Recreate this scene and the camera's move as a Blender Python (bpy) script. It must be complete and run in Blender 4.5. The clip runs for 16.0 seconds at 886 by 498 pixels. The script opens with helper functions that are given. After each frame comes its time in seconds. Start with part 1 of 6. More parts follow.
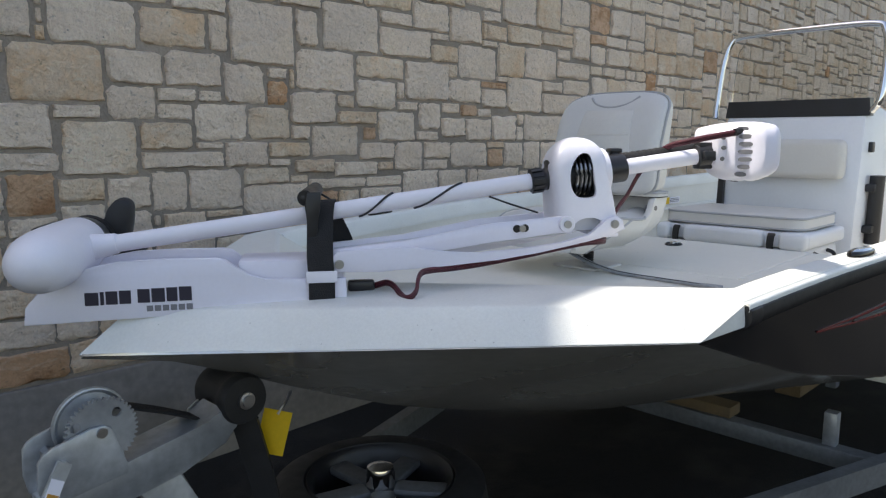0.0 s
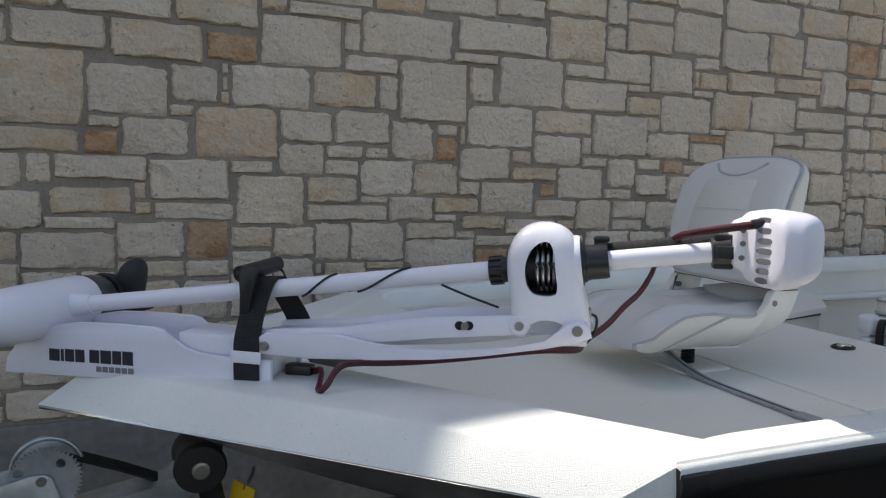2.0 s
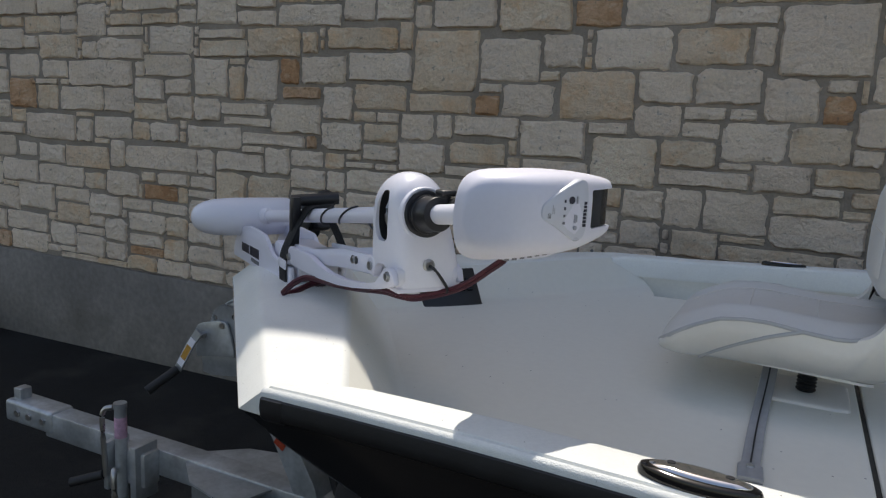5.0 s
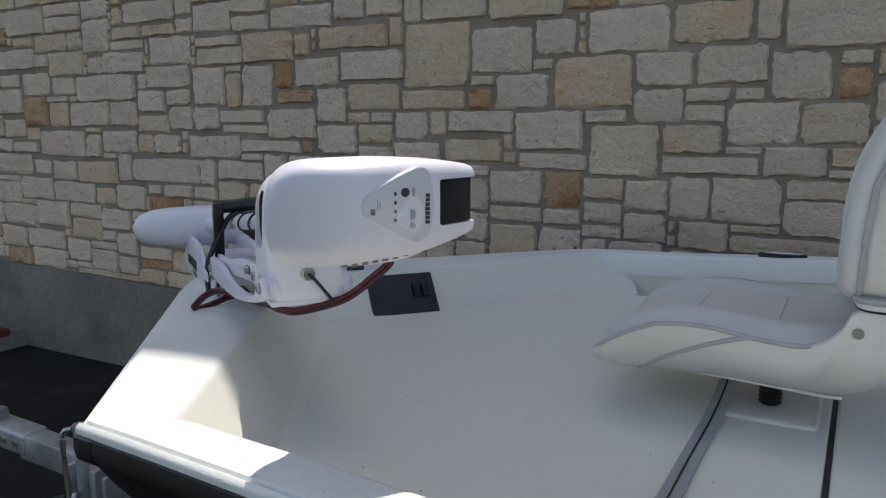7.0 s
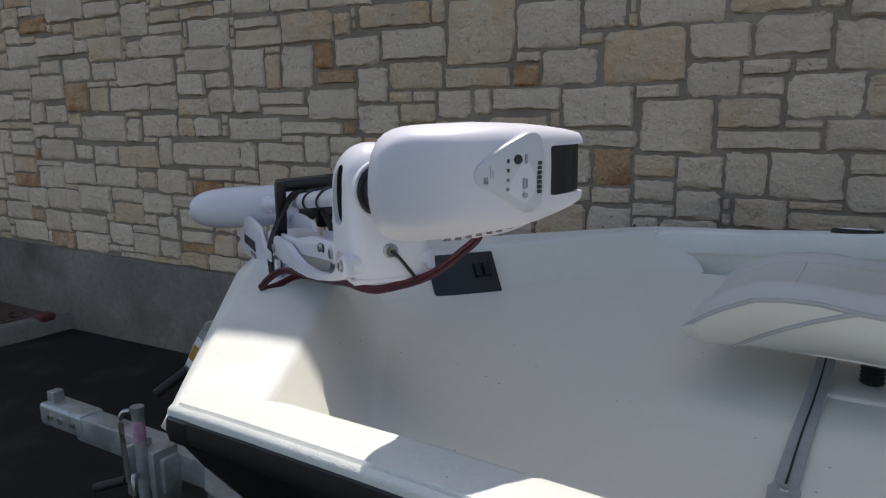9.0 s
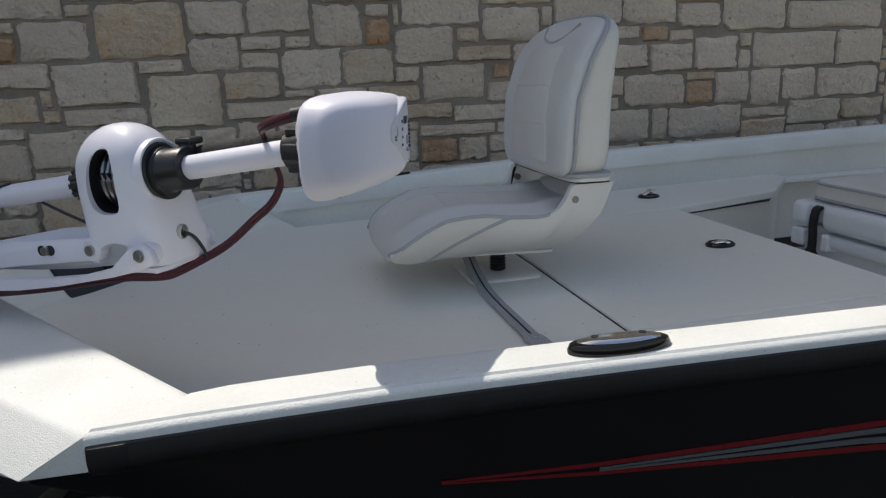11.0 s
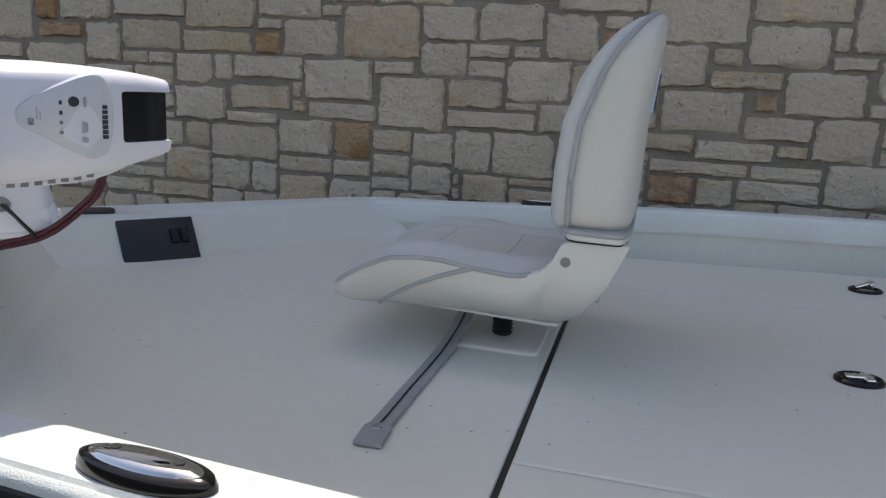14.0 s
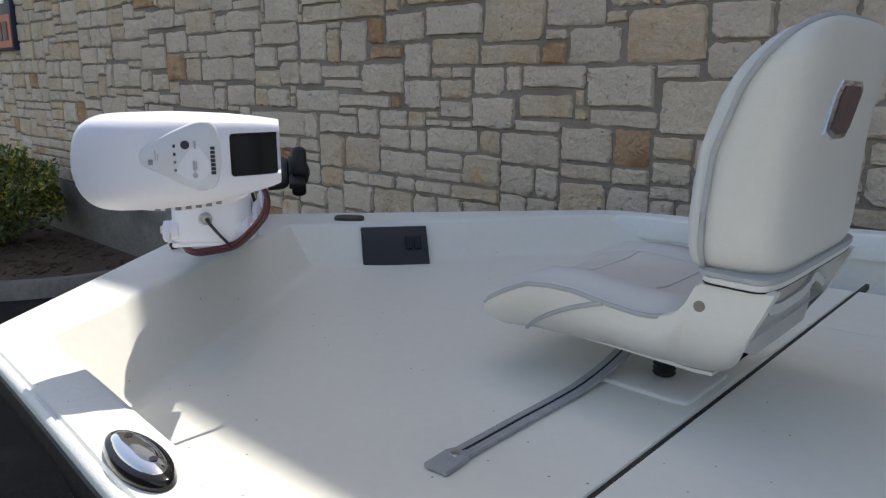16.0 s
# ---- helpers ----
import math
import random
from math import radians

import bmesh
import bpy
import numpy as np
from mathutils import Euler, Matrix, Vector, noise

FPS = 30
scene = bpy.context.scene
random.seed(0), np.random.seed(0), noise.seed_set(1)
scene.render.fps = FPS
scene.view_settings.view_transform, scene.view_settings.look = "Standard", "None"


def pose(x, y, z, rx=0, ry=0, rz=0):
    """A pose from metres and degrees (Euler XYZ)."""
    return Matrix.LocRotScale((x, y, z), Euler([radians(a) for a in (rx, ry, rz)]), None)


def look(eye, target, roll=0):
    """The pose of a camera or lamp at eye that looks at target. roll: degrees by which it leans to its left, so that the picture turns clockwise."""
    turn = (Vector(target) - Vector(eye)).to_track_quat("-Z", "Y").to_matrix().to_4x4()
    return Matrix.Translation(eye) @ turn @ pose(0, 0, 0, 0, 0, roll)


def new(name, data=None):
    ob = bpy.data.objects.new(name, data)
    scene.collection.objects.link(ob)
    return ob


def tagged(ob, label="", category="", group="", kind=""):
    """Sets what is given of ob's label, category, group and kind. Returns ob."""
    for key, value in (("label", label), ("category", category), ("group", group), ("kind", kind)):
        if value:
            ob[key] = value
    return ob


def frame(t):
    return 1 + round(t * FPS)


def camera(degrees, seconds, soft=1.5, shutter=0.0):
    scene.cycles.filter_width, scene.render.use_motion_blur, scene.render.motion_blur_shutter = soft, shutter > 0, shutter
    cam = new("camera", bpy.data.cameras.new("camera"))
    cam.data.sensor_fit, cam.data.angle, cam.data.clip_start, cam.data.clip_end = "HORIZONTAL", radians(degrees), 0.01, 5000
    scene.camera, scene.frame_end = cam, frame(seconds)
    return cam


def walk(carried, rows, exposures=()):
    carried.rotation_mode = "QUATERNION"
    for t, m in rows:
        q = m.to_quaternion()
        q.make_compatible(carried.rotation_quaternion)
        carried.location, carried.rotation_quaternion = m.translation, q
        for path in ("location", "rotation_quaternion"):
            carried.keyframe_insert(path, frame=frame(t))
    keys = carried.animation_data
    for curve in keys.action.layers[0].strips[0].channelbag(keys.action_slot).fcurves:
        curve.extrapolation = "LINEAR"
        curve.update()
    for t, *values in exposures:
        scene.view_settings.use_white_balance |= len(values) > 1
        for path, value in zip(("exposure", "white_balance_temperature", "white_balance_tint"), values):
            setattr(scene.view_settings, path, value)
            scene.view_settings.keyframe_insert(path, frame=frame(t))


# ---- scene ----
cam = camera(62.8, 16.0, soft=1.25)
PATH = [
    (0, (-0.431, -1.249, 1.545), (0.977, 0.14, 1.249), 0.2),
    (0.5, (-0.284, -1.211, 1.559), (1.061, 0.253, 1.342), 0.1),
    (1, (-0.218, -1.345, 1.559), (0.974, 0.244, 1.325), 2.2),
    (1.5, (-0.073, -1.445, 1.599), (0.971, 0.24, 1.335), 3.8),
    (2, (0.176, -1.457, 1.614), (0.93, 0.386, 1.427), 1.6),
    (2.5, (0.374, -1.519, 1.616), (0.95, 0.387, 1.426), -1.0),
    (3, (0.592, -1.625, 1.651), (0.965, 0.328, 1.442), 1.5),
    (3.5, (0.843, -1.571, 1.643), (0.939, 0.416, 1.442), 0.2),
    (4, (1.036, -1.503, 1.62), (0.698, 0.449, 1.351), 0.3),
    (4.5, (1.223, -1.519, 1.616), (0.619, 0.364, 1.316), 0.2),
    (5, (1.376, -1.504, 1.635), (0.518, 0.27, 1.295), 2.9),
    (5.2, (1.417, -1.457, 1.628), (0.521, 0.299, 1.289), 2.0),
    (7.5, (1.567, -1.232, 1.618), (0.535, 0.446, 1.272), -0.6),
    (8, (1.611, -1.206, 1.616), (0.465, 0.394, 1.258), -0.9),
    (8.2, (1.599, -1.216, 1.614), (0.424, 0.362, 1.249), -1.0),
    (10.3, (1.105, -1.357, 1.583), (0.895, 0.58, 1.134), -1.5),
    (10.5, (1.074, -1.385, 1.584), (1.065, 0.561, 1.124), -1.9),
    (11, (0.966, -1.481, 1.609), (1.416, 0.406, 1.121), -2.2),
    (11.5, (0.9, -1.5, 1.627), (1.534, 0.337, 1.155), -0.3),
    (12, (1.025, -1.393, 1.583), (1.417, 0.508, 1.104), 0.3),
    (12.5, (1.22, -1.299, 1.571), (1.355, 0.643, 1.111), -0.3),
    (13, (1.354, -1.362, 1.587), (1.293, 0.595, 1.178), -0.2),
    (13.5, (1.497, -1.377, 1.597), (1.25, 0.563, 1.181), 4.0),
    (14, (1.64, -1.193, 1.579), (1.122, 0.69, 1.146), 2.9),
    (14.5, (1.716, -1.11, 1.575), (0.863, 0.641, 1.119), 2.8),
    (15, (1.756, -1.134, 1.598), (0.795, 0.559, 1.139), 1.4),
    (15.5, (1.821, -1.086, 1.622), (0.673, 0.492, 1.184), 1.9),
    (16, (1.894, -1.036, 1.623), (0.572, 0.393, 1.165), 0.1),
]
EXPOSURES = [(t, stops, 7860, 13) for t, stops in ((0, 1.17), (0.5, 0.95), (1, 0.89), (1.5, 0.86), (2.5, 0.68), (3, 0.63), (3.5, 0.66), (4.5, 0.50), (5, 0.56), (8, 0.63), (10.5, 0.24), (11.5, 0.55), (12.5, 0.42), (13.5, 0.47), (14, 0.70), (14.5, 0.93), (16, 0.88))]
walk(cam, [(t, look(eye, target, roll)) for t, eye, target, roll in PATH], EXPOSURES)

# ---- world, sun and exposure ----
SUN_EL, SUN_AZ = 61.0, -31.0  # degrees; the azimuth is measured from +y towards +x
world = bpy.data.worlds.new("sky")
scene.world = world
world.use_nodes = True
wn = world.node_tree.nodes
sky = wn.new("ShaderNodeTexSky")
sky.sky_type = "NISHITA"
sky.sun_disc = False
sky.sun_elevation, sky.sun_rotation = radians(SUN_EL), radians(SUN_AZ)
wn["Background"].inputs["Strength"].default_value = 0.12
world.node_tree.links.new(sky.outputs["Color"], wn["Background"].inputs["Color"])
sun = new("sun", bpy.data.lights.new("sun", "SUN"))
sun.data.energy, sun.data.angle, sun.data.color = 2.85, radians(0.53), (0.90, 0.95, 1.0)
sd = Vector((math.sin(radians(SUN_AZ)) * math.cos(radians(SUN_EL)), math.cos(radians(SUN_AZ)) * math.cos(radians(SUN_EL)), math.sin(radians(SUN_EL))))
sun.matrix_world = look(sd * 30, (0, 0, 0))


# ---- materials ----
def mat(name, color, rough=0.5, metal=0.0, vary=0.08, scale=8.0, fine=90.0, bump=0.0, bump_scale=120.0, spec=0.5, stain=None,
        stain_amount=0.0, stain_scale=3.0, coat=0.0, rough_vary=0.08, speck=None, speck_amount=0.0, speck_scale=300.0, bump_dist=0.004):
    """Principled surface with two scales of tone, optional stains, dark specks and fine relief."""
    m = bpy.data.materials.new(name)
    m.use_nodes = True
    nt = m.node_tree
    n, l = nt.nodes, nt.links
    b = n["Principled BSDF"]
    b.inputs["Metallic"].default_value = metal
    b.inputs["Specular IOR Level"].default_value = spec
    b.inputs["Coat Weight"].default_value = coat
    b.inputs["Coat Roughness"].default_value = 0.08
    co = n.new("ShaderNodeTexCoord")

    def noise_tex(s, detail):
        t = n.new("ShaderNodeTexNoise")
        t.inputs["Scale"].default_value, t.inputs["Detail"].default_value = s, detail
        l.new(co.outputs["Object"], t.inputs["Vector"])
        return t

    def ramp(src, lo, hi, c0, c1):
        r = n.new("ShaderNodeMapRange")
        r.inputs["From Min"].default_value, r.inputs["From Max"].default_value = lo, hi
        r.inputs["To Min"].default_value, r.inputs["To Max"].default_value = c0, c1
        l.new(src, r.inputs["Value"])
        return r.outputs["Result"]

    def mix(kind, fac, a, bcol):
        x = n.new("ShaderNodeMix")
        x.data_type, x.blend_type = "RGBA", kind
        for sock, v in ((x.inputs["Factor"], fac), (x.inputs["A"], a), (x.inputs["B"], bcol)):
            if isinstance(v, bpy.types.NodeSocket):
                l.new(v, sock)
            else:
                sock.default_value = v
        return x.outputs["Result"]

    big, small = noise_tex(scale, 4.0), noise_tex(fine, 3.0)
    tone = ramp(big.outputs["Fac"], 0.3, 0.7, 1 - vary, 1 + vary)
    tone2 = ramp(small.outputs["Fac"], 0.3, 0.7, 1 - vary * 0.6, 1 + vary * 0.6)
    mul = n.new("ShaderNodeMath")
    mul.operation = "MULTIPLY"
    l.new(tone, mul.inputs[0]), l.new(tone2, mul.inputs[1])
    base = mix("MULTIPLY", 1.0, (*color, 1), mul.outputs[0])
    if stain:
        st = noise_tex(stain_scale, 6.0)
        base = mix("MIX", ramp(st.outputs["Fac"], 0.52, 0.72, 0.0, stain_amount), base, (*stain, 1))
    if speck:
        sp = n.new("ShaderNodeTexVoronoi")
        sp.inputs["Scale"].default_value = speck_scale
        l.new(co.outputs["Object"], sp.inputs["Vector"])
        base = mix("MIX", ramp(sp.outputs["Distance"], 0.03, 0.055, speck_amount, 0.0), base, (*speck, 1))
    l.new(base, b.inputs["Base Color"])
    l.new(ramp(big.outputs["Fac"], 0.3, 0.7, max(0.02, rough - rough_vary), min(1, rough + rough_vary)), b.inputs["Roughness"])
    if bump:
        bn = n.new("ShaderNodeBump")
        bn.inputs["Strength"].default_value, bn.inputs["Distance"].default_value = bump, bump_dist
        bt = noise_tex(bump_scale, 5.0)
        l.new(bt.outputs["Fac"], bn.inputs["Height"])
        l.new(bn.outputs["Normal"], b.inputs["Normal"])
    return m


def stone_mat(name, ramp_colors, island, blotch, blotch_amount, vein, vein_amount):
    """Rough weathered limestone; the tone of each stone is its own."""
    m = bpy.data.materials.new(name)
    m.use_nodes = True
    n, l = m.node_tree.nodes, m.node_tree.links
    b = n["Principled BSDF"]
    b.inputs["Specular IOR Level"].default_value, b.inputs["Roughness"].default_value = 0.15, 0.95
    geo = n.new("ShaderNodeNewGeometry")

    def noise_tex(s, detail, rough):
        t = n.new("ShaderNodeTexNoise")
        t.inputs["Scale"].default_value, t.inputs["Detail"].default_value, t.inputs["Roughness"].default_value = s, detail, rough
        l.new(geo.outputs["Position"], t.inputs["Vector"])
        return t.outputs["Fac"]

    def ramp(src, lo, hi, c0, c1):
        r = n.new("ShaderNodeMapRange")
        for k, v in (("From Min", lo), ("From Max", hi), ("To Min", c0), ("To Max", c1)):
            r.inputs[k].default_value = v
        l.new(src, r.inputs["Value"])
        return r.outputs["Result"]

    def mix(kind, fac, a, c):
        x = n.new("ShaderNodeMix")
        x.data_type, x.blend_type = "RGBA", kind
        for sock, v in ((x.inputs["Factor"], fac), (x.inputs["A"], a), (x.inputs["B"], c)):
            if isinstance(v, bpy.types.NodeSocket):
                l.new(v, sock)
            else:
                sock.default_value = v
        return x.outputs["Result"]

    r = n.new("ShaderNodeValToRGB")
    e = r.color_ramp.elements
    e[0].position, e[0].color = 0.0, (*ramp_colors[0], 1)
    e[1].position, e[1].color = 1.0, (*ramp_colors[-1], 1)
    for k, c in enumerate(ramp_colors[1:-1], 1):
        e.new(k / (len(ramp_colors) - 1)).color = (*c, 1)
    src = geo.outputs["Random Per Island"] if island else n.new("ShaderNodeObjectInfo").outputs["Random"]
    l.new(src, r.inputs["Fac"])
    cloud, grit = noise_tex(6.0, 7.0, 0.68), noise_tex(75.0, 6.0, 0.7)
    streak = n.new("ShaderNodeMapping")
    streak.inputs["Scale"].default_value = (1.0, 1.0, 2.4)
    l.new(geo.outputs["Position"], streak.inputs["Vector"])
    seams = n.new("ShaderNodeTexNoise")
    for k, v in (("Scale", 9.0), ("Detail", 8.0), ("Roughness", 0.66), ("Distortion", 0.6)):
        seams.inputs[k].default_value = v
    l.new(streak.outputs["Vector"], seams.inputs["Vector"])
    base = mix("MIX", ramp(cloud, 0.47, 0.62, 0.0, blotch_amount), r.outputs["Color"], (*blotch, 1))
    base = mix("MIX", ramp(seams.outputs["Fac"], 0.53, 0.66, 0.0, vein_amount), base, (*vein, 1))
    base = mix("MULTIPLY", 1.0, base, ramp(noise_tex(3.1, 3.0, 0.5), 0.3, 0.7, 0.95, 1.10))
    base = mix("MULTIPLY", 1.0, base, ramp(grit, 0.3, 0.7, 0.90, 1.14))
    base = mix("MIX", ramp(noise_tex(33.0, 3.0, 0.55), 0.67, 0.72, 0.0, 0.5), base, (0.20, 0.165, 0.13, 1))
    holes = n.new("ShaderNodeTexVoronoi")
    holes.inputs["Scale"].default_value = 13.0
    l.new(geo.outputs["Position"], holes.inputs["Vector"])
    base = mix("MIX", ramp(holes.outputs["Distance"], 0.03, 0.065, 0.6, 0.0), base, (0.16, 0.13, 0.10, 1))
    l.new(base, b.inputs["Base Color"])
    hill = n.new("ShaderNodeMath")
    hill.operation = "MULTIPLY_ADD"
    hill.inputs[1].default_value = 0.22
    l.new(grit, hill.inputs[0]), l.new(noise_tex(14.0, 9.0, 0.66), hill.inputs[2])
    bn = n.new("ShaderNodeBump")
    bn.inputs["Strength"].default_value, bn.inputs["Distance"].default_value = 1.0, 0.052
    l.new(hill.outputs[0], bn.inputs["Height"])
    l.new(bn.outputs["Normal"], b.inputs["Normal"])
    return m


PALE = ((0.905, 0.723, 0.571), (0.948, 0.776, 0.62), (0.922, 0.748, 0.598), (0.965, 0.796, 0.64), (0.862, 0.692, 0.548), (0.922, 0.744, 0.586), (0.88, 0.719, 0.579))
TAN = ((0.835, 0.651, 0.482), (0.883, 0.710, 0.537), (0.820, 0.622, 0.452), (0.862, 0.672, 0.487), (0.893, 0.730, 0.566))
RUST = ((0.657, 0.365, 0.202), (0.708, 0.444, 0.274), (0.760, 0.523, 0.356))
# base tones, cloudy patches, seams
STONES = (("pale", PALE, (0.90, 0.72, 0.54), 0.55, (0.83, 0.70, 0.585), 0.6), ("tan", TAN, (0.84, 0.56, 0.335), 0.75, (0.92, 0.775, 0.62), 0.75), ("rust", RUST, (0.45, 0.205, 0.09), 0.65, (0.83, 0.63, 0.44), 0.65))
M_STONE = [stone_mat("limestone_" + k, c, False, *rest) for k, c, *rest in STONES]
M_STONE_FAR = [stone_mat("limestone_far_" + k, c, True, *rest) for k, c, *rest in STONES]
M_MORTAR = mat("mortar", (0.318, 0.268, 0.222), 0.95, vary=0.16, scale=5, fine=70, bump=0.8, bump_scale=110, bump_dist=0.008, spec=0.2)
M_CONCRETE = mat("concrete", (0.225, 0.205, 0.185), 0.92, vary=0.22, scale=1.6, fine=26, bump=0.5, bump_scale=45, spec=0.25, stain=(0.105, 0.094, 0.078), stain_amount=0.9, stain_scale=1.5)
M_ASPHALT = mat("asphalt", (0.0175, 0.0168, 0.016), 0.92, vary=0.4, scale=2.6, fine=60, bump=1.0, bump_scale=160, bump_dist=0.008, spec=0.25, stain=(0.046, 0.042, 0.036), stain_amount=0.7, stain_scale=3.4, speck=(0.15, 0.14, 0.12), speck_amount=0.9, speck_scale=42.0)
M_LINE = mat("road_paint", (0.42, 0.42, 0.40), 0.85, vary=0.2, scale=9, stain=(0.10, 0.10, 0.10), stain_amount=0.6, stain_scale=14)
M_MULCH = mat("mulch", (0.10, 0.062, 0.042), 0.95, vary=0.4, scale=25, fine=120, bump=1.0, bump_scale=60)
M_DECK = mat("boat_paint", (0.773, 0.764, 0.694), 0.52, vary=0.025, scale=2.0, fine=60, bump=0.10, bump_scale=420, spec=0.4, stain=(0.60, 0.60, 0.55), stain_amount=0.25, stain_scale=1.3, speck=(0.16, 0.15, 0.14), speck_amount=0.85, speck_scale=26.0)
M_GUN = mat("textured_boat_paint", (0.782, 0.79, 0.752), 0.46, vary=0.05, scale=6.0, fine=200, bump=0.33, bump_scale=560, spec=0.42, speck=(0.16, 0.15, 0.14), speck_amount=0.9, speck_scale=52.0)
M_LINER = mat("cockpit_liner", (0.755, 0.74, 0.672), 0.6, vary=0.05, scale=3.0, bump=0.08, bump_scale=300)
M_BLACKHULL = mat("black_gloss_hull", (0.009, 0.009, 0.010), 0.16, vary=0.15, scale=2.0, spec=0.4, coat=0.25)
M_GREYHULL = mat("grey_hull_bottom", (0.62, 0.61, 0.59), 0.15, metal=0.5, vary=0.08, scale=2.0, fine=30, stain=(0.26, 0.255, 0.245), stain_amount=0.5, stain_scale=2.2)
M_RUBBER = mat("black_rubber", (0.014, 0.014, 0.015), 0.55, vary=0.15, scale=30, bump=0.1, bump_scale=200)
M_BLACK = mat("black_plastic", (0.018, 0.018, 0.020), 0.38, vary=0.12, scale=20, bump=0.05, bump_scale=300)
M_GLOSSBLACK = mat("gloss_black_plastic", (0.006, 0.006, 0.007), 0.12, vary=0.1, spec=0.35, coat=0.1)
M_WHITE = mat("white_powder_coat", (0.81, 0.80, 0.862), 0.36, vary=0.015, scale=5, fine=120, bump=0.05, bump_scale=500, spec=0.5)
M_WHITE2 = mat("white_plastic", (0.762, 0.75, 0.828), 0.42, vary=0.02, scale=4, fine=150, bump=0.03, bump_scale=400, spec=0.5)
M_CHANNEL = mat("shaded_grey_channel", (0.60, 0.62, 0.66), 0.4, vary=0.03)
M_NAVY = mat("navy_print", (0.025, 0.022, 0.04), 0.5)
M_GREYPRINT = mat("grey_print", (0.20, 0.20, 0.22), 0.5)
M_PALEPRINT = mat("pale_grey_print", (0.40, 0.40, 0.44), 0.5)
SHIELD_Z = 1.5365
M_LABEL = mat("pale_label", (0.64, 0.65, 0.71), 0.3, vary=0.01)
M_CHROME = mat("chrome", (0.78, 0.78, 0.78), 0.07, metal=1.0, vary=0.02, rough_vary=0.03)
M_DARKSTEEL = mat("dull_steel", (0.20, 0.20, 0.20), 0.4, metal=0.7, vary=0.1)
M_STEEL = mat("stainless_steel", (0.46, 0.46, 0.46), 0.34, metal=1.0, vary=0.05)
M_GALV = mat("galvanised_steel", (0.42, 0.445, 0.465), 0.38, metal=0.55, vary=0.18, scale=12, fine=60, stain=(0.22, 0.228, 0.235), stain_amount=0.7, stain_scale=7)
# Darker copy of galvanised_steel: the shade under the hull put into the colour.
M_GALVSHADE = mat("shaded_galvanised_steel", (0.20, 0.208, 0.213), 0.55, metal=0.5, vary=0.2, scale=12, fine=60, stain=(0.12, 0.115, 0.11), stain_amount=0.5, stain_scale=6)
M_VINYL = mat("grey_vinyl", (0.605, 0.61, 0.60), 0.5, vary=0.02, scale=6, bump=0.18, bump_scale=420)
M_VINYL2 = mat("warm_grey_mesh_vinyl", (0.63, 0.625, 0.60), 0.6, vary=0.03, scale=10, bump=0.3, bump_scale=700)
M_VINYLW = mat("white_vinyl", (0.655, 0.64, 0.60), 0.45, vary=0.025, scale=5, bump=0.15, bump_scale=420)
M_SHELL = mat("white_seat_shell", (0.69, 0.68, 0.645), 0.38, vary=0.02, scale=6, bump=0.12, bump_scale=350)
M_PIPING = mat("grey_piping", (0.39, 0.40, 0.41), 0.5, vary=0.04, scale=30)
M_WEB = mat("grey_webbing", (0.33, 0.34, 0.35), 0.7, vary=0.08, scale=40, bump=0.4, bump_scale=500)
M_RED = mat("red_cable", (0.078, 0.008, 0.017), 0.45, vary=0.1, scale=40)
M_REDPAINT = mat("red_decal", (0.22, 0.012, 0.016), 0.25, vary=0.08, coat=0.3)
M_SILVER = mat("silver_decal", (0.15, 0.155, 0.16), 0.45, metal=0.2, vary=0.06)
M_YELLOW = mat("yellow_tag", (0.74, 0.46, 0.012), 0.6, vary=0.06, scale=20)
M_ORANGE = mat("orange_reflector", (0.34, 0.05, 0.025), 0.25, vary=0.05, scale=60)
M_WOOD = mat("bunk_wood", (0.15, 0.10, 0.05), 0.8, vary=0.15, scale=14)
M_COOLER = mat("white_cooler_plastic", (0.74, 0.76, 0.78), 0.42, vary=0.02, scale=6, bump=0.05, bump_scale=300)
M_BRICKRED = mat("red_painted_block", (0.13, 0.03, 0.028), 0.85, vary=0.2, scale=15)
M_SIGNNAVY = mat("navy_sign", (0.02, 0.025, 0.07), 0.4, vary=0.05)
M_SIGNRED = mat("orange_red_sign", (0.50, 0.07, 0.025), 0.4, vary=0.05)
M_LEAF = mat("shrub_leaves", (0.11, 0.16, 0.04), 0.55, vary=0.35, scale=6, fine=25)
M_LEAFY = mat("yellow_green_leaves", (0.46, 0.40, 0.06), 0.55, vary=0.3, scale=6, fine=25)
M_TWIG = mat("twig", (0.09, 0.065, 0.04), 0.9, vary=0.2)
M_DARK = mat("dark_gap", (0.02, 0.02, 0.02), 0.9)
M_GLASS = bpy.data.materials.new("tinted_acrylic")
M_GLASS.use_nodes = True
gb = M_GLASS.node_tree.nodes["Principled BSDF"]
gb.inputs["Base Color"].default_value = (0.90, 0.87, 0.82, 1)
gb.inputs["Roughness"].default_value, gb.inputs["IOR"].default_value = 0.03, 1.2
gb.inputs["Transmission Weight"].default_value = 1.0


# ---- mesh helpers ----
def part(name, bm, material, parent=None, label="", smooth=True, angle=38.0):
    """Links a bmesh as one mesh object under a thing or a part."""
    bmesh.ops.recalc_face_normals(bm, faces=bm.faces)
    me = bpy.data.meshes.new(name)
    bm.to_mesh(me)
    bm.free()
    for k in material if isinstance(material, (list, tuple)) else (material,):
        me.materials.append(k)
    if smooth and len(me.polygons):
        me.polygons.foreach_set("use_smooth", [True] * len(me.polygons))
        me.set_sharp_from_angle(angle=radians(angle))
    ob = new(name, me)
    if parent:
        ob.parent = parent
    if label:
        tagged(ob, label=label)
    return ob


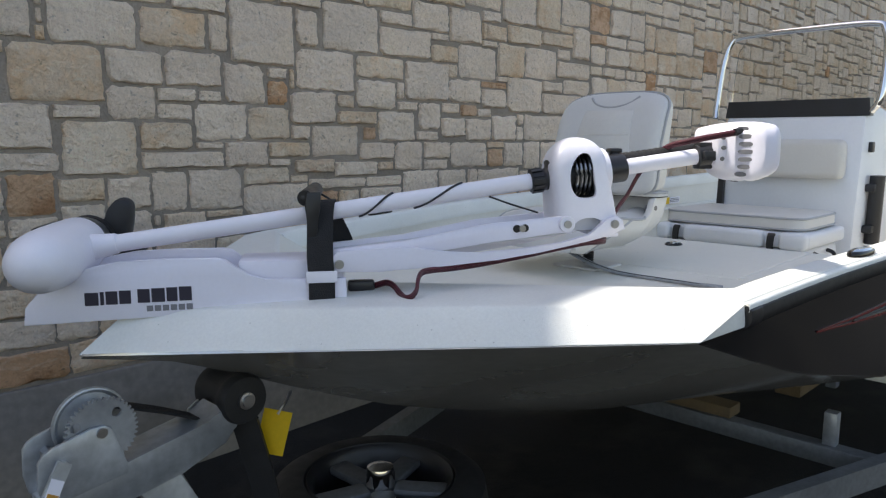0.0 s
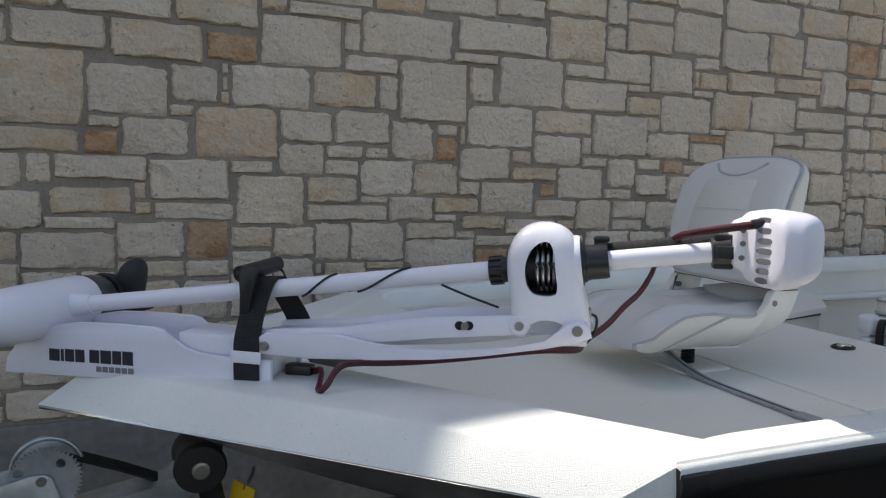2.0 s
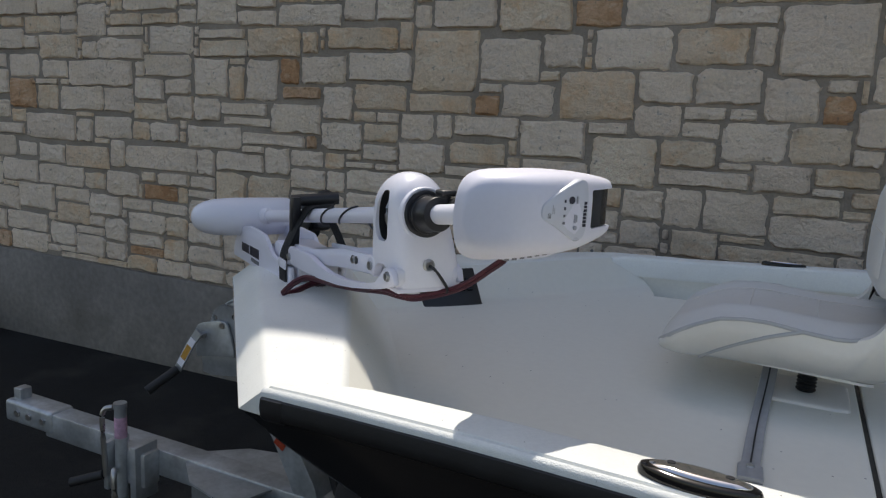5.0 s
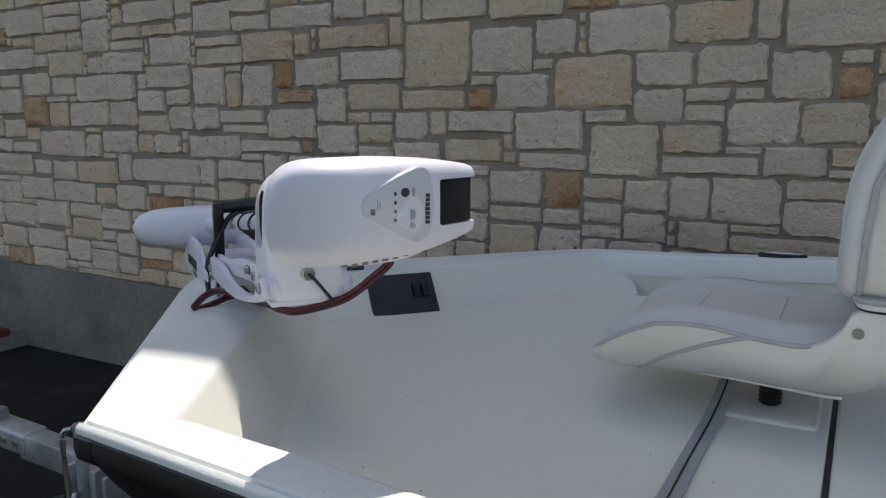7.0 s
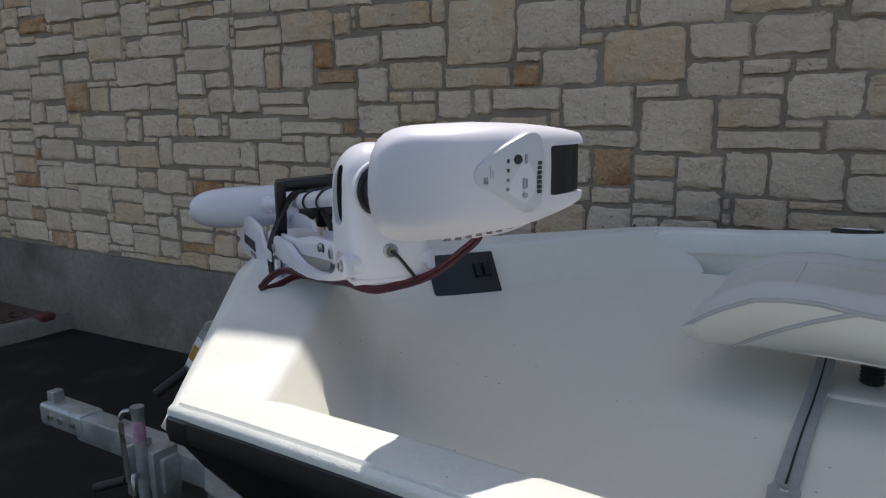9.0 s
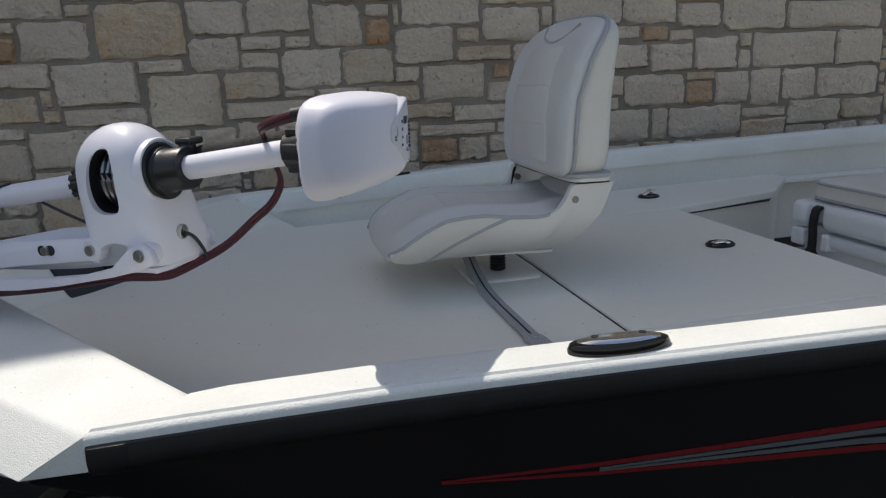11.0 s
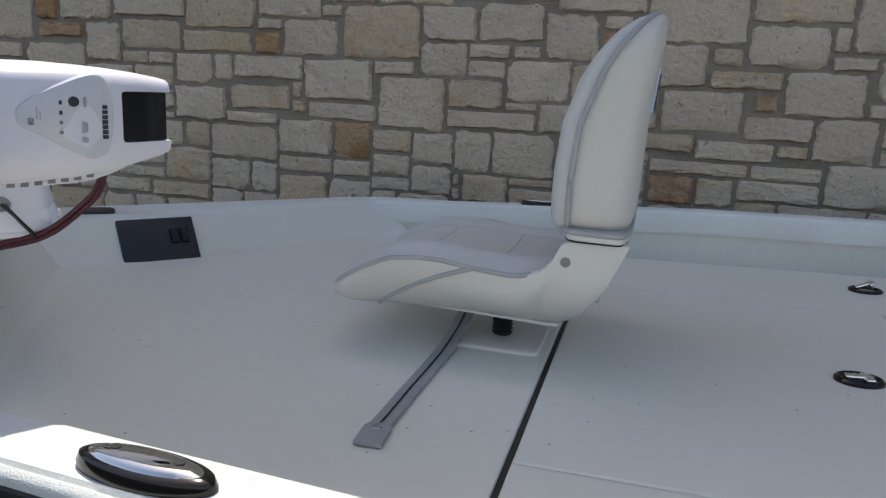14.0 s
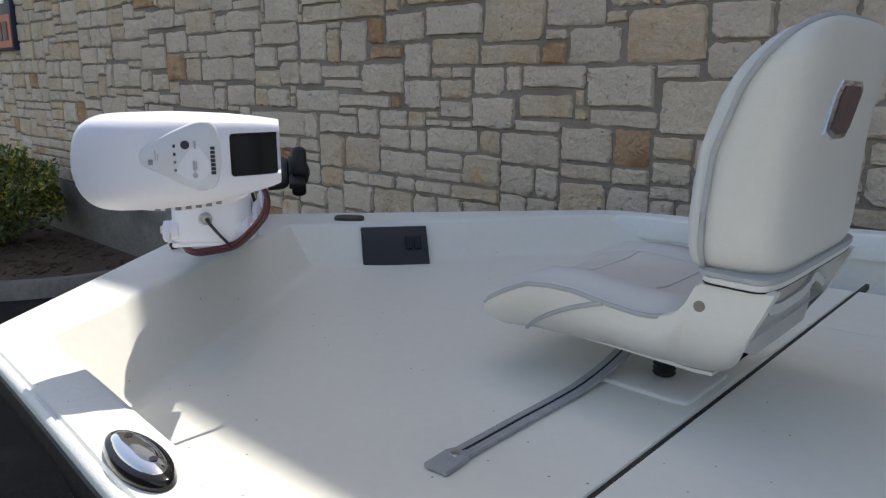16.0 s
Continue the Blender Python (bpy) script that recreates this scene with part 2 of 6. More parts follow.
def thing(name, label, category, at=None, group="", kind=""):
    ob = new(name)
    ob.empty_display_size = 0.1
    if at is not None:
        ob.matrix_world = at
    return tagged(ob, label=label, category=category, group=group, kind=kind)


def box(bm, lo, hi, bevel=0.0, seg=2, m=None):
    r = bmesh.ops.create_cube(bm, size=1.0, matrix=Matrix.Translation([(a + b) / 2 for a, b in zip(lo, hi)]) @ Matrix.Diagonal((*[b - a for a, b in zip(lo, hi)], 1)))
    vs = r["verts"]
    if bevel:
        es = list({e for v in vs for e in v.link_edges})
        rb = bmesh.ops.bevel(bm, geom=es, offset=bevel, segments=seg, profile=0.5, affect="EDGES")
        vs = rb["verts"]
    if m is not None:
        bmesh.ops.transform(bm, matrix=m, verts=vs)
    return vs


def cyl(bm, p, q, r, r2=None, n=20, caps=True):
    p, q = Vector(p), Vector(q)
    d = q - p
    rot = d.to_track_quat("Z", "Y").to_matrix().to_4x4()
    return bmesh.ops.create_cone(bm, cap_ends=caps, segments=n, radius1=r, radius2=r if r2 is None else r2, depth=d.length, matrix=Matrix.Translation((p + q) / 2) @ rot)["verts"]


def loft(bm, rings, caps=True, closed=False):
    """Skins rings of equal point counts."""
    vs = [[bm.verts.new(p) for p in ring] for ring in rings]
    n = len(vs[0])
    pairs = list(zip(vs, vs[1:])) + ([(vs[-1], vs[0])] if closed else [])
    for a, b in pairs:
        for k in range(n):
            bm.faces.new((a[k], a[(k + 1) % n], b[(k + 1) % n], b[k]))
    if caps and not closed:
        bm.faces.new(vs[0][::-1]), bm.faces.new(vs[-1])
    return vs


def smooth_path(pts, steps=6):
    """Points along a Catmull-Rom curve."""
    pts = [Vector(p) for p in pts]
    ext = [2 * pts[0] - pts[1], *pts, 2 * pts[-1] - pts[-2]]
    out = []
    for k in range(1, len(ext) - 2):
        a, b, c, d = ext[k - 1:k + 3]
        for s in range(steps):
            t = s / steps
            out.append(0.5 * (2 * b + (c - a) * t + (2 * a - 5 * b + 4 * c - d) * t * t + (3 * b - a - 3 * c + d) * t ** 3))
    return out + [pts[-1]]


def tube(bm, pts, r, n=8, closed=False):
    rings = []
    up = Vector((0, 0, 1))
    for k, p in enumerate(pts):
        a = pts[k - 1] if (k or closed) else p
        b = pts[(k + 1) % len(pts)] if (k < len(pts) - 1 or closed) else p
        d = (Vector(b) - Vector(a)).normalized()
        side = d.cross(up)
        side = side.normalized() if side.length > 0.05 else d.cross(Vector((0, 1, 0))).normalized()
        over = side.cross(d)
        rings.append([Vector(p) + r * (math.cos(2 * math.pi * j / n) * side + math.sin(2 * math.pi * j / n) * over) for j in range(n)])
    loft(bm, rings, caps=not closed, closed=closed)


def ribbon(bm, pts, across, width, thick):
    """A strap along points; across gives the direction of its width."""
    w = Vector(across).normalized() * width / 2
    rings = []
    for k, p in enumerate(pts):
        d = (Vector(pts[min(k + 1, len(pts) - 1)]) - Vector(pts[max(k - 1, 0)])).normalized()
        nrm = d.cross(w).normalized() * thick / 2
        p = Vector(p)
        rings.append([p - w - nrm, p + w - nrm, p + w + nrm, p - w + nrm])
    loft(bm, rings)


def prism(bm, poly, axis, lo, hi, bevel=0.0):
    """A polygon pushed along an axis: 'x', 'y' or 'z'; the polygon gives the other two in order."""
    def put(p, h):
        return {"x": (h, p[0], p[1]), "y": (p[0], h, p[1]), "z": (p[0], p[1], h)}[axis]
    a = [bm.verts.new(put(p, lo)) for p in poly]
    b = [bm.verts.new(put(p, hi)) for p in poly]
    n = len(poly)
    fs = [bm.faces.new(a[::-1]), bm.faces.new(b)] + [bm.faces.new((a[k], a[(k + 1) % n], b[(k + 1) % n], b[k])) for k in range(n)]
    if bevel:
        es = list({e for f in fs[:2] for e in f.edges})
        bmesh.ops.bevel(bm, geom=es, offset=bevel, segments=2, profile=0.5, affect="EDGES")
    return a + b


def revolve(bm, profile, m=None, n=28):
    """Turns (radius, height) pairs about z."""
    rings = [[(max(r, 1e-4) * math.cos(2 * math.pi * k / n), max(r, 1e-4) * math.sin(2 * math.pi * k / n), h) for k in range(n)] for r, h in profile]
    vs = loft(bm, rings)
    if m is not None:
        bmesh.ops.transform(bm, matrix=m, verts=[v for ring in vs for v in ring])


def oval(a, b, n=28, e=2.0):
    """Points of a superellipse."""
    out = []
    for k in range(n):
        c, s = math.cos(2 * math.pi * k / n), math.sin(2 * math.pi * k / n)
        out.append((a * math.copysign(abs(c) ** (2 / e), c), b * math.copysign(abs(s) ** (2 / e), s)))
    return out


def carve(bm, cutter):
    """The first mesh with the second cut out of it."""
    obs = []
    for src in (bm, cutter):
        bmesh.ops.recalc_face_normals(src, faces=src.faces)
        me = bpy.data.meshes.new("tmp")
        src.to_mesh(me)
        src.free()
        obs.append(new("tmp", me))
    mod = obs[0].modifiers.new("cut", "BOOLEAN")
    mod.operation, mod.object, mod.solver = "DIFFERENCE", obs[1], "EXACT"
    mod.use_self = True
    done = bpy.data.meshes.new_from_object(obs[0].evaluated_get(bpy.context.evaluated_depsgraph_get()))
    out = bmesh.new()
    out.from_mesh(done)
    for o in obs:
        bpy.data.objects.remove(o)
    return out


def letters(words, size, m):
    """Raised lettering as a mesh: it starts at the origin of m and runs along its x."""
    cu = bpy.data.curves.new("tmp", "FONT")
    cu.body, cu.size, cu.extrude, cu.resolution_u = words, size, 0.0004, 4
    ob = new("tmp", cu)
    me = bpy.data.meshes.new_from_object(ob.evaluated_get(bpy.context.evaluated_depsgraph_get()))
    bpy.data.objects.remove(ob)
    bm = bmesh.new()
    bm.from_mesh(me)
    bmesh.ops.transform(bm, matrix=m, verts=bm.verts)
    return bm


def lerp(x, table):
    xs, ys = zip(*table)
    return float(np.interp(x, xs, ys))


# ---- the lot: ground, planting bed, kerb ----
def ground_z(x):
    """The lot rises gently along the wall."""
    return lerp(x, ((-4.3, -0.007), (8.0, 0.257)))


def build_ground():
    bm = bmesh.new()
    xs = (-600.0, -60.0, -12.0, -4.3, -2.0, 0.0, 2.0, 4.0, 6.0, 8.0, 30.0, 120.0, 600.0)
    ys = (-600.0, -120.0, -30.0, -8.0, -2.0, 2.3, 40.0, 600.0)
    grid = [[bm.verts.new((x, y, ground_z(x))) for y in ys] for x in xs]
    for a, b in zip(grid, grid[1:]):
        for k in range(len(ys) - 1):
            bm.faces.new((a[k], b[k], b[k + 1], a[k + 1]))
    tagged(part("ground", bm, M_ASPHALT, smooth=False), "dark stained asphalt of a car park", "ground", kind="structure")
    bm = bmesh.new()
    d = Vector((0.945, 0.327))
    e = Vector((0.327, -0.945)) * 0.045
    rings = []
    for k in (-0.6, 0.0, 0.5, 1.0):
        c = Vector((1.70, 1.275)) + d * k
        rings.append([(c.x + e.x * j, c.y + e.y * j, ground_z(c.x + e.x * j) + h) for j, h in ((-1, 0.0), (1, 0.0), (1, 0.004), (-1, 0.004))])
    loft(bm, rings)
    tagged(part("road_marking", bm, M_LINE, smooth=False), "worn white painted parking line on asphalt", "road marking", kind="structure")


KERB = [(-3.72, 1.70), (-3.74, 1.3), (-3.82, 0.9), (-4.05, 0.5), (-4.5, 0.15), (-5.2, -0.1), (-9.0, -0.6)]


def build_bed():
    bm = bmesh.new()
    pts = [p.to_2d() for p in smooth_path([(x, y, 0) for x, y in KERB], 5)]
    rings = []
    for k, p in enumerate(pts):
        d = (pts[min(k + 1, len(pts) - 1)] - pts[max(k - 1, 0)]).normalized()
        s = Vector((d.y, -d.x))
        rings.append([(p.x + s.x * a, p.y + s.y * a, z) for a, z in ((0.0, -0.02), (0.012, 0.10), (0.035, 0.125), (0.13, 0.128), (0.15, 0.115), (0.15, -0.02))])
    loft(bm, rings)
    tagged(part("kerb", bm, M_CONCRETE), "low grey concrete kerb round a planting bed", "kerb", kind="structure")
    bm = bmesh.new()
    rnd = random.Random(5)
    edge = [(-9.0, 1.70), (-3.86, 1.70), *[(p.x - 0.1, p.y + 0.06) for p in pts[2:]]]
    prism(bm, edge, "z", -0.02, 0.085)
    for _ in range(700):
        x, y = rnd.uniform(-8.5, -3.95), rnd.uniform(-0.2, 1.65)
        m = pose(x, y, 0.085 + rnd.uniform(0, 0.012), rnd.uniform(-20, 20), rnd.uniform(-20, 20), rnd.uniform(0, 180))
        if y > 0.62 + 0.25 * (x + 4.1) or x < -5.2:
            box(bm, (-0.035, -0.009, -0.006), (0.035, 0.009, 0.006), m=m)
    tagged(part("mulch", bm, M_MULCH, smooth=False), "brown bark mulch in the planting bed", "mulch", kind="stuff")


# ---- the stone wall ----
WALL_Y, CELL = 1.725, 0.02
BAND_Z, WALL_TOP = 0.615, 6.05
# stones told apart along the wall, bay by bay: column, row, width and height in cells, with a tone for each (0 pale, 1 tan, 2 rust)
BAY_A = [(-224, 77, 15, 10), (-224, 40, 18, 7), (-223, 88, 27, 8), (-219, 32, 22, 8), (-214, 53, 16, 5), (-210, 96, 20, 8), (-206, 45, 12, 8), (-199, 107, 17, 6), (-198, 53, 16, 8), (-197, 37, 16, 8), (-194, 31, 15, 6), (-196, 84, 20, 9), (-195, 63, 21, 8), (-194, 45, 21, 8), (-189, 93, 12, 5), (-189, 76, 13, 7), (-190, 99, 23, 7), (-184, 71, 15, 4), (-182, 55, 19, 8), (-176, 75, 8, 5), (-182, 110, 22, 9), (-181, 38, 22, 7), (-179, 31, 19, 7), (-176, 80, 14, 10)]
BAY_A_TONE = "000020020020000000010002"
BAY_B = [(-176, 90, 16, 8), (-173, 64, 10, 5), (-173, 46, 18, 9), (-167, 104, 18, 6), (-162, 80, 11, 8), (-168, 70, 25, 9), (-162, 62, 13, 7), (-159, 90, 13, 6), (-163, 55, 23, 7), (-158, 35, 13, 8), (-160, 110, 19, 5), (-160, 96, 19, 8), (-155, 50, 17, 5), (-154, 43, 16, 7), (-149, 104, 8, 6), (-150, 80, 20, 8), (-143, 70, 8, 8), (-149, 62, 21, 7), (-145, 33, 14, 7), (-139, 96, 7, 6), (-140, 55, 10, 6), (-141, 103, 13, 10), (-146, 88, 29, 8), (-138, 47, 15, 7)]
BAY_B_TONE = "000110000001010001001000"
BAY_C = [(-135, 72, 17, 7), (-130, 80, 13, 8), (-130, 54, 15, 8), (-132, 96, 20, 7), (-126, 106, 13, 4), (-120, 36, 15, 3), (-114, 59, 6, 4), (-116, 84, 12, 7), (-117, 78, 14, 6), (-121, 110, 23, 7), (-121, 63, 30, 8), (-113, 54, 14, 5), (-113, 106, 15, 4), (-110, 72, 12, 6), (-112, 91, 19, 7), (-110, 98, 18, 8), (-107, 59, 13, 4), (-104, 86, 11, 5), (-103, 79, 11, 7), (-92, 79, 10, 7), (-92, 86, 13, 11), (-95, 71, 21, 7), (-91, 106, 15, 8), (-90, 102, 17, 3)]
BAY_C_TONE = "000012101002100000000000"
BAY_D = [(-90, 97, 18, 5), (-79, 85, 6, 10), (-82, 81, 17, 4), (-81, 78, 17, 3), (-76, 105, 14, 5), (-73, 85, 12, 12), (-72, 97, 18, 8), (-74, 73, 22, 4), (-61, 90, 7, 7), (-64, 77, 17, 8), (-60, 86, 13, 4), (-62, 105, 21, 6), (-54, 98, 6, 6), (-52, 73, 4, 4), (-54, 90, 15, 8), (-47, 81, 10, 9), (-47, 73, 13, 8), (-41, 106, 10, 6), (-46, 99, 22, 6), (-39, 91, 19, 8), (-37, 84, 16, 7), (-34, 71, 11, 5), (-24, 99, 4, 7), (-23, 77, 10, 7)]
BAY_D_TONE = "110000102020120000101010"
BAY_E = [(-23, 69, 13, 8), (-21, 84, 18, 5), (-20, 89, 18, 15), (-13, 78, 5, 6), (-15, 104, 17, 7), (-9, 72, 15, 6), (-3, 84, 7, 5), (-8, 79, 17, 5), (-6, 111, 20, 5), (-6, 116, 20, 6), (-2, 92, 15, 10), (4, 84, 13, 8), (2, 103, 18, 8), (9, 75, 16, 9), (13, 95, 10, 8), (10, 71, 16, 4), (14, 111, 17, 12), (20, 104, 11, 6), (18, 84, 17, 11), (25, 81, 9, 3), (25, 95, 17, 9), (26, 70, 15, 11), (31, 115, 6, 6), (31, 104, 18, 11)]
BAY_E_TONE = "011001200000100012100110"
BAY_F = [(35, 81, 10, 7), (35, 88, 12, 7), (37, 115, 16, 3), (41, 75, 12, 6), (40, 118, 16, 6), (45, 81, 8, 4), (42, 96, 15, 8), (45, 85, 9, 3), (45, 56, 10, 6), (41, 71, 19, 4), (49, 108, 4, 7), (47, 88, 13, 8), (49, 104, 13, 4), (51, 62, 13, 9), (57, 96, 5, 8), (53, 77, 13, 8), (56, 118, 12, 6), (53, 108, 22, 10), (60, 85, 11, 9), (60, 71, 11, 6), (55, 56, 22, 4), (62, 94, 17, 14), (64, 67, 13, 4), (66, 77, 11, 8)]
BAY_F_TONE = "000100101000000010001011"
BAY_G = [(64, 60, 18, 7), (71, 85, 6, 6), (68, 119, 18, 7), (71, 73, 12, 4), (77, 77, 6, 4), (75, 108, 12, 3), (79, 99, 7, 9), (77, 81, 14, 8), (78, 69, 12, 4), (82, 59, 9, 6), (76, 111, 24, 8), (79, 89, 18, 10), (83, 73, 15, 8), (86, 120, 13, 5), (87, 99, 18, 12), (90, 68, 14, 4), (91, 81, 13, 4), (99, 77, 5, 4), (97, 85, 14, 8), (98, 72, 12, 5), (97, 93, 17, 6), (100, 111, 17, 11), (104, 77, 14, 8), (105, 107, 12, 4)]
BAY_G_TONE = "020100001200000012001100"
BAY_H = [(105, 99, 19, 8), (111, 85, 8, 3), (110, 69, 11, 8), (117, 115, 6, 6), (113, 61, 14, 8), (114, 88, 17, 11), (118, 77, 9, 3), (119, 80, 9, 8), (117, 107, 14, 8), (121, 69, 10, 3), (121, 72, 11, 5), (124, 99, 11, 5), (123, 115, 15, 8), (128, 85, 8, 3), (128, 78, 10, 6), (127, 61, 12, 8), (131, 105, 14, 10), (131, 88, 14, 7), (136, 84, 7, 4), (132, 69, 16, 8), (139, 61, 5, 8), (135, 95, 17, 10), (138, 77, 12, 7), (138, 116, 16, 11)]
BAY_H_TONE = "000000000001100000200000"
BAY_I = [(145, 112, 9, 4), (145, 87, 12, 6), (147, 107, 10, 5), (148, 69, 8, 6), (144, 61, 20, 8), (150, 77, 12, 8), (152, 97, 14, 10), (156, 69, 10, 8), (154, 113, 17, 11), (157, 107, 17, 6), (157, 86, 18, 11), (155, 124, 27, 9), (166, 68, 9, 9), (166, 97, 17, 10), (171, 113, 13, 11), (166, 77, 24, 9), (175, 69, 10, 8), (175, 93, 11, 4), (174, 108, 18, 5), (183, 104, 8, 4), (175, 86, 28, 7), (183, 125, 18, 8), (183, 98, 20, 6), (185, 116, 17, 9)]
BAY_I_TONE = "001200100100001000100100"
BAY_J = [(185, 69, 19, 8), (187, 93, 16, 5), (192, 105, 10, 11)]
BAY_J_TONE = "000"
LAID = [(s, int(tone)) for bay, tones in ((BAY_A, BAY_A_TONE), (BAY_B, BAY_B_TONE), (BAY_C, BAY_C_TONE), (BAY_D, BAY_D_TONE), (BAY_E, BAY_E_TONE), (BAY_F, BAY_F_TONE), (BAY_G, BAY_G_TONE), (BAY_H, BAY_H_TONE), (BAY_I, BAY_I_TONE), (BAY_J, BAY_J_TONE)) for s, tone in zip(bay, tones)]
RUST_AT = ((2.81, 1.73), (3.05, 1.44), (-5.2, 1.3), (-6.3, 1.6), (4.91, 2.03), (4.2, 2.3), (6.3, 1.5), (0.35, 0.66), (1.15, 0.68))


def lay_stones():
    """Fills the wall with squared stones: x, z, width, height and tone of each."""
    rnd = random.Random(11)
    c0, c1, r0, r1 = -460, 900, 31, 301
    used = np.zeros((r1 - r0, c1 - c0), bool)
    out = []
    for (c, r, w, h), tone in LAID:
        if not used[r - r0:r - r0 + h, c - c0:c - c0 + w].any():
            used[r - r0:r - r0 + h, c - c0:c - c0 + w] = True
            out.append((c, r, w, h, tone))
    cols = c1 - c0
    blocks = [[] for _ in range(cols)]
    for c, r, w, h, _ in out:
        for k in range(c - c0, c - c0 + w):
            blocks[k].append((r, r + h))
    for k in blocks:
        k.sort()
    level = np.full(cols, r0)
    roof = np.array([b[0][0] if b else r1 for b in blocks])
    while True:
        j = int(np.argmin(level))
        base = int(level[j])
        if base >= r1:
            break
        free = 1
        while j + free < cols and level[j + free] == base and free < 24:
            free += 1
        thin = rnd.random() < 0.22
        w = rnd.choice((7, 8, 9, 11, 13)) if thin else rnd.choice((8, 10, 11, 12, 13, 14, 15, 16, 18))
        if free - w < 6:
            w = free if free <= 19 else free // 2
        room = int(roof[j:j + w].min()) - base
        left = int(level[j - 1]) - base if j else 0
        right = int(level[j + w]) - base if j + w < cols else 0
        h = rnd.choice((3, 4, 4)) if thin else rnd.choice((5, 6, 7, 7, 8, 8, 9, 10))
        fits = [v for v in (left, right) if 4 <= v <= 11]
        if fits and rnd.random() < 0.6:
            h = rnd.choice(fits)
        if w < 7:
            h = min(h, w + 1)
        h = min(h, room)
        if 0 < room - h < 3:
            h = room if room <= 12 else h - 3
        h = max(1, h)
        x, z = (c0 + j + w / 2) * CELL, (base + h / 2) * CELL
        tone = 1 if rnd.random() < 0.33 else 0
        if rnd.random() < 0.010 or any(abs(x - a) < w * CELL / 2 + 0.01 and abs(z - b) < h * CELL / 2 + 0.01 for a, b in RUST_AT):
            tone = 2
        if min(w, h) > 1 and w * h > 5:
            out.append((c0 + j, base, w, h, tone))
        for k in range(j, j + w):
            level[k] = base + h
            while blocks[k] and blocks[k][0][0] <= level[k]:
                level[k] = max(level[k], blocks[k].pop(0)[1])
            roof[k] = blocks[k][0][0] if blocks[k] else r1
    return out


def stone_points(rnd, w, h, marks=(0.28, 0.52, 0.76)):
    """Outline and face of one stone about its middle; y points out of the wall."""
    g = min(0.0085, h * 0.13)
    a, b = w / 2 - g * rnd.uniform(0.5, 1.4), h / 2 - g * rnd.uniform(0.5, 1.3)
    j = min(0.0075, 0.045 * min(w, h)) * (0.65 if len(marks) > 3 else 0.9)
    raw = []
    for cx, cz, dx, dz in ((-1, -1, 1, 0), (1, -1, 0, 1), (1, 1, -1, 0), (-1, 1, 0, -1)):
        c0, c1 = (min(0.030, 0.20 * min(w, h)) * rnd.random() ** 1.3 for _ in range(2))
        raw += [(cx * a + dx * c0, cz * b + dz * c0)]
        for t in marks:
            t += rnd.uniform(-0.25, 0.25) / (len(marks) + 1)
            raw += [(cx * a + dx * 2 * a * t, cz * b + dz * 2 * b * t)]
        raw += [(cx * a + dx * (2 * a - c1), cz * b + dz * (2 * b - c1))]
    skew, wedge = rnd.uniform(-0.035, 0.035), rnd.uniform(-0.04, 0.04)
    edge = [(x + skew * z + rnd.uniform(-j, j), z + wedge * x * min(1.0, h / w) + rnd.uniform(-j, j)) for x, z in raw]
    n = len(edge)
    proud = rnd.uniform(0.006, 0.019)
    pts, faces = [], []
    for x, z in edge:
        pts.append((x, 0.03, z))
    for x, z in edge:
        pts.append((x, -proud * rnd.uniform(0.1, 0.5), z))
    for x, z in edge:
        inset = min(0.012, 0.11 * min(w, h)) * rnd.uniform(0.3, 1.3)
        k = 1 - inset / max(0.02, math.hypot(x, z))
        pts.append((x * k, -proud - rnd.uniform(-0.002, 0.003), z * k))
    for x, z in edge[::2]:
        k = rnd.uniform(0.42, 0.58)
        pts.append((x * k, -proud - 0.001 - rnd.uniform(-0.002, 0.003), z * k))
    pts.append((rnd.uniform(-0.1, 0.1) * a, -proud - rnd.uniform(-0.003, 0.006), rnd.uniform(-0.1, 0.1) * b))
    half = n // 2
    for k in range(n):
        q = (k + 1) % n
        faces += [(k, q, n + q, n + k), (n + k, n + q, 2 * n + q, 2 * n + k)]
    for k in range(half):
        q = (k + 1) % half
        faces += [(2 * n + 2 * k, 2 * n + 2 * k + 1, 3 * n + k), (2 * n + 2 * k + 1, 2 * n + (2 * k + 2) % n, 3 * n + q), (2 * n + 2 * k + 1, 3 * n + q, 3 * n + k), (3 * n + k, 3 * n + q, 3 * n + half)]
    return pts, faces


def build_wall():
    bm = bmesh.new()
    box(bm, (-9.6, WALL_Y, 0.0), (19.0, WALL_Y + 0.5, WALL_TOP))
    wall = tagged(part("wall_north", bm, M_MORTAR, smooth=False), "tall wall of squared cream and tan limestone in grey mortar", "wall", kind="structure")
    bm = bmesh.new()
    box(bm, (-9.6, WALL_Y - 0.028, -0.01), (19.0, WALL_Y + 0.002, BAND_Z), bevel=0.006)
    part("concrete_footing", bm, M_CONCRETE, wall, "stained grey concrete base below the stones")
    return wall


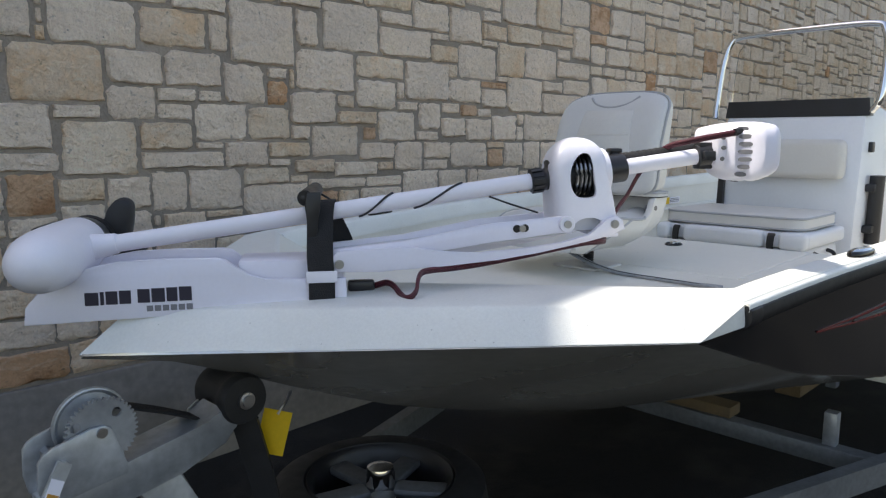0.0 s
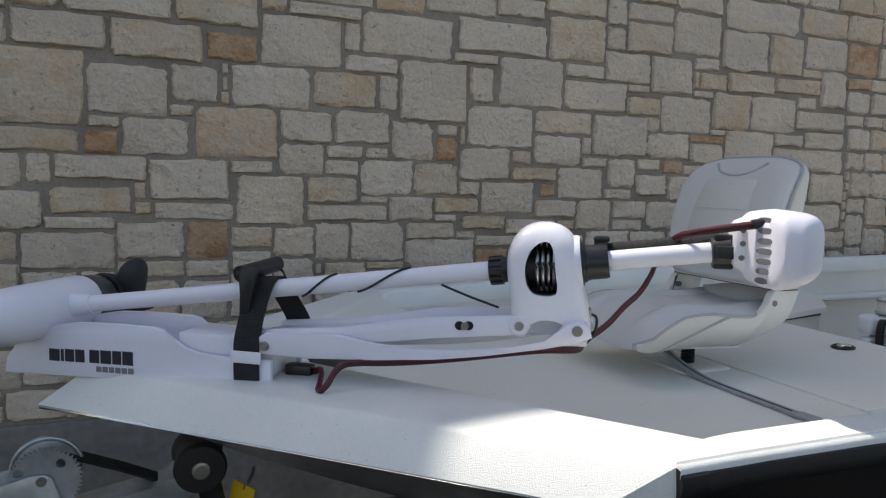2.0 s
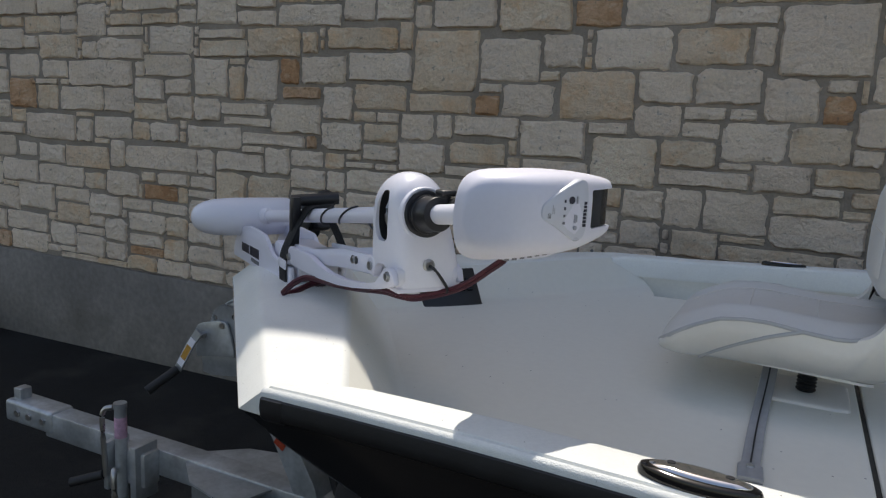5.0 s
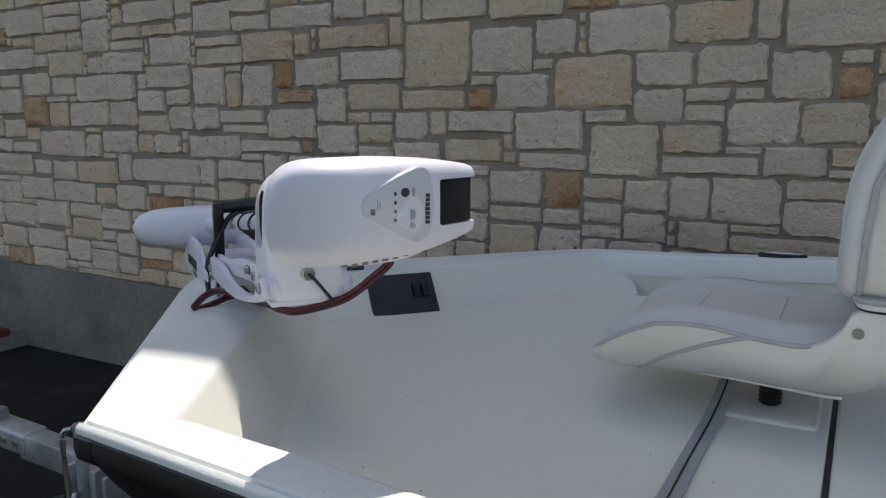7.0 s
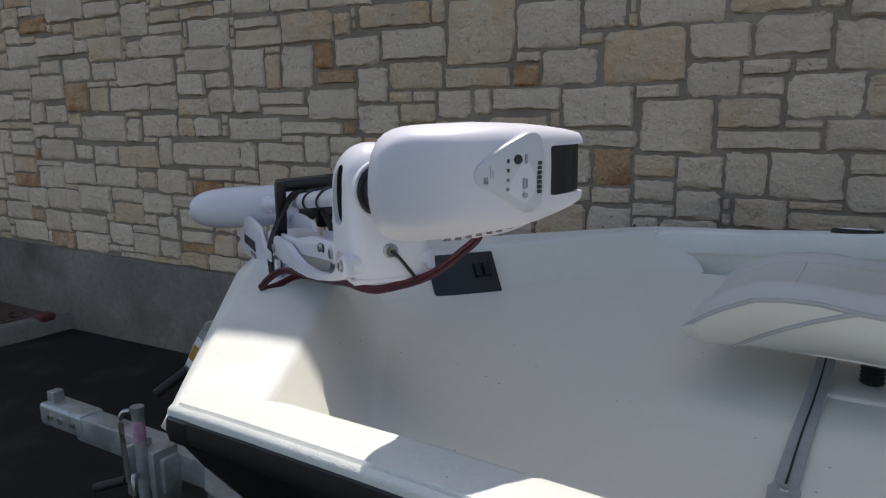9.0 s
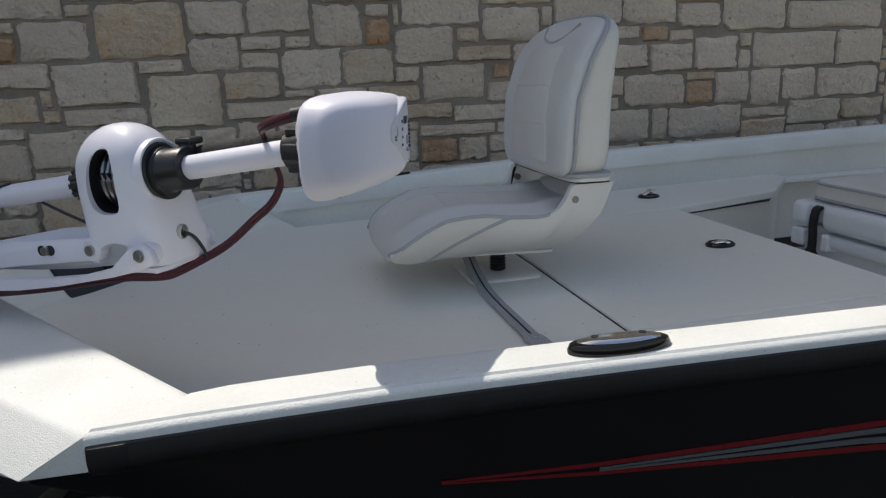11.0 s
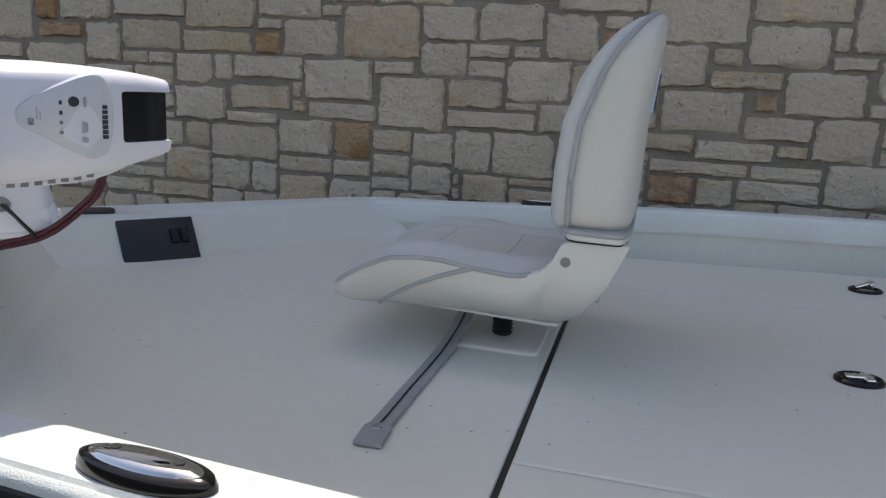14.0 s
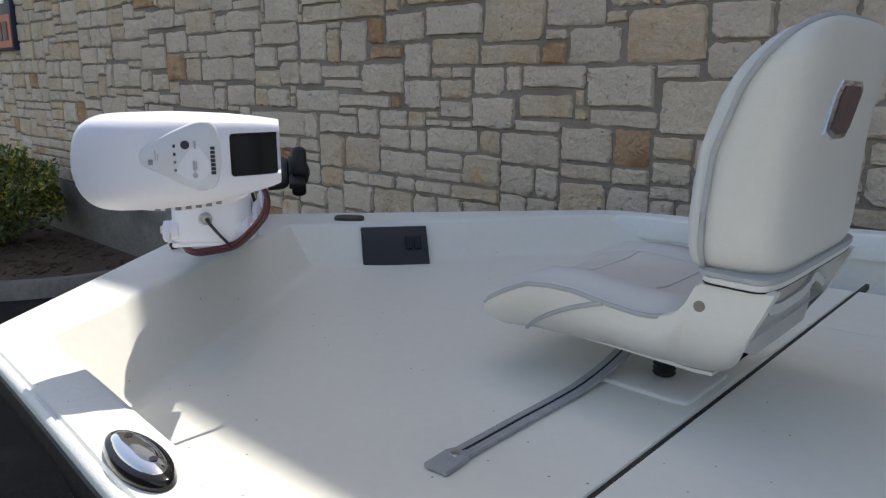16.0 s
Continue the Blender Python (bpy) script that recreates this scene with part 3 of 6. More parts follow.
def build_stones(wall):
    rnd = random.Random(3)
    singles, verts, faces, mats = [], [], [], []
    stones = lay_stones()
    near = [s for s in stones if -1.3 < s[0] * CELL < 3.0 and 1.05 < s[1] * CELL < 2.5]
    near.sort(key=lambda s: -s[2] * s[3])
    chosen = set(near[:300])
    for s in stones:
        c, r, w, h, tone = s
        pts, fcs = stone_points(rnd, w * CELL, h * CELL, (0.15, 0.3, 0.42, 0.56, 0.7, 0.83) if s in chosen else (0.28, 0.52, 0.76))
        at = ((c + w / 2) * CELL, WALL_Y, (r + h / 2) * CELL)
        if s in chosen:
            singles.append((pts, fcs, at, tone))
            continue
        base = len(verts)
        verts += [(x + at[0], y + at[1], z + at[2]) for x, y, z in pts]
        faces += [tuple(base + k for k in f) for f in fcs]
        mats += [tone] * len(fcs)
    me = bpy.data.meshes.new("stones")
    me.from_pydata(verts, [], faces)
    for k in M_STONE_FAR:
        me.materials.append(k)
    me.polygons.foreach_set("material_index", mats)
    me.polygons.foreach_set("use_smooth", [True] * len(me.polygons))
    me.set_sharp_from_angle(angle=radians(40))
    far = new("stones", me)
    far.parent = wall
    tagged(far, kind="stuff")
    for pts, fcs, at, tone in singles:
        me = bpy.data.meshes.new("stone")
        me.from_pydata(pts, [], fcs)
        me.materials.append(M_STONE[tone])
        me.polygons.foreach_set("use_smooth", [True] * len(me.polygons))
        me.set_sharp_from_angle(angle=radians(40))
        ob = new("stone", me)
        ob.location = at
        ob.parent = wall


# ---- the boat ----
Y0 = 0.03
GUN_Z = ((0.7, 1.273), (0.86, 1.281), (1.3, 1.292), (2.0, 1.300), (2.8, 1.314), (5.6, 1.36))
HALF = ((0.7, 0.795), (0.86, 0.812), (1.3, 0.853), (1.8, 0.888), (2.5, 0.925), (3.5, 0.955), (5.6, 0.96))
KEEL = ((-0.02, 1.176), (0.14, 1.138), (0.254, 1.093), (0.385, 1.032), (0.535, 0.968), (0.70, 0.902), (0.90, 0.838), (1.06, 0.790), (1.28, 0.724), (1.7, 0.66), (2.5, 0.60), (5.6, 0.57))
CHINE = ((0.685, 1.216), (0.86, 1.155), (1.11, 1.07), (1.66, 0.945), (2.5, 0.86), (5.6, 0.83))


FAR_DROP = ((0.7, 0.036), (0.77, 0.034), (0.89, 0.027), (1.1, 0.024), (1.36, 0.018), (1.75, 0.002), (2.0, 0.0))


COVE = ((0.9, 0.605), (1.03, 0.615), (1.13, 0.622), (1.9, 0.701), (2.7, 0.735))


def gun_z(x, sgn):
    """Height of the gunwale; the boat leans a little to the wall side."""
    return lerp(x, GUN_Z) - sgn * 0.009 * min(1.0, max(0.0, (x - 0.7) / 0.4)) - (lerp(x, FAR_DROP) if sgn > 0 else 0.0)


def deck_z(x):
    return 1.152 + 0.0135 * x


def side_y(x, z):
    """Half breadth of the black topside at a height."""
    ho, gz, cz = lerp(x, HALF), lerp(x, GUN_Z), lerp(x, CHINE)
    k = min(1.0, max(0.0, (z - cz) / max(0.02, gz - 0.02 - cz)))
    return ho - 0.032 * (1 - k) - (0.012 * (1 - k) if x > 0.8 else 0.0)


def build_boat():
    boat = thing("boat", "off-white aluminium fishing boat with black topsides on a trailer", "boat", pose(0, Y0, 0))
    # bottom
    bm = bmesh.new()
    rings = []
    for x in (-0.012, 0.06, 0.15, 0.27, 0.4, 0.54, 0.67, 0.70, 0.769, 0.772, 0.9, 1.05, 1.17, 1.3, 1.45, 1.6, 1.8, 2.0, 2.25, 2.5, 3.2, 4.2, 5.5):
        if x < 0.69:
            e, ez = max(0.004, (x + 0.017) / 0.707 * 0.766), 1.1795 + 0.035 * (x + 0.017) / 0.707
        else:
            e, ez = side_y(x, 0) + 0.001, lerp(x, CHINE) + 0.002
        kz = lerp(x, KEEL)
        us = [k / 8 for k in range(-8, 9)]
        sheet = [(x, e * u, kz + (ez - kz) * abs(u) ** (1.0 if x < 0.8 else 1.12)) for u in us]
        rings.append(sheet + [(px, py * 0.985, pz + 0.004) for px, py, pz in sheet[::-1]])
    loft(bm, rings)
    part("hull_bottom", bm, M_GREYHULL, boat, "satin grey hull bottom", angle=28)
    xs = [0.70, 0.769, 0.772, 0.9, 1.05, 1.17, 1.3, 1.45, 1.6, 1.8, 2.0, 2.25, 2.5, 3.2, 4.2, 5.5]
    for sgn in (-1, 1):
        bm = bmesh.new()
        rings = []
        for x in xs:
            gz, cz = (1.2135 + 0.022 * (x - 0.70) / 0.070 if x < 0.770 else gun_z(x, sgn) - 0.012), lerp(x, CHINE)
            cz = min(cz, gz - 0.002)
            zs = [cz + (gz - cz) * k / 4 for k in range(5)]
            outer = [(x, sgn * side_y(x, z), z) for z in zs]
            rings.append(outer + [(px, py - sgn * 0.02, pz) for px, py, pz in outer[::-1]])
        loft(bm, rings)
        part("topside", bm, M_BLACKHULL, boat, "glossy black topside panel")
        bm = bmesh.new()
        rings = []
        for x in [0.771, 0.80, *xs[3:]]:
            gz, ho = gun_z(x, sgn), lerp(x, HALF)
            rings.append([(x, sgn * (ho - 0.02 + dy), gz + dz) for dy, dz in ((0, -0.006), (0.024, -0.007), (0.033, -0.013), (0.035, -0.026), (0.032, -0.038), (0.022, -0.046), (0, -0.047))])
        loft(bm, rings)
        part("rub_rail", bm, M_RUBBER, boat, "black rubber rub rail")
        bm = bmesh.new()
        rings = []
        for x in (0.7715, 0.774, 0.807, 0.809):
            gz, ho = gun_z(x, sgn), lerp(x, HALF)
            g = 0.0015 if 0.772 < x < 0.808 else 0.0005
            rings.append([(x, sgn * (ho - 0.02 + dy + (g if dy else 0)), gz + dz - (g if dz < -0.03 else 0)) for dy, dz in ((0, -0.007), (0.024, -0.008), (0.033, -0.013), (0.035, -0.026), (0.032, -0.038), (0.022, -0.046), (0, -0.047))])
        loft(bm, rings)
        part("rail_end_cap", bm, M_BLACK, boat, "black plastic rail end cap")
        bm = bmesh.new()
        cyl(bm, (0.788, sgn * 0.815, 1.246), (0.788, sgn * 0.8085, 1.246), 0.005, n=14)
        part("rail_screw", bm, M_DARKSTEEL, boat)
        bm = bmesh.new()
        prof = ((0.010, -0.016), (0.011, -0.006), (0.0085, -0.002), (0.004, 0.0), (0.002, -0.0035), (-0.001, -0.0035), (-0.003, 0.0005), (-0.054, 0.002), (-0.061, 0.0), (-0.066, -0.007), (-0.066, -0.060), (-0.045, -0.060), (-0.03, -0.022))
        rings = []
        for k, x in enumerate([0.77, 0.86, 0.95, 1.1, 1.3, 1.55, 1.8, 2.1, 2.5, 3.0, 3.6, 4.5, 5.5]):
            rings.append([((x + 0.105 * min(1, -min(dy, 0) / 0.06) if k == 0 else x + (0.045 * min(1, -min(dy, 0) / 0.06) if k == 1 else 0)), sgn * (lerp(x, HALF) + dy), gun_z(x, sgn) + dz) for dy, dz in prof])
        loft(bm, rings)
        part("gunwale", bm, M_GUN, boat, "rough-textured white gunwale cap", angle=50)
        bm = bmesh.new()
        rings = []
        for x in (0.88, 0.95, 1.3, 1.8, 2.5, 3.5, 5.5):
            ho, gz = lerp(x, HALF) - 0.059, gun_z(x, sgn)
            zb = max(0.84, lerp(x, CHINE) + 0.015)
            rings.append([(x, sgn * ho, zb), (x, sgn * ho, gz - 0.03), (x, sgn * (ho + 0.008), gz - 0.03), (x, sgn * (ho + 0.008), zb)])
        loft(bm, rings)
        part("inner_side", bm, M_LINER, boat)
    # sunken gutter between the deck and the inner side next to the wall
    bm = bmesh.new()
    rings = []
    for x in (0.93, 1.03, 1.13, 1.5, 1.9, 2.3, 2.735):
        out, foot = lerp(x, HALF) - 0.050, lerp(x, COVE) - 0.012
        z = max(deck_z(x) - 0.046, lerp(x, CHINE) + 0.008)
        rings.append([(x, foot, z), (x, out, z), (x, out, z - 0.004), (x, foot, z - 0.004)])
    loft(bm, rings)
    part("gutter", bm, M_LINER, boat, "sunken off-white gutter along the gunwale")
    bm = bmesh.new()
    loft(bm, [[(x, lerp(x, HALF) - 0.062 + dy, z) for dy, z in ((0.0, 1.128), (-0.052, 1.130), (-0.060, 1.136), (-0.058, 1.146), (0.0, 1.150))] for x in (2.72, 3.3, 4.2, 5.47)])
    part("inner_ledge", bm, M_LINER, boat, "narrow white ledge along the inner side")
    # bow plate: outer slope, flat top, bulkhead down to the deck
    bm = bmesh.new()
    for sgn in (-1, 1):
        feet = ((0.988, 0.7734, 1.1660), (1.042, 0.737, 1.1632)) if sgn < 0 else ((0.988, 0.7634, 1.1660), (1.030, 0.640, 1.1655))
        ends = []
        for line in (((0.03, 0, 1.178), (-0.017, 0, 1.181), (0.075, 0, 1.248), (0.375, 0, 1.260), (0.4646, 0, 1.1592), (0.53, 0, 1.1560)),
                     ((0.72, 0.735, 1.213), (0.69, 0.767, 1.216), (0.772, 0.806, 1.276), (0.868, 0.764, 1.284), *feet)):
            pts = [Vector(p) for p in line]
            prof = [pts[0]]
            for p, q, r, rad in zip(pts, pts[1:], pts[2:], (0.004, 0.012, 0.012, 0.026)):
                a, c = q + (p - q).normalized() * rad, q + (r - q).normalized() * rad
                prof += [a * (1 - t) ** 2 + q * 2 * t * (1 - t) + c * t * t for t in (0, 0.25, 0.5, 0.75, 1)]
            ends.append(prof + [pts[-1]])
        sag = lambda p: (0.034 * min(1.0, max(0.0, (p.z - 1.225) / 0.04)) if p.y > 0.7 and sgn > 0 else 0.0)
        flip = [[bm.verts.new((p.x, sgn * p.y, p.z - sag(p))) for p in e] for e in ends]
        for k in range(len(ends[0]) - 1):
            bm.faces.new((flip[0][k], flip[1][k], flip[1][k + 1], flip[0][k + 1])).material_index = 1 if k >= 15 else 0
        corner = bm.verts.new((0.773, sgn * 0.8075, 1.237 if sgn < 0 else 1.223))
        for k in range(3, 9):
            bm.faces.new((flip[1][k], flip[1][k + 1], corner))
    bmesh.ops.remove_doubles(bm, verts=bm.verts, dist=0.0005)
    part("bow_plate", bm, (M_GUN, M_DECK), boat, "rough white bow plate sloping to its edge", angle=30)

    def deck_panel(name, poly, label, thick=0.022, bevel=0.004, material=M_DECK):
        bm = bmesh.new()
        prism(bm, poly, "z", 0.0, 1.0)
        for q in bm.verts:
            q.co.z = deck_z(q.co.x) - (thick if q.co.z < 0.5 else 0.0)
        top = [e for e in bm.edges if all(abs(w.co.z - deck_z(w.co.x)) < 1e-5 for w in e.verts)]
        bmesh.ops.bevel(bm, geom=top, offset=bevel, segments=2, profile=0.5, affect="EDGES")
        return part(name, bm, material, boat, label, smooth=False)

    w = lambda x: lerp(x, COVE)
    v = lambda x: lerp(x, HALF) - 0.056
    deck_panel("foredeck", [(0.47, 0), (0.985, -v(1.0)), (1.2, -v(1.2)), (1.5195, -v(1.52)), (1.5195, w(1.52)), (1.2, w(1.2)), (1.03, w(1.03)), (0.955, 0.73)], "flat off-white casting deck")
    deck_panel("hatch_lid", [(1.5275, -0.4805), (2.118, -0.4805), (2.118, 0.362), (1.5275, 0.362)], "closed off-white deck hatch lid", bevel=0.005)
    deck_panel("side_deck", [(1.5275, -v(1.53)), (2.118, -v(2.1)), (2.118, -0.482), (1.5275, -0.482)], "off-white side deck strip")
    deck_panel("side_deck", [(1.5275, 0.366), (2.122, 0.366), (2.53, 0.455), (2.73, 0.66), (2.74, w(2.7)), (2.1, w(2.1)), (1.5275, w(1.53))], "off-white side deck with a chamfered end")
    bm = bmesh.new()
    box(bm, (1.5198, -0.76, deck_z(1.523) - 0.018), (1.5272, 0.76, deck_z(1.523) - 0.0045))
    part("deck_gasket", bm, M_RUBBER, boat, "black rubber strip in the deck joint")
    # Dark backing added under the deck so the open joints look shaded.
    bm = bmesh.new()
    box(bm, (1.35, -0.74, 1.10), (2.09, 0.70, 1.148))
    part("dark_joint_backing", bm, M_DARK, boat)
    bm = bmesh.new()
    box(bm, (2.085, -0.80, 0.82), (2.105, 0.42, 1.158))
    part("deck_bulkhead", bm, M_LINER, boat)
    bm = bmesh.new()
    prism(bm, [(2.10, 0.385), (2.52, 0.475), (2.71, 0.67), (2.72, 0.715), (2.10, 0.69)], "z", 0.83, 1.150)
    part("side_box", bm, M_LINER, boat, "white side storage box")
    bm = bmesh.new()
    prism(bm, [(2.10, 0.381), (2.52, 0.471), (2.714, 0.666), (2.724, 0.718), (2.10, 0.692)], "z", 1.150, 1.1585)
    part("lid_seal", bm, M_RUBBER, boat, "thin black seal under the side deck")
    bm = bmesh.new()
    box(bm, (2.09, -0.86, 0.80), (5.5, 0.86, 0.835))
    part("cockpit_floor", bm, M_LINER, boat)
    bm = bmesh.new()
    box(bm, (5.48, -0.93, 0.62), (5.56, 0.93, 1.33), bevel=0.01)
    part("transom", bm, M_LINER, boat)
    # stripes on the near and far topsides
    for sgn in (-1, 1):
        for name, m, tab in (("red_stripe", M_REDPAINT, ((1.12, 1.165, 0.001), (1.27, 1.166, 0.0025), (1.66, 1.176, 0.0040), (2.2, 1.174, 0.005), (3.6, 1.15, 0.012))),
                             ("red_stripe", M_REDPAINT, ((1.12, 1.163, 0.001), (1.33, 1.153, 0.0025), (1.66, 1.141, 0.0040), (2.2, 1.085, 0.005), (3.6, 0.98, 0.012))),
                             ("silver_stripe", M_SILVER, ((1.30, 1.161, 0.001), (1.66, 1.166, 0.004), (2.2, 1.160, 0.010), (3.6, 1.12, 0.02))),
                             ("silver_stripe", M_SILVER, ((1.30, 1.158, 0.001), (1.66, 1.153, 0.004), (2.2, 1.108, 0.010), (3.6, 1.02, 0.02)))):
            bm = bmesh.new()
            rings = []
            for k in range(15):
                x = tab[0][0] + (tab[-1][0] - tab[0][0]) * k / 14
                zc, hw = lerp(x, [(a, b) for a, b, _ in tab]), lerp(x, [(a, c) for a, _, c in tab])
                rings.append([(x, sgn * (side_y(x, z) + d), z) for z, d in ((zc - hw, 0.0005), (zc + hw, 0.0005), (zc + hw, 0.0025), (zc - hw, 0.0025))])
            loft(bm, rings)
            part(name, bm, m, boat)
    # switch panel on the far bulkhead
    p = Vector((0.5885, 0.2015 - Y0, 1.1495))
    ux, uz = Vector((0.107, 0.131, 0)).normalized(), Vector((-0.053, 0.039, 0.094)).normalized()
    mm = Matrix.Translation(p) @ Matrix((ux, uz.cross(ux), uz)).transposed().to_4x4()
    bm = bmesh.new()
    box(bm, (-0.085, -0.014, -0.003), (0.085, 0.002, 0.112), bevel=0.003, m=mm)
    panel = part("switch_panel", bm, M_BLACK, boat, "matt black switch panel with two rockers")
    for dx in (0.035, 0.058):
        bm = bmesh.new()
        box(bm, (dx - 0.009, -0.021, 0.045), (dx + 0.009, -0.008, 0.082), bevel=0.003, m=mm)
        part("rocker_switch", bm, M_GLOSSBLACK, panel)
    return boat


def build_cleat(x, y, z, yaw, size=1.0, group="pop-up cleats"):
    c = thing("pop_up_cleat", "oval chrome pop-up cleat in a black bezel on the gunwale", "cleat", pose(x, y, z, 0, 0, yaw), group)
    bm = bmesh.new()
    loft(bm, [[(px, py, h) for px, py in oval(a, b, 36)] for a, b, h in ((0.064, 0.0265, -0.004), (0.065, 0.0275, 0.004), (0.062, 0.025, 0.012), (0.056, 0.020, 0.015))])
    part("bezel", bm, M_GLOSSBLACK, c, "glossy black bezel")
    bm = bmesh.new()
    loft(bm, [[(px, py, h) for px, py in oval(a, b, 36)] for a, b, h in ((0.0545, 0.0200, 0.011), (0.053, 0.0190, 0.0155), (0.046, 0.0158, 0.0185), (0.030, 0.010, 0.0202), (0.010, 0.004, 0.0206))])
    top = part("cleat_bar", bm, M_CHROME, c, "polished chrome cleat bar")
    for dx in (-0.03, 0.03):
        bm = bmesh.new()
        cyl(bm, (dx, 0.003, 0.012), (dx, 0.003, 0.0208), 0.0046, n=14)
        part("screw", bm, M_BLACK, top)
    c.scale = (0.30 + size * 0.72, size * 0.92, size * 0.85)
    return c


def build_deck_plate(x, y, z, yaw):
    c = thing("deck_socket", "small flat black socket cover on the bow plate", "socket cover", pose(x, y, z, 0, 0, yaw))
    bm = bmesh.new()
    loft(bm, [[(px, py, h) for px, py in oval(a, b, 36, 3)] for a, b, h in ((0.040, 0.021, -0.004), (0.040, 0.021, 0.005), (0.036, 0.017, 0.0085), (0.020, 0.010, 0.0095))])
    part("cover", bm, M_BLACK, c)


def build_latch(x, y, lifted=0.0):
    c = thing("hatch_latch", "small oval chrome lift latch in a black ring", "latch", pose(x, y, deck_z(x), 0, 0, 8), "hatch latches")
    bm = bmesh.new()
    loft(bm, [[(px, py, h) for px, py in oval(a, b, 28)] for a, b, h in ((0.036, 0.030, -0.002), (0.036, 0.030, 0.004), (0.032, 0.026, 0.007), (0.027, 0.021, 0.003))])
    part("ring", bm, M_GLOSSBLACK, c)
    bm = bmesh.new()
    hinge = pose(-0.022, 0, 0.004, 0, -lifted, 0)
    box(bm, (0.0, -0.007, -0.002), (0.040, 0.007, 0.007), bevel=0.003, m=hinge)
    box(bm, (0.026, -0.016, -0.002), (0.040, 0.016, 0.006), bevel=0.003, m=hinge)
    part("lift_handle", bm, M_CHROME, c)


# ---- the seat ----
RIM = ((-0.274, 1.258), (-0.268, 1.266), (-0.256, 1.278), (-0.238, 1.292), (-0.21, 1.308), (-0.17, 1.326), (-0.13, 1.331), (-0.09, 1.331), (-0.04, 1.324), (0.01, 1.320), (0.04, 1.322), (0.058, 1.329), (0.070, 1.340), (0.078, 1.354), (0.084, 1.370), (0.092, 1.377), (0.2, 1.377))


def shell_at(v, w, off=0.0):
    """A point of the near half of the moulded shell: v runs front to back, w from its underside up to the rim."""
    xr = 0.112 + 0.066 * w ** 0.75
    xf = -0.258 - 0.014 * math.sin(min(1.0, w * 1.5) * math.pi / 2)
    x = xf + (xr - xf) * v
    xt = -0.272 + (0.178 + 0.272) * v
    zt = lerp(xt, RIM)
    zb = lerp(v, ((0.0, 1.245), (0.05, 1.243), (0.2, 1.238), (0.84, 1.227), (0.90, 1.2285), (0.95, 1.2335), (0.98, 1.240), (1.0, 1.251)))
    z = zb + (zt - zb) * w
    wt = 0.180 - 0.030 * max(0.0, (0.07 - v) / 0.07) ** 2 - 0.008 * max(0.0, (v - 0.9) / 0.1) ** 2
    wb = lerp(v, ((0.0, 0.145), (0.06, 0.150), (0.2, 0.122), (0.5, 0.100), (1.0, 0.085)))
    k = math.sin(min(1.0, w * lerp(v, ((0.0, 1.0), (0.8, 1.35), (1.0, 1.7)))) * math.pi / 2) ** 0.85
    return Vector((x, -(wb + (wt - wb) * k + off), z))


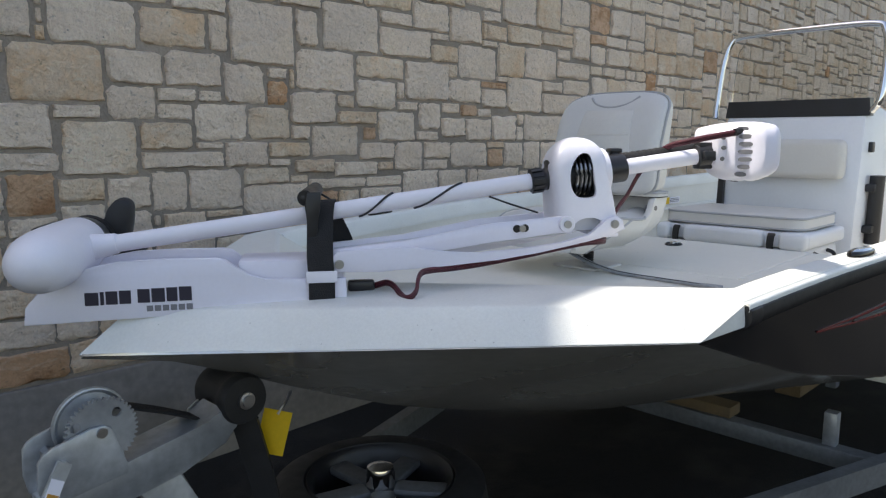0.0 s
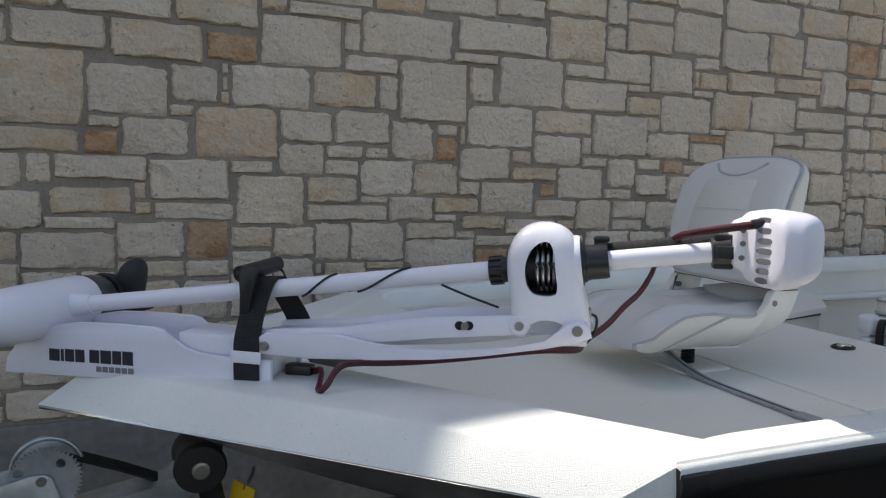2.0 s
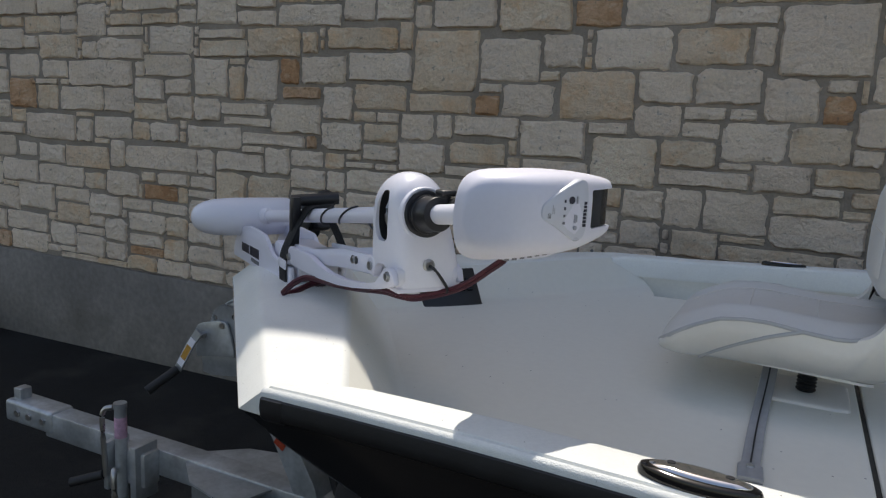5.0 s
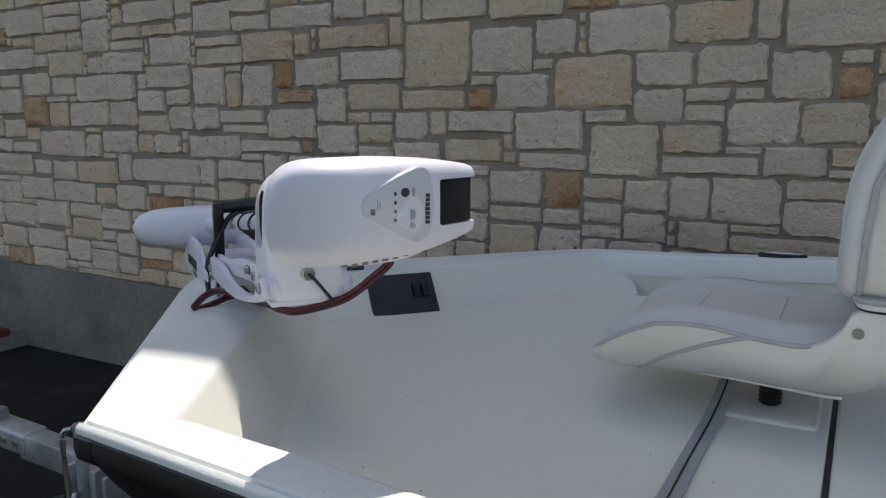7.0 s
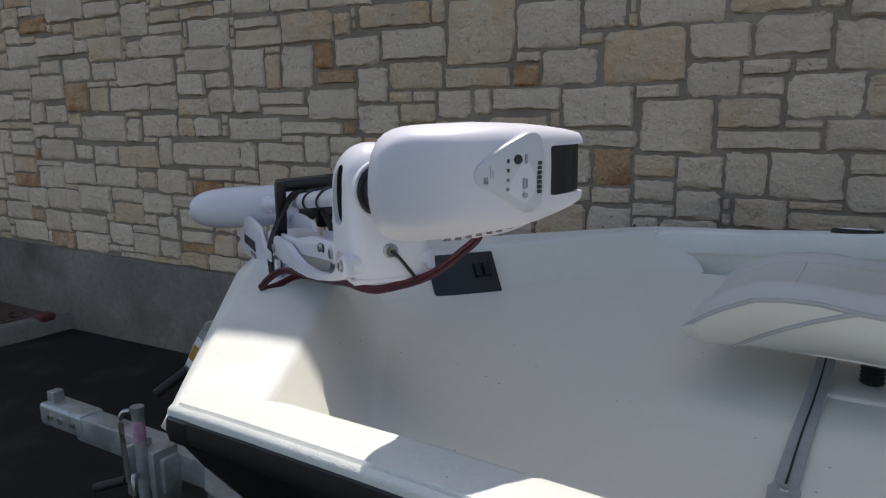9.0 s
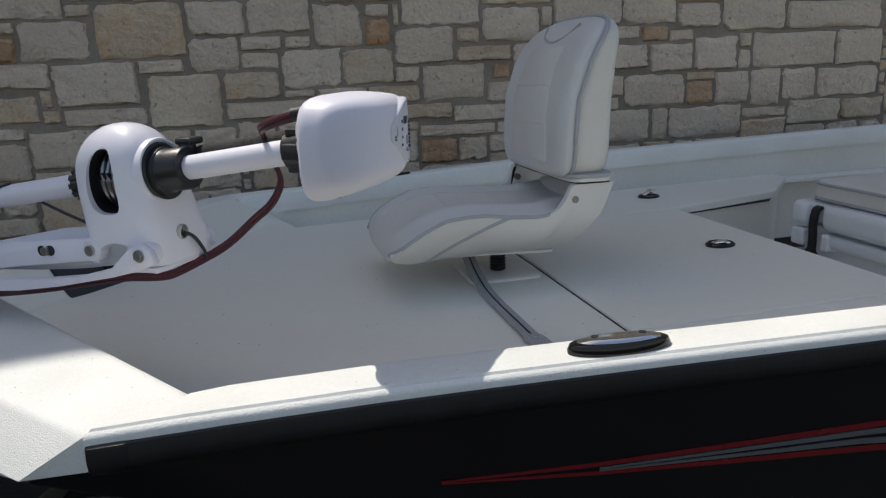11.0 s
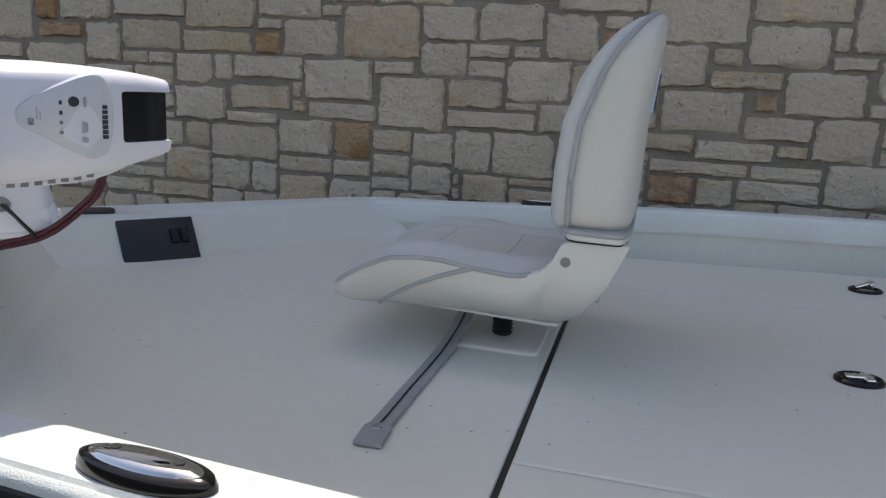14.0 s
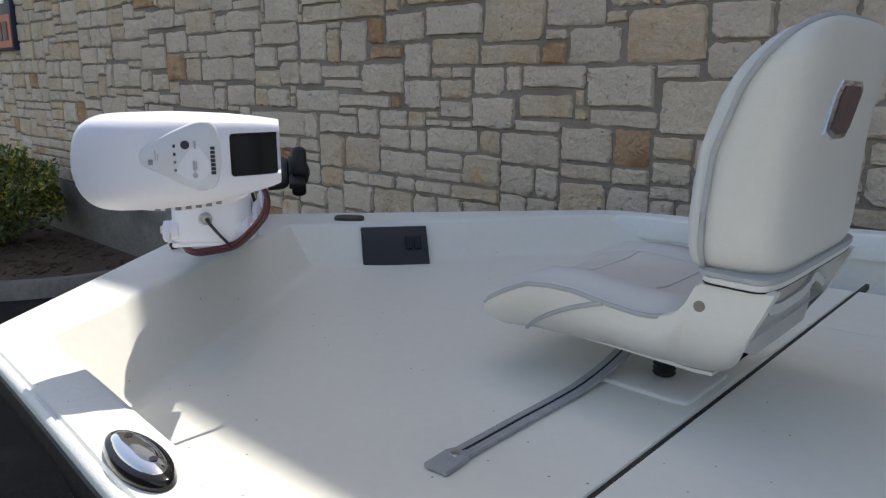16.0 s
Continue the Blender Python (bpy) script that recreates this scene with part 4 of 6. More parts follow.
def build_seat():
    s = thing("folding_chair", "white and grey vinyl folding fishing chair on a pedestal", "chair", pose(1.45, -0.008, 0))
    dz = deck_z(1.42)
    bm = bmesh.new()
    loft(bm, [[(px - 0.022, py - 0.024, h) for px, py in oval(a, a, 48, 14)] for a, h in ((0.077, dz), (0.077, dz + 0.004), (0.074, dz + 0.0065))])
    part("mounting_plate", bm, M_SHELL, s, "white square mounting plate", angle=60)
    bm = bmesh.new()
    prof = [(0.013, dz + 0.005)]
    for k in range(8):
        prof += [(0.018, dz + 0.010 + k * 0.007), (0.0145, dz + 0.0135 + k * 0.007)]
    revolve(bm, prof + [(0.02, dz + 0.068), (0.02, dz + 0.078)], pose(-0.018, -0.024, 0), n=20)
    part("pedestal", bm, M_RUBBER, s, "black ribbed pedestal")
    # moulded shell with its two hinge arms
    bm = bmesh.new()
    rings = []
    ws = [k / 10 for k in range(11)]
    for i in range(49):
        v = i / 48
        near = [shell_at(v, w) for w in ws]
        top = near[-1]
        floor_z = min(top.z - 0.006, 1.306 - 0.03 * max(0.0, 1 - v / 0.12))
        inner = [Vector((top.x, top.y + 0.004, top.z + 0.002)), Vector((top.x, top.y + 0.016, top.z + 0.002)), Vector((top.x, top.y + 0.020, top.z - 0.002)), Vector((top.x, top.y + 0.021, floor_z))]
        if v > 0.8:
            inner[3].x = min(top.x, lerp(floor_z, [(p.z, p.x) for p in near]))
        half = near + inner
        far = [Vector((p.x, -p.y, p.z)) for p in half[::-1]]
        rings.append(half + far)
    vs = loft(bm, rings, caps=False)
    bm.faces.new(vs[0][::-1])
    back, m_ = vs[-1], len(vs[-1])
    for k in range(10):
        if back[k + 1].co.z < 1.268:
            bm.faces.new((back[k], back[k + 1], back[m_ - 2 - k], back[m_ - 1 - k]))
            last = k + 1
    bm.faces.new(back[last:15]), bm.faces.new(back[15:m_ - last])
    part("seat_shell", bm, M_SHELL, s, "white moulded seat shell with hinge arms", angle=40)
    bm = bmesh.new()
    loft(bm, [[(x, -hw_, z), (x, hw_, z), (x, hw_, z + 0.005), (x, -hw_, z + 0.005)] for x, hw_, z in ((-0.165, 0.118, 1.2395), (-0.05, 0.106, 1.2325), (0.060, 0.096, 1.2245), (0.082, 0.090, 1.2235))])
    part("shell_flange", bm, M_SHELL, s, "flat flange under the shell")
    for sg in (-1, 1):
        bm = bmesh.new()
        cyl(bm, (0.093, sg * 0.150, 1.348), (0.093, sg * 0.1815, 1.348), 0.0072, n=16)
        part("hinge_bolt", bm, M_DARKSTEEL, s, "dull grey hinge bolt")
        # vinyl skirt round the front of the shell, with piping along its slanting edge
        bm = bmesh.new()
        edge = lambda w: 0.155 + 0.360 * w ** 1.15
        grid = []
        for a in range(15):
            row = []
            for k in range(11):
                w = -0.0 + k / 10
                p = shell_at(edge(w) * a / 14, w, 0.003 if 0 < k < 10 else 0.0015)
                row.append(Vector((p.x, -sg * p.y, p.z)))
            grid.append(row + [Vector((q.x, q.y - sg * 0.006, q.z)) for q in row[::-1]])
        loft(bm, grid)
        part("side_skirt", bm, M_VINYLW, s, "cream vinyl side skirt")
        bm = bmesh.new()
        line = [shell_at(edge(k / 12), k / 12, 0.003) for k in range(13)]
        tube(bm, [Vector((p.x, -sg * p.y, p.z)) for p in line], 0.0036, 8)
        part("piping", bm, M_PIPING, s, "grey piping")

    # cushion: a saddle of padding inside the piped edge
    def pad(u, t):
        """u runs front to back in 0..1, t across in -1..1."""
        v = u * 0.93
        e = shell_at(v, 1.0)
        e.z = min(e.z, 1.331 if e.x < 0.0 else 1.324)
        e.y += 0.024 * min(1.0, max(0.0, (e.x - 0.035) / 0.03))
        round_ = 1 - max(0.0, (0.06 - u) / 0.06) ** 2 * 0.1
        crown = (1 - abs(t) ** 5) ** 0.6
        bol = 0.016 * math.exp(-((abs(t) - 0.68) / 0.22) ** 2) + 0.004
        groove = -0.0035 * math.exp(-((abs(t) - 0.50) / 0.03) ** 2)
        front = min(1.0, u / 0.07) ** 0.5
        mid = lerp(e.x, ((-0.27, 1.261), (-0.25, 1.283), (-0.21, 1.306), (-0.17, 1.323), (-0.11, 1.327), (0.0, 1.319), (0.06, 1.320), (0.14, 1.328)))
        zz = e.z + (mid - e.z) * (1 - abs(t) ** 8)
        return Vector((e.x - 0.006 * (1 - t * t) * (1 - u) ** 4, t * -e.y * round_, zz + (bol + groove) * crown * front))

    nx, ny = 30, 33
    bm = bmesh.new()
    grid = [[bm.verts.new(pad(i / (nx - 1), -1 + 2 * j / (ny - 1))) for j in range(ny)] for i in range(nx)]
    low = [[bm.verts.new(pad(i / (nx - 1), -1 + 2 * j / (ny - 1)) * 1.0 - Vector((0, 0, 0.014 if 0 < j < ny - 1 else 0.004))) for j in range(ny)] for i in range(nx)]
    for i in range(nx - 1):
        for j in range(ny - 1):
            f = bm.faces.new((grid[i][j], grid[i + 1][j], grid[i + 1][j + 1], grid[i][j + 1]))
            f.material_index = 1 if abs(-1 + 2 * (j + 0.5) / (ny - 1)) < 0.5 else 0
            bm.faces.new((low[i][j], low[i][j + 1], low[i + 1][j + 1], low[i + 1][j]))
        for j in (0, ny - 1):
            bm.faces.new((grid[i][j], low[i][j], low[i + 1][j], grid[i + 1][j]))
    for j in range(ny - 1):
        for i in (0, nx - 1):
            bm.faces.new((grid[i][j], grid[i][j + 1], low[i][j + 1], low[i][j]))
    cushion = part("seat_cushion", bm, (M_VINYL, M_VINYL2), s, "padded grey vinyl seat cushion", angle=60)
    for t in (-1, 1):
        bm = bmesh.new()
        tube(bm, [pad(k / 40, t) + Vector((0, t * 0.001, 0)) for k in range(41)], 0.0038, 8)
        part("piping", bm, M_PIPING, cushion, "grey piping along the cushion edge")
    for t in (-0.5, 0.5):
        bm = bmesh.new()
        tube(bm, [pad(k / 30, t) + Vector((0, 0, 0.0008)) for k in range(2, 30)], 0.0016, 6)
        part("welt", bm, M_VINYLW, cushion, "pale welt seam")
    for u in (0.34, 0.62):
        bm = bmesh.new()
        tube(bm, [pad(u, -0.5 + k / 16) + Vector((0, 0, 0.0003)) for k in range(17)], 0.0014, 6)
        part("cross_seam", bm, M_VINYLW, cushion)
    # backrest: its padded face bends back towards the top
    tilt = pose(0.085, 0, 1.384, 0, 1.0, 0)
    H, W = 0.312, 0.185

    def out_line(k, grow):
        """Point k of the backrest outline, rounder towards the top: across and up."""
        c, q = math.cos(2 * math.pi * k / 80), math.sin(2 * math.pi * k / 80)
        e = 7.0 - 2.9 * max(0.0, min(1.0, (q + 0.4) / 1.4)) ** 1.5
        y, z = math.copysign(abs(c) ** (2 / e), c), math.copysign(abs(q) ** (2 / e), q)
        return y * (W + grow), (z + 1) / 2 * H + grow * z * (1.0 if z > 0 else 0.4)

    def curve_back(z):
        return 0.088 * max(0.0, (z - 0.30 * H) / (0.70 * H)) ** 2.3

    def at(d, k, grow, bend):
        y, z = out_line(k, grow)
        return (d + bend * curve_back(z), y, z)

    def slab(layers):
        bm = bmesh.new()
        loft(bm, [[at(d, k, g, b) for k in range(80)] for d, g, b in layers])
        bmesh.ops.transform(bm, matrix=tilt, verts=bm.verts)
        return bm

    bk = part("backrest", slab(((-0.002, -0.008, 1.0), (0.004, 0.0, 1.0), (0.025, 0.001, 0.82), (0.05, -0.001, 0.6), (0.066, -0.005, 0.47), (0.077, -0.012, 0.38), (0.085, -0.023, 0.33), (0.090, -0.040, 0.30), (0.0935, -0.07, 0.27), (0.095, -0.11, 0.25), (0.0955, -0.145, 0.23))), M_VINYLW, s, "cream vinyl backrest shell", angle=60)
    pad_bm = slab(((0.004, -0.002, 1.0), (-0.006, 0.0, 1.0), (-0.014, -0.005, 1.0), (-0.020, -0.015, 1.0), (-0.0235, -0.032, 1.0), (-0.0225, -0.050, 1.0), (-0.022, -0.08, 1.0), (-0.0215, -0.125, 0.95)))
    part("back_pad", pad_bm, M_VINYL, bk, "padded grey vinyl face", angle=60)

    def front(y, z, d=-0.0255):
        return tilt @ Vector((d + curve_back(z), y, z))

    bm = bmesh.new()
    rows = []
    for k in range(15):
        z = 0.030 + 0.225 * k / 14
        hwid = 0.100 - 0.016 * (k / 14) ** 2
        rows.append([front(-hwid, z, -0.0225), front(-hwid + 0.004, z), front(0, z, -0.0265), front(hwid - 0.004, z), front(hwid, z, -0.0225), front(hwid, z, -0.012), front(-hwid, z, -0.012)])
    loft(bm, rows)
    part("centre_panel", bm, M_VINYL2, bk, "warm grey centre panel")
    for z in (0.105, 0.180):
        bm = bmesh.new()
        tube(bm, [front(y, z, -0.0270 + 0.001 * abs(y) / 0.09) for y in (-0.092, 0, 0.092)], 0.0012, 6)
        part("stitching", bm, M_VINYLW, bk)
    bm = bmesh.new()
    tube(bm, [tilt @ Vector(at(0.004, k, 0.0015, 1.0)) for k in range(80)], 0.0040, 8, closed=True)
    part("piping", bm, M_PIPING, bk, "grey piping round the backrest")
    bm = bmesh.new()
    tube(bm, smooth_path([front(y, z, -0.020) for y, z in ((-0.085, 0.296), (-0.055, 0.274), (0.0, 0.264), (0.055, 0.274), (0.085, 0.296))]), 0.0042, 8)
    part("piping", bm, M_PIPING, bk)
    for z, th, cx, a, m, nm in ((0.009, 0.004, 0.043, 0.0515, M_PIPING, "piping"), (0.0012, 0.005, 0.045, 0.0465, M_SHELL, "pad_band"), (-0.0042, 0.0011, 0.045, 0.0460, M_DARK, "pad_seam")):
        bm = bmesh.new()
        loft(bm, [[(cx + x, y, z + h * th) for x, y in oval(a * g, W * g, 56, 6)] for h, g in ((-1, 0.985), (-0.6, 1.0), (0.6, 1.0), (1, 0.985))])
        bmesh.ops.transform(bm, matrix=tilt, verts=bm.verts)
        part(nm, bm, m, bk)
    # emblem on the back
    em = tilt @ pose(0.0905 + 0.26 * curve_back(0.21), -0.024, 0.205, 0, 4, 0)
    hexa = [(-0.070, -0.028), (-0.032, -0.037), (0.020, -0.037), (0.036, -0.022), (0.062, 0.022), (0.050, 0.034), (-0.034, 0.036), (-0.052, 0.020)]
    bm = bmesh.new()
    prism(bm, hexa, "x", -0.004, 0.007, bevel=0.003)
    bmesh.ops.transform(bm, matrix=em, verts=bm.verts)
    part("emblem", bm, M_CHROME, bk, "chrome-framed dark red emblem")
    bm = bmesh.new()
    prism(bm, [(a * 0.74, b * 0.80) for a, b in hexa], "x", 0.006, 0.0085)
    bmesh.ops.transform(bm, matrix=em, verts=bm.verts)
    part("emblem_face", bm, mat("dark_red_enamel", (0.07, 0.02, 0.03), 0.2), bk)
    # fabric gusset behind the hinge
    bm = bmesh.new()
    prism(bm, [(-0.146, 1.290), (-0.10, 1.272), (0.090, 1.272), (0.112, 1.300), (0.100, 1.352), (-0.02, 1.376), (-0.150, 1.378)], "x", 0.128, 0.141, bevel=0.005)
    part("gusset", bm, mat("grey_fabric", (0.50, 0.49, 0.47), 0.7, vary=0.04, scale=12, bump=0.2, bump_scale=400), s, "grey vinyl gusset behind the hinge")
    return s


def build_seat_strap():
    s = thing("seat_strap", "grey webbing strap lying on the deck under the seat", "strap")
    dz = deck_z(1.35) + 0.0045
    pts = smooth_path([(1.374, 0.06, 1.245), (1.370, 0.01, dz + 0.05), (1.367, -0.07, dz + 0.020), (1.364, -0.15, dz + 0.004), (1.362, -0.22, dz), (1.361, -0.30, dz), (1.361, -0.36, dz), (1.361, -0.425, dz)], 8)
    for name, m, wd, th, lift in (("webbing", M_WEB, 0.026, 0.005, 0.0), ("centre_stitch", M_DARK, 0.0024, 0.0016, 0.0032)):
        bm = bmesh.new()
        ribbon(bm, [p + Vector((0, 0, lift)) for p in pts], (1, 0.05, 0), wd, th)
        part(name, bm, m, s)
    bm = bmesh.new()
    m = pose(1.362, -0.450, dz, 0, 0, 4)
    prism(bm, [(-0.017, -0.026), (0.017, -0.026), (0.017, 0.016), (0.010, 0.03), (-0.010, 0.03), (-0.017, 0.016)], "z", -0.003, 0.004, bevel=0.0015)
    bmesh.ops.transform(bm, matrix=m, verts=bm.verts)
    part("strap_end", bm, M_WEB, s, "stitched grey strap end")
    bm = bmesh.new()
    bmesh.ops.create_cone(bm, cap_ends=True, segments=16, radius1=0.006, radius2=0.005, depth=0.002, matrix=m @ pose(0, 0.012, 0.005))
    part("snap", bm, M_STEEL, s)


# ---- the trolling motor: local x runs up the shaft to the head, y away from the lot's open side ----
def build_motor():
    m = thing("trolling_motor", "white bow-mount trolling motor stowed on the bow plate", "trolling motor", pose(0.055, 0.092, 0, 0, 0, -34.9))
    sz = lambda s: 1.356 + 0.1375 * s
    R = 0.0160
    bm = bmesh.new()
    cyl(bm, (-0.02, 0, sz(-0.02)), (1.19, 0, sz(1.19)), R, n=28)
    part("shaft", bm, M_WHITE, m, "straight white shaft")
    # lower unit, lying across the shaft
    pm = pose(-0.060, 0.0, sz(-0.06), -90, 0, 0)  # its axis runs from the nose, on the open side, to the propeller
    bm = bmesh.new()
    revolve(bm, [(0.001, -0.195), (0.012, -0.1935), (0.024, -0.188), (0.035, -0.177), (0.0435, -0.160), (0.0495, -0.135), (0.0525, -0.10), (0.0535, -0.06), (0.0535, 0.0), (0.0530, 0.072), (0.050, 0.078), (0.03, 0.080)], pm, n=40)
    pod = part("motor_pod", bm, M_WHITE, m, "torpedo-shaped white lower unit", angle=45)
    bm = bmesh.new()
    revolve(bm, [(0.02, 0.070), (0.049, 0.074), (0.0515, 0.079), (0.0505, 0.100), (0.048, 0.122), (0.042, 0.134), (0.03, 0.138)], pm, n=40)
    part("motor_end_bell", bm, mat("dark_grey_housing", (0.075, 0.08, 0.078), 0.38, metal=0.3, vary=0.12, scale=30), pod, "dark grey end housing")
    bm = bmesh.new()
    cyl(bm, (-0.012, 0, sz(-0.012)), (0.028, 0, sz(0.028)), 0.024, 0.018, n=24)
    part("shaft_socket", bm, M_WHITE, pod)
    bm = bmesh.new()
    revolve(bm, [(0.047, 0.138), (0.050, 0.146), (0.044, 0.175), (0.030, 0.192), (0.008, 0.20)], pm, n=32)
    hub = part("propeller_hub", bm, M_RUBBER, pod, "black propeller hub")
    hook = [(-0.020, -0.012), (-0.105, 0.016), (-0.080, 0.032), (-0.050, 0.038), (-0.020, 0.033), (0.004, 0.024), (0.022, 0.027), (0.035, 0.049), (0.045, 0.072), (0.058, 0.081), (0.073, 0.079), (0.082, 0.066), (0.079, 0.028), (0.068, -0.002), (0.030, -0.020)]
    for sg in (1, -1):
        bm = bmesh.new()
        ring = smooth_closed([(a * sg, b * sg) for a, b in hook], 4)
        bow = lambda a, b: 0.164 + sg * 0.06 * a
        loft(bm, [[(-0.060 + a * k, bow(a, b) + d, sz(-0.06) + b * k) for a, b in ring] for d, k in ((-0.021, 0.86), (-0.017, 0.95), (-0.008, 1.0), (0.008, 1.0), (0.017, 0.95), (0.021, 0.86))])
        part("propeller_blade", bm, M_RUBBER, hub, "black weedless propeller blade")
    # deck mount
    plate = [(-0.114, 1.229), (-0.110, 1.260), (-0.085, 1.290), (-0.045, 1.314), (0.0, 1.328), (0.045, 1.336), (0.12, 1.339), (0.205, 1.339), (0.222, 1.335), (0.242, 1.316), (0.262, 1.303), (0.29, 1.298), (0.36, 1.296), (0.432, 1.297), (0.434, 1.252), (0.2, 1.241)]
    for sg in (-1, 1):
        bm = bmesh.new()
        prism(bm, plate, "y", sg * 0.062 - 0.005, sg * 0.062 + 0.005, bevel=0.003)
        side = part("mount_side_plate", bm, M_WHITE2, m, "white mount side plate with dark brand print" if sg < 0 else "white mount side plate", angle=50)
        if sg < 0:
            x = -0.014
            for k, wd in enumerate((0.025, 0.009, 0.022, 0.022, 0.0, 0.023, 0.025, 0.021, 0.024)):
                if wd:
                    bm = bmesh.new()
                    box(bm, (x, -0.0682, 1.2612 + 0.0005 * k), (x + wd - 0.003, -0.0668, 1.2838 + 0.0008 * k))
                    part("brand_bar", bm, M_NAVY, side)
                x += wd if wd else 0.008
            x = 0.086
            for k in range(6):
                bm = bmesh.new()
                box(bm, (x, -0.0682, 1.2480 + 0.0002 * k), (x + 0.0105, -0.0668, 1.2580 + 0.0003 * k))
                part("model_bar", bm, M_GREYPRINT, side)
                x += 0.0133
    bm = bmesh.new()
    box(bm, (-0.09, -0.058, 1.2395), (0.432, 0.058, 1.262), bevel=0.004)
    box(bm, (0.24, -0.050, 1.262), (0.43, 0.050, 1.330), bevel=0.008)
    part("mount_base", bm, M_WHITE2, m, "white mount base")
    # arms
    arm = [(0.400, 1.306), (0.405, 1.334), (0.42, 1.345), (0.50, 1.349), (0.555, 1.350), (0.585, 1.344), (0.62, 1.336), (0.68, 1.336), (0.76, 1.341), (0.84, 1.351), (0.90, 1.363), (0.930, 1.396), (0.952, 1.402), (0.966, 1.394), (0.972, 1.376), (0.95, 1.367), (0.90, 1.354), (0.80, 1.334), (0.72, 1.322), (0.62, 1.313), (0.5, 1.306)]
    for sg in (-1, 1):
        bm = bmesh.new()
        prism(bm, arm, "y", sg * 0.060 - 0.006, sg * 0.060 + 0.006, bevel=0.003)
        a = part("lower_arm", bm, M_WHITE2, m, "curved white folding arm", angle=50)
        for s, z in ((0.420, 1.3215), (0.949, 1.386)):
            bm = bmesh.new()
            cyl(bm, (s, sg * 0.062, z), (s, sg * 0.071, z), 0.0065, n=6 if s > 0.9 else 18)
            cyl(bm, (s, sg * 0.062, z), (s, sg * 0.0680, z), 0.0085, n=20)
            part("pivot_bolt", bm, M_STEEL, a, "steel pivot bolt")
        bm = bmesh.new()
        prism(bm, [(0.40, 1.318), (0.40, 1.346), (0.55, 1.360), (0.70, 1.388), (0.86, 1.402), (0.86, 1.370), (0.7, 1.352), (0.55, 1.330)], "y", sg * 0.045 - 0.004, sg * 0.045 + 0.004, bevel=0.002)
        b = part("upper_arm", bm, M_WHITE2, m, "white upper arm channel", angle=50)
        bm = bmesh.new()
        cyl(bm, (0.758, sg * 0.046, 1.3785), (0.758, sg * 0.0505, 1.3785), 0.0075, n=16)
        cyl(bm, (0.774, sg * 0.046, 1.3795), (0.774, sg * 0.0505, 1.3795), 0.0075, n=16)
        part("slot", bm, M_BLACK, b)
        bm = bmesh.new()
        cyl(bm, (0.768, sg * 0.046, 1.379), (0.768, sg * 0.056, 1.379), 0.0065, n=14)
        part("slot_bolt", bm, M_STEEL, b)
    bm = bmesh.new()
    prism(bm, [(0.40, 1.320), (0.40, 1.336), (0.70, 1.366), (0.86, 1.380), (0.86, 1.366), (0.7, 1.350), (0.55, 1.326)], "y", -0.041, 0.041)
    part("arm_web", bm, M_CHANNEL, m, "grey-shaded web between the arms")
    for s, r in ((0.70, 0.016), (0.80, 0.022)):
        bm = bmesh.new()
        cyl(bm, (s, 0, 1.36), (s, 0, 1.372 + 0.09 * (s - 0.7)), r, n=20)
        part("web_grommet", bm, M_WHITE, m)
    # motor bracket dome with its two windows
    bm = bmesh.new()
    rings = []
    def sec(a, b, far, c, z, e=4.5):
        return [(c + px, py if py < 0 else py * far / b, z) for px, py in oval(a, b, 40, e)]
    for z, a, b, far, c in ((1.368, 0.064, 0.056, 0.073, 0.905), (1.392, 0.064, 0.056, 0.070, 0.904), (1.43, 0.062, 0.055, 0.063, 0.898), (1.465, 0.0605, 0.053, 0.056, 0.891), (1.488, 0.0590, 0.051, 0.051, 0.888)):
        rings.append(sec(a, b, far, c, z))
    for k in range(1, 11):
        q = radians(90 * k / 10.4)
        e = 4.5 - 2.3 * k / 10
        rings.append(sec(0.0590 * math.cos(q) ** 0.85, 0.051 * math.cos(q) ** 0.85, 0.051 * math.cos(q) ** 0.85, 0.888, 1.488 + 0.064 * math.sin(q), e))
    loft(bm, rings)
    WINDOW = smooth_closed([(0.866, 1.452), (0.8620, 1.478), (0.868, 1.503), (0.883, 1.5195), (0.899, 1.520), (0.9070, 1.502), (0.911, 1.472), (0.9145, 1.448), (0.908, 1.4375), (0.880, 1.4375)], 4)
    cut = bmesh.new()
    loft(cut, [[(px, y, pz) for px, pz in WINDOW] for y in (-0.09, 0.09)])
    loft(cut, [[(0.902 + px, y, 1.368 + pz) for px, pz in oval(0.036, 0.030, 28, 2.2)] for y in (-0.09, 0.09)])
    bm = carve(bm, cut)
    dome = part("motor_bracket", bm, M_WHITE, m, "domed white bracket with oval windows", angle=40)
    # Black liner added: the shade of the hollow bracket is put into its colour.
    bm = bmesh.new()
    loft(bm, [[(0.889 + (px - 0.889) * 0.985, y, 1.479 + (pz - 1.479) * 0.985) for px, pz in WINDOW] for y in (-0.046, 0.046)], caps=False)
    part("window_liner", bm, M_RUBBER, dome, "black liner standing for the dark hollow behind the bracket windows")
    bm = bmesh.new()
    cyl(bm, (0.845, 0, sz(0.845)), (0.945, 0, sz(0.945)), 0.0330, n=28)
    part("inner_sleeve", bm, M_RUBBER, dome)
    bm = bmesh.new()
    coil = [(0.876 + 0.036 * k / 96, 0.0405 * math.cos(2 * math.pi * k / 24), sz(0.89) + 0.0405 * math.sin(2 * math.pi * k / 24)) for k in range(97)]
    tube(bm, [Vector(p) for p in coil], 0.0032, 8)
    part("spring", bm, M_STEEL, dome, "steel coil spring behind the window")
    bm = bmesh.new()
